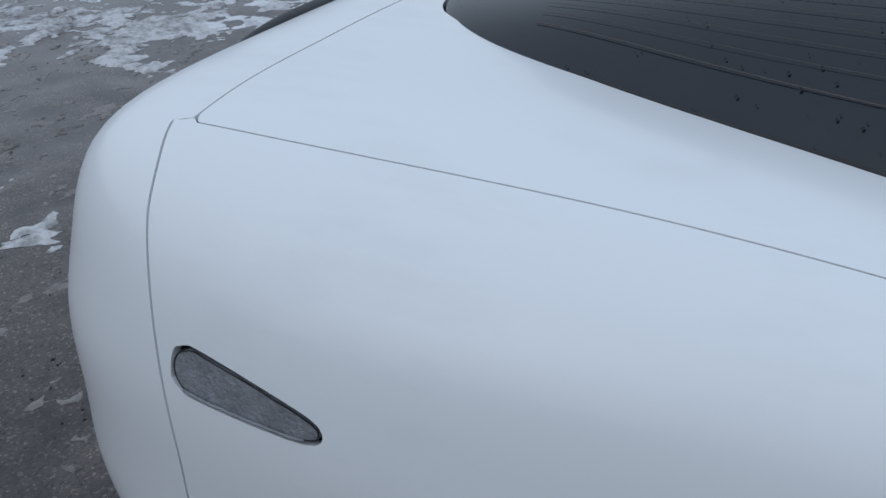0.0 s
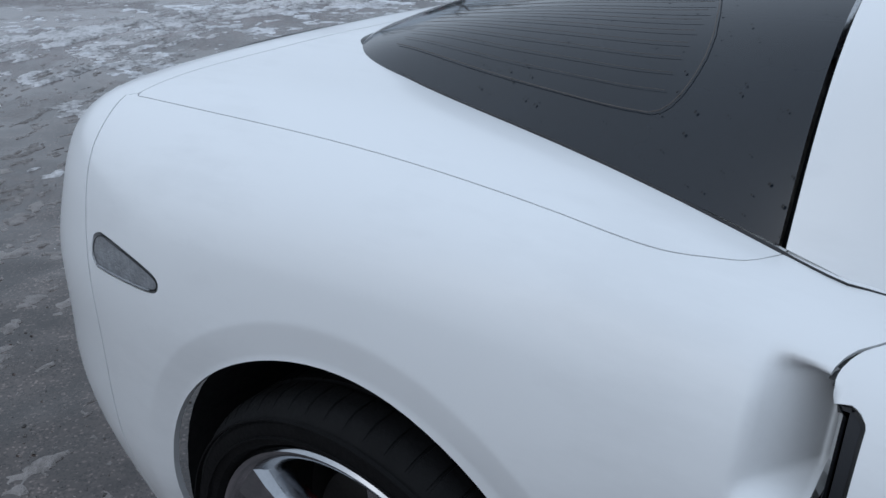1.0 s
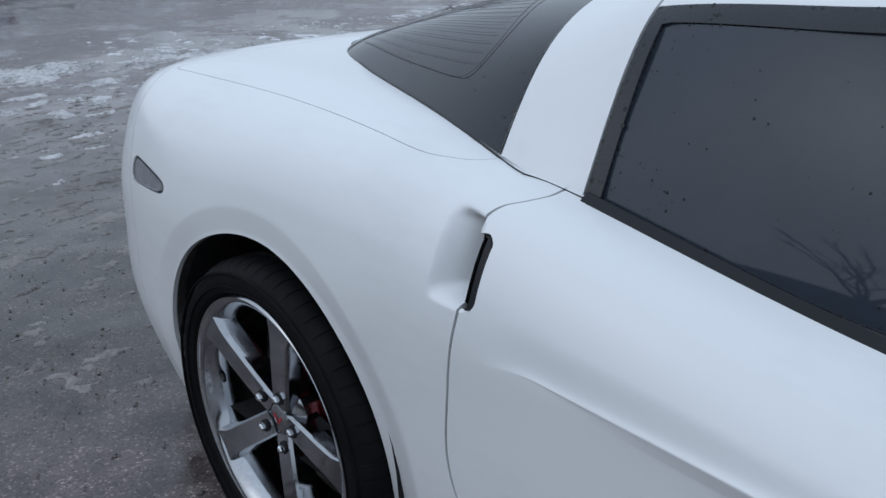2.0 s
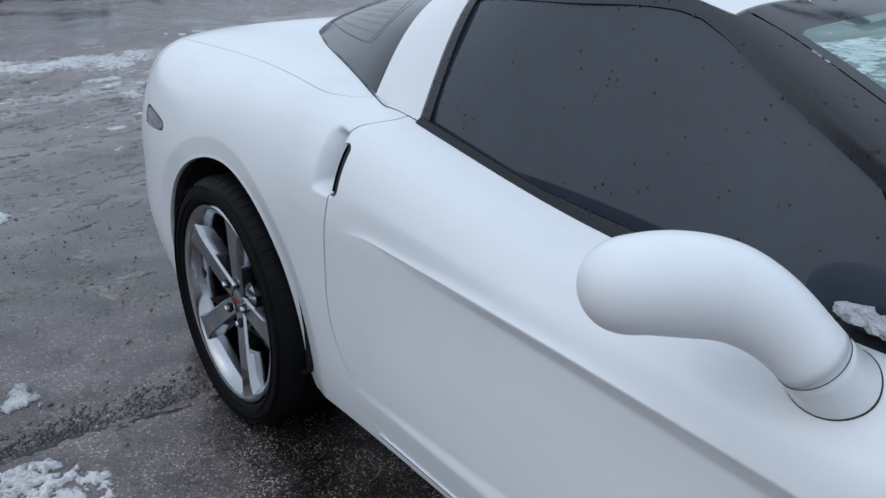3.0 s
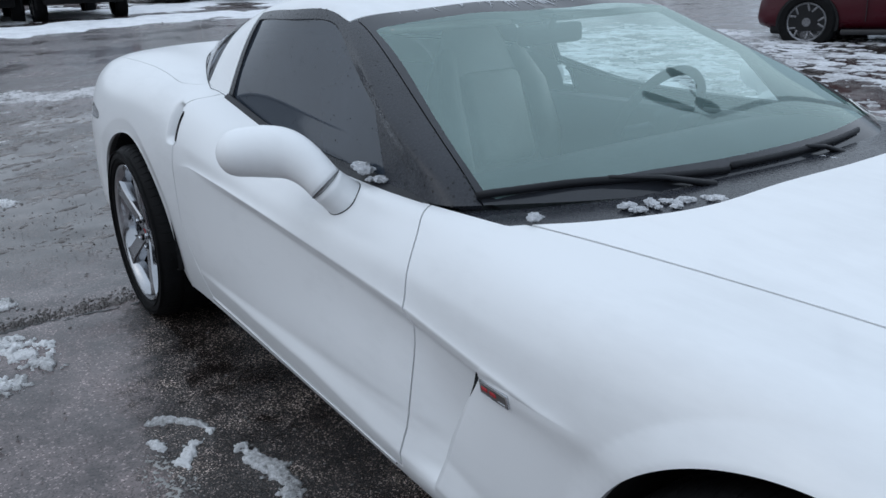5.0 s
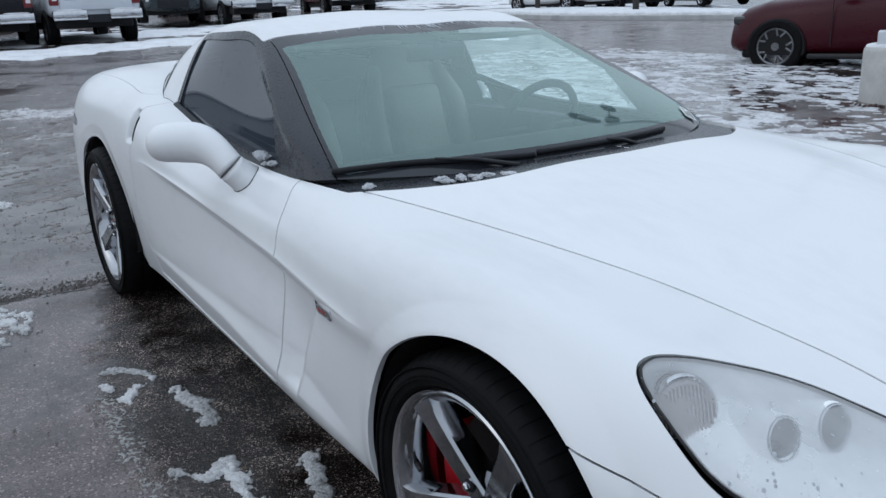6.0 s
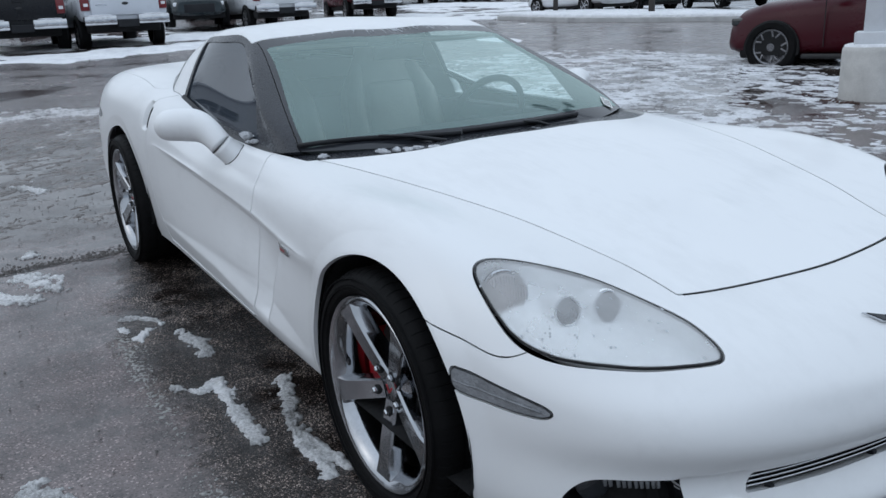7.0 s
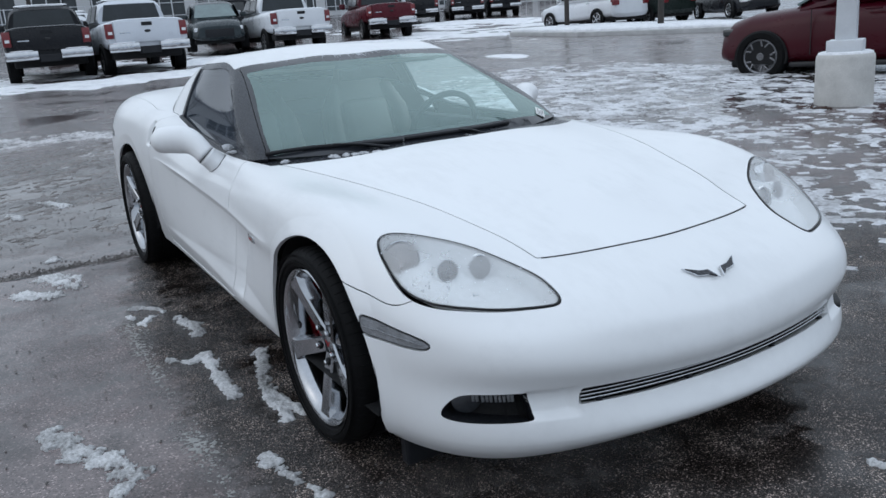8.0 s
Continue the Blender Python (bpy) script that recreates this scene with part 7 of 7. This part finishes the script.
suv(-30.2, 9.0, 168, "black", "black off-roader with a white-rimmed spare wheel", 4.3, 1.85, 0.92, jeep=True)
suv(-28.0, 2.4, 170, "white", "white wagon with a snow-covered roof", 4.8, 1.75, 0.95, snow_on=True)
suv(-31.5, 11.6, 165, "slate", "dark sedan behind the pickups", 4.6, 1.45, 0.90, low=True, name="sedan")
suv(-19.9, 21.7, 178, "white", "white three-row wagon with alloy wheels beside the island", 5.0, 1.78, 1.0, rim_mat=CHROME)
suv(-19.2, 23.6, 172, "green", "dark green wagon seen from behind", 4.6, 1.70, 0.92)
suv(-20.3, 26.4, -24, "black", "black older sedan with snow on its bonnet", 4.7, 1.42, 0.90, low=True, name="sedan", rim_mat=CHROME, snow_on=True)
for k, (vx, vy) in enumerate(((-38, 22.5), (-38.5, 26.0), (-39.5, 29.5), (-35.5, 18.6))):
    pickup(vx, vy, 150 + 4 * (k % 3), "black" if k < 3 else "white", "black pickup parked in the far row" if k < 3 else "white pickup parked in the far row", snow_on=False)


# ---- the red sedan nearby ----
def red_sedan():
    v = vehicle_base("sedan", 0.63, 10.24, 196, "deep red four-door sedan with dark twin-spoke wheels", "car")
    p = PAINTS["red"]
    L, W, H = 5.05, 0.95, 1.48
    bm = bmesh.new()
    hull(bm, [(0.03, 0.70, 0.62, 0.50, 0.98), (0.12, 0.86, 0.80, 0.34, 1.06), (0.5, 0.94, 0.87, 0.26, 1.10), (1.6, 0.95, 0.89, 0.20, 1.06), (3.2, 0.95, 0.89, 0.20, 1.03), (3.7, 0.95, 0.87, 0.20, 1.00), (4.3, 0.94, 0.82, 0.22, 0.95), (4.62, 0.88, 0.74, 0.24, 0.86), (4.76, 0.78, 0.66, 0.28, 0.74), (4.80, 0.70, 0.60, 0.34, 0.62)], 32, 4.6)
    part("body", bm, p, v, "", True, 35)
    bm = bmesh.new()
    hull(bm, [(0.62, 0.74, 0.52, 0.98, 1.10), (1.2, 0.86, 0.60, 0.96, 1.40), (1.9, 0.88, 0.66, 0.96, 1.48), (2.6, 0.88, 0.66, 0.95, 1.465), (3.0, 0.88, 0.62, 0.94, 1.38), (3.72, 0.82, 0.56, 0.90, 1.02)], 32, 4.2)
    part("cabin", bm, p, v, "", True, 35)
    bm = bmesh.new()
    quad_panel(bm, [(3.70, -0.72, 1.03), (3.70, 0.72, 1.03), (3.02, 0.60, 1.39), (3.02, -0.60, 1.39)], 0.03)
    part("windscreen", bm, PALE_GLASS, v)
    bm = bmesh.new()
    quad_panel(bm, [(0.72, 0.66, 1.10), (0.72, -0.66, 1.10), (1.22, -0.56, 1.40), (1.22, 0.56, 1.40)], 0.03)
    part("rear_window", bm, CAR_GLASS, v)
    for s in (-1, 1):
        for x0, x1, x2, x3 in ((1.25, 2.10, 2.10, 1.45), (2.18, 3.30, 2.92, 2.18)):
            bm = bmesh.new()
            quad_panel(bm, [(x0, s * 0.865, 1.07), (x1, s * 0.865, 1.06), (x2, s * 0.745, 1.38), (x3, s * 0.745, 1.38)], 0.02 * -s)
            part("side_window", bm, PALE_GLASS, v)
        for wx in (1.02, 4.10):
            arch_ring(v, wx, s * 0.953, 0.333, s, DARK)
            road_wheel(v, wx, s * 0.972, 0.355, 0.24, DARK_ALLOY, s, 5, True)
        bm = bmesh.new()
        y0, y1 = sorted((s * 0.90, s * 1.12))
        box(bm, (3.22, y0, 1.04), (3.38, y1, 1.18), 0.045, segments=3)
        part("mirror", bm, p, v, "", True, 50)
        for hx in (1.55, 2.55):
            bm = bmesh.new()
            y0, y1 = sorted((s * 0.94, s * 0.975))
            box(bm, (hx, y0, 0.90), (hx + 0.20, y1, 0.93), 0.01)
            part("door_handle", bm, p, v, "", True, 40)
        for dx in (1.30, 2.22, 3.42):
            bm = bmesh.new()
            y0, y1 = sorted((s * 0.935, s * 0.9505))
            box(bm, (dx, y0, 0.36), (dx + 0.008, y1, 0.96), 0.0)
            part("door_gap", bm, SEAL, v)
        bm = bmesh.new()
        box(bm, (4.48, s * 0.70 - 0.10, 0.64), (4.745, s * 0.70 + 0.07, 0.75), 0.03)
        part("headlamp", bm, CAR_GLASS, v, "", True, 40)
        bm = bmesh.new()
        y0, y1 = sorted((s * 0.86, s * 0.952))
        box(bm, (1.4, y0, 0.20), (3.7, y1, 0.27), 0.02)
        part("sill", bm, SEAL, v, "", True, 40)
    bm = bmesh.new()
    box(bm, (4.77, -0.42, 0.46), (4.82, 0.42, 0.70), 0.02)
    part("grille", bm, BLACK, v)
    bm = bmesh.new()
    box(bm, (0.3, -0.8, 0.20), (4.6, 0.8, 0.34), 0.04)
    part("underbody", bm, DARK, v)


red_sedan()

# ---- lamp post, island, trees and the far side of the lot ----
CONCRETE = plain("painted_concrete", (0.52, 0.51, 0.49), 0.75, vary=0.18, scale=5, bump=0.3, bump_scale=40)
POLE = plain("pale_grey_pole", (0.62, 0.64, 0.67), 0.45, vary=0.08, scale=4)
KERB = plain("kerb_concrete", (0.40, 0.40, 0.40), 0.8, vary=0.25, scale=4, bump=0.3)
BARK = plain("dark_bark", (0.045, 0.04, 0.036), 0.85, vary=0.3, scale=20, bump=0.5, bump_scale=40)
post = thing("lamp_post", pose(-0.385, 6.155, float(ground_height(-0.385, 6.155)) - 0.02, 0, 0, 28), "pale square lamp post on a thick painted concrete footing", "lamp post")
bm = bmesh.new()
lathe(bm, [(0.0, 0.0), (0.278, -0.02), (0.276, 0.10), (0.274, 0.47), (0.268, 0.505), (0.248, 0.528), (0.0, 0.530)], 40, "z")
bmesh.ops.remove_doubles(bm, verts=bm.verts, dist=1e-5)
part("footing", bm, CONCRETE, post, "chipped off-white concrete footing", True, 50)
bm = bmesh.new()
box(bm, (-0.165, -0.165, 0.525), (0.165, 0.165, 0.655), 0.012)
part("base_cover", bm, POLE, post, "", True, 40)
bm = bmesh.new()
made = box(bm, (-0.095, -0.095, 0.645), (0.095, 0.095, 5.65), 0.012)
for q in made:
    if q.co.z > 5:
        q.co.x *= 0.72
        q.co.y *= 0.72
part("pole", bm, POLE, post, "", True, 40)
unturn = Matrix.Rotation(radians(-28), 4, "Z")
for ox, oy in ((-1.9, 1.3), (-0.62, -0.55), (-0.55, 0.42)):
    tip = unturn @ Vector((ox, oy, 5.52))
    heading = math.atan2(tip.y, tip.x)
    bm = bmesh.new()
    tube(bm, [(0, 0, 5.56), (tip.x * 0.6, tip.y * 0.6, 5.56), tuple(tip)], 0.03, 8)
    part("arm", bm, POLE, post, "", True, 60)
    bm = bmesh.new()
    hull(bm, [(-0.42, 0.15, 0.12, 5.40, 5.56), (-0.2, 0.24, 0.18, 5.38, 5.62), (0.2, 0.24, 0.18, 5.38, 5.62), (0.42, 0.16, 0.12, 5.40, 5.56)], 16, 4)
    bmesh.ops.transform(bm, matrix=Matrix.Translation((tip.x, tip.y, 0)) @ Matrix.Rotation(heading, 4, "Z"), verts=bm.verts)
    part("lamp_head", bm, BLACK, post, "dark lamp head", True, 50)
bm = bmesh.new()
lathe(bm, [(0.16, 0.529), (0.22, 0.545), (0.252, 0.535), (0.258, 0.518)], 28, "z")
part("snow_rim", bm, SNOW, post, "thin snow on the footing", True, 60)
bm = bmesh.new()
for k in range(14):
    a = 3.3 + 0.09 * k
    tube(bm, [(0.36 * math.cos(a) + 0.03 * math.sin(7 * k), 0.36 * math.sin(a), 0.012 + 0.006 * (k % 3)), (0.46 * math.cos(a + 0.12), 0.46 * math.sin(a + 0.12), 0.02)], 0.012, 6)
debris = part("leaf_litter", bm, plain("rust_brown_litter", (0.06, 0.028, 0.02), 0.8, vary=0.5, scale=30), None, "", True)
debris.matrix_basis = post.matrix_basis
tagged(debris, "rusty brown litter at the foot of the lamp post", "litter", kind="stuff")
cap = thing("marker_cap", pose(0.16, 6.35, float(ground_height(0.16, 6.35))), "small yellow plastic marker cap in the snow", "marker")
bm = bmesh.new()
lathe(bm, [(0.0, 0.115), (0.03, 0.112), (0.042, 0.09), (0.045, 0.0)], 18, "z")
bmesh.ops.remove_doubles(bm, verts=bm.verts, dist=1e-5)
part("cap", bm, plain("yellow_plastic", (0.55, 0.42, 0.02), 0.45), cap, "", True, 50)

# planted island with a kerb
ISLE = round_outline([(-20.0, 15.9), (-18.2, 15.55), (-15.4, 16.0), (-12.6, 17.6), (-11.2, 18.8), (-12.2, 20.2), (-15.5, 20.6), (-18.8, 19.3), (-20.2, 17.4)], 8)
centre = ISLE.mean(0)
z0 = float(ground_height(*centre))
island = thing("planted_island", pose(centre[0], centre[1], 0), "kerbed traffic island buried in white snow", "traffic island")
for nm, scale_, lo, hi, mat, bev in (("kerb", 1.0, -0.2, 0.13, KERB, 0.03), ("snow_cover", 0.985, 0.10, 0.22, SNOW, 0.05)):
    bm = bmesh.new()
    verts = [[bm.verts.new((*( (q - centre) * s), float(ground_height(*q)) + h)) for q in ISLE] for s, h in ((scale_, lo), (scale_, hi - bev), (scale_ - bev / 4, hi))]
    for a, b in zip(verts, verts[1:]):
        for k in range(len(a)):
            bm.faces.new((a[k], a[(k + 1) % len(a)], b[(k + 1) % len(a)], b[k]))
    bm.faces.new(verts[-1])
    part(nm, bm, mat, island, "", True, 60)


def bare_tree(x, y, height, trunk, seed, label):
    """A leafless tree: a tapered trunk that forks into ever thinner limbs."""
    rs_ = random.Random(seed)
    t = thing("bare_tree", pose(x, y, float(ground_height(x, y))), label, "tree", "bare trees")
    bm = bmesh.new()
    top = height * 0.42
    tube(bm, [(0, 0, -0.1), (0.02, 0.01, top * 0.5), (0.0, 0.03, top)], [trunk, trunk * 0.85, trunk * 0.7], 8)
    part("trunk", bm, BARK, t, "", True, 60)
    bm = bmesh.new()

    def grow(p, d, length, r, depth):
        q = p + d * length * 0.5 + Vector((rs_.uniform(-1, 1), rs_.uniform(-1, 1), rs_.uniform(0, 1))) * length * 0.06
        e = q + (d + Vector((rs_.uniform(-.25, .25), rs_.uniform(-.25, .25), 0.15))).normalized() * length * 0.5
        tube(bm, [p, q, e], [r, r * 0.8, r * 0.55], 5, caps=False)
        if depth:
            for _ in range(3 if depth > 1 else 2):
                nd = (d + Vector((rs_.uniform(-.8, .8), rs_.uniform(-.8, .8), rs_.uniform(-.1, .5)))).normalized()
                grow(q.lerp(e, rs_.uniform(0.2, 1.0)), nd, length * rs_.uniform(.55, .75), r * 0.5, depth - 1)

    for k in range(5):
        a = k * 1.26 + rs_.random()
        grow(Vector((0, 0.02, top * rs_.uniform(0.8, 1.0))), Vector((math.cos(a) * 0.6, math.sin(a) * 0.6, 1)).normalized(), height * 0.28, trunk * 0.5, 3)
    part("crown", bm, BARK, t, "leafless branches", True, 60)
    return t


bare_tree(-15.3, 18.6, 5.5, 0.11, 3, "slim leafless tree on the snowy island")
bare_tree(-19.6, 18.2, 5.5, 0.10, 4, "slim leafless tree on the snowy island")
for k, (tx, ty) in enumerate(((-62, -14), (-66, -4), (-60, 4), (-68, 12), (-64, 20))):
    bare_tree(tx, ty, 8.5 + (k % 3), 0.17, 20 + k, "tall leafless tree behind the lot")
# trees and a lamp post behind the camera, which the dark windows mirror
bare_tree(1.2, -16.0, 5.4, 0.12, 31, "leafless tree at the edge of the lot")
bare_tree(-4.5, -19.0, 6.0, 0.13, 32, "leafless tree at the edge of the lot")

yard_lamp = thing("lamp_post", pose(-50.6, -30.5, float(ground_height(-50.6, -30.5)), 0, 0, 30), "slim dark lamp post with two heads across the lot", "lamp post")
bm = bmesh.new()
tube(bm, [(0, 0, -0.2), (0, 0, 6.4)], [0.16, 0.12], 10)
part("pole", bm, BARK, yard_lamp, "", True, 60)
for sd in (-1, 1):
    bm = bmesh.new()
    tube(bm, [(0, 0, 6.3), (0, sd * 0.5, 6.5)], 0.06, 8)
    part("arm", bm, BARK, yard_lamp, "", True, 60)
    bm = bmesh.new()
    hull(bm, [(-0.2, 0.26, 0.22, 6.42, 6.56), (0.0, 0.36, 0.30, 6.38, 6.64), (0.2, 0.26, 0.22, 6.42, 6.56)], 16, 3)
    bmesh.ops.translate(bm, vec=(0, sd * 0.85, 0), verts=bm.verts)
    part("lamp_head", bm, BLACK, yard_lamp, "", True, 50)

# unseen brick hall added behind the camera, a dark band for glass and chrome to mirror
BRICKWORK = plain("dark_brick_wall", (0.10, 0.075, 0.065), 0.85, vary=0.25, scale=3, bump=0.2)
hall = thing("reflection_hall", pose(2, -44, -0.2), "unseen long dark brick hall added for glass and chrome to mirror", "building")
bm = bmesh.new()
box(bm, (-60, -10, 0), (60, 0, 5.2), 0.05)
part("wall", bm, BRICKWORK, hall)
bm = bmesh.new()
box(bm, (-60.4, -10.4, 5.2), (60.4, 0.4, 5.5), 0.05)
part("roof_edge", bm, SNOW, hall)
for k in range(14):
    bm = bmesh.new()
    box(bm, (-56 + 8.2 * k, -0.05, 1.0), (-52 + 8.2 * k, 0.05, 3.6), 0.02)
    part("window", bm, CAR_GLASS, hall)

# low pale building behind the rows
WALL = plain("pale_metal_wall", (0.60, 0.61, 0.62), 0.6, vary=0.06, scale=1.0)
building = thing("showroom", pose(-78, 22, float(ground_height(-78, 22)), 0, 0, 12), "long low pale showroom with dark windows behind the lot", "building")
bm = bmesh.new()
box(bm, (-8, -55, -2), (0, 60, 6.5), 0.05)
part("wall", bm, WALL, building)
bm = bmesh.new()
box(bm, (-8.4, -55.5, 6.5), (0.5, 60.5, 7.0), 0.08)
part("roof_edge", bm, SNOW, building, "snow-covered roof edge")
for k in range(22):
    y0 = -52 + 5 * k
    bm = bmesh.new()
    box(bm, (-0.05, y0, 0.6), (0.04, y0 + 3.8, 3.4), 0.03)
    w = part("window", bm, CAR_GLASS, building)
    for j in range(3):
        bm = bmesh.new()
        box(bm, (0.03, y0 + 1.2 * j + 0.05, 0.5), (0.10, y0 + 1.2 * j + 0.15, 3.5), 0.0)
        part("mullion", bm, POLE, w)
fence = thing("fence", pose(-55, 8, float(ground_height(-55, 8)), 0, 0, 6), "grey wire fence behind the parked rows", "fence")
for k in range(28):
    bm = bmesh.new()
    tube(bm, [(0, -30 + 2.4 * k, -0.5), (0, -30 + 2.4 * k, 2.0)], 0.04, 6)
    part("post", bm, POLE, fence)
for z in (0.3, 1.1, 1.95):
    bm = bmesh.new()
    tube(bm, [(0, -30, z), (0, 34.8, z)], 0.025, 6)
    part("rail", bm, POLE, fence)

# ---- snow and water on the car ----
rs = np.random.RandomState(21)


def snow_lumps(name, label, spots, spread, size):
    """Small heaps of wet snow, each a crumbly lump with a ragged skin."""
    bm = bmesh.new()
    for cx, cy, cz in spots:
        for k in range(5):
            r = size * rs.uniform(0.5, 1.15)
            m = Matrix.Translation((cx + rs.normal() * spread, cy + rs.normal() * spread * 0.6, cz + r * 0.25)) @ Matrix.Rotation(rs.uniform(0, 3), 4, "Z") @ Matrix.Diagonal((1.5, 1.0, 0.62, 1))
            made = bmesh.ops.create_icosphere(bm, subdivisions=3, radius=r, matrix=m)["verts"]
            centre = m.translation
            for q in made:
                g = q.co * (2.2 / r)
                rough = float(fbm(np.array(g.x + g.z), np.array(g.y - 0.7 * g.z), 1.0, 3, 5.0)) - 0.5
                q.co += (q.co - centre) * 1.5 * rough + Vector((rs.normal(), rs.normal(), rs.normal())) * r * 0.045
    ob = part(name, bm, SLUSH_WET, None, "", True, 30)
    return tagged(ob, label, "snow", kind="stuff")


snow_lumps("sill_snow", "lumps of snow on the window sill by the mirror", [(1.488, -0.708, 0.784), (1.508, -0.710, 0.780), (1.556, -0.714, 0.768)], 0.010, 0.0125)
snow_lumps("cowl_snow", "bits of snow left on the cowl", [(2.002, -0.645, 0.762), (2.085, -0.486, 0.765), (2.095, -0.45, 0.766), (2.108, -0.42, 0.767), (2.122, -0.385, 0.768), (2.138, -0.35, 0.769), (2.119, 0.062, 0.770)], 0.012, 0.0085)
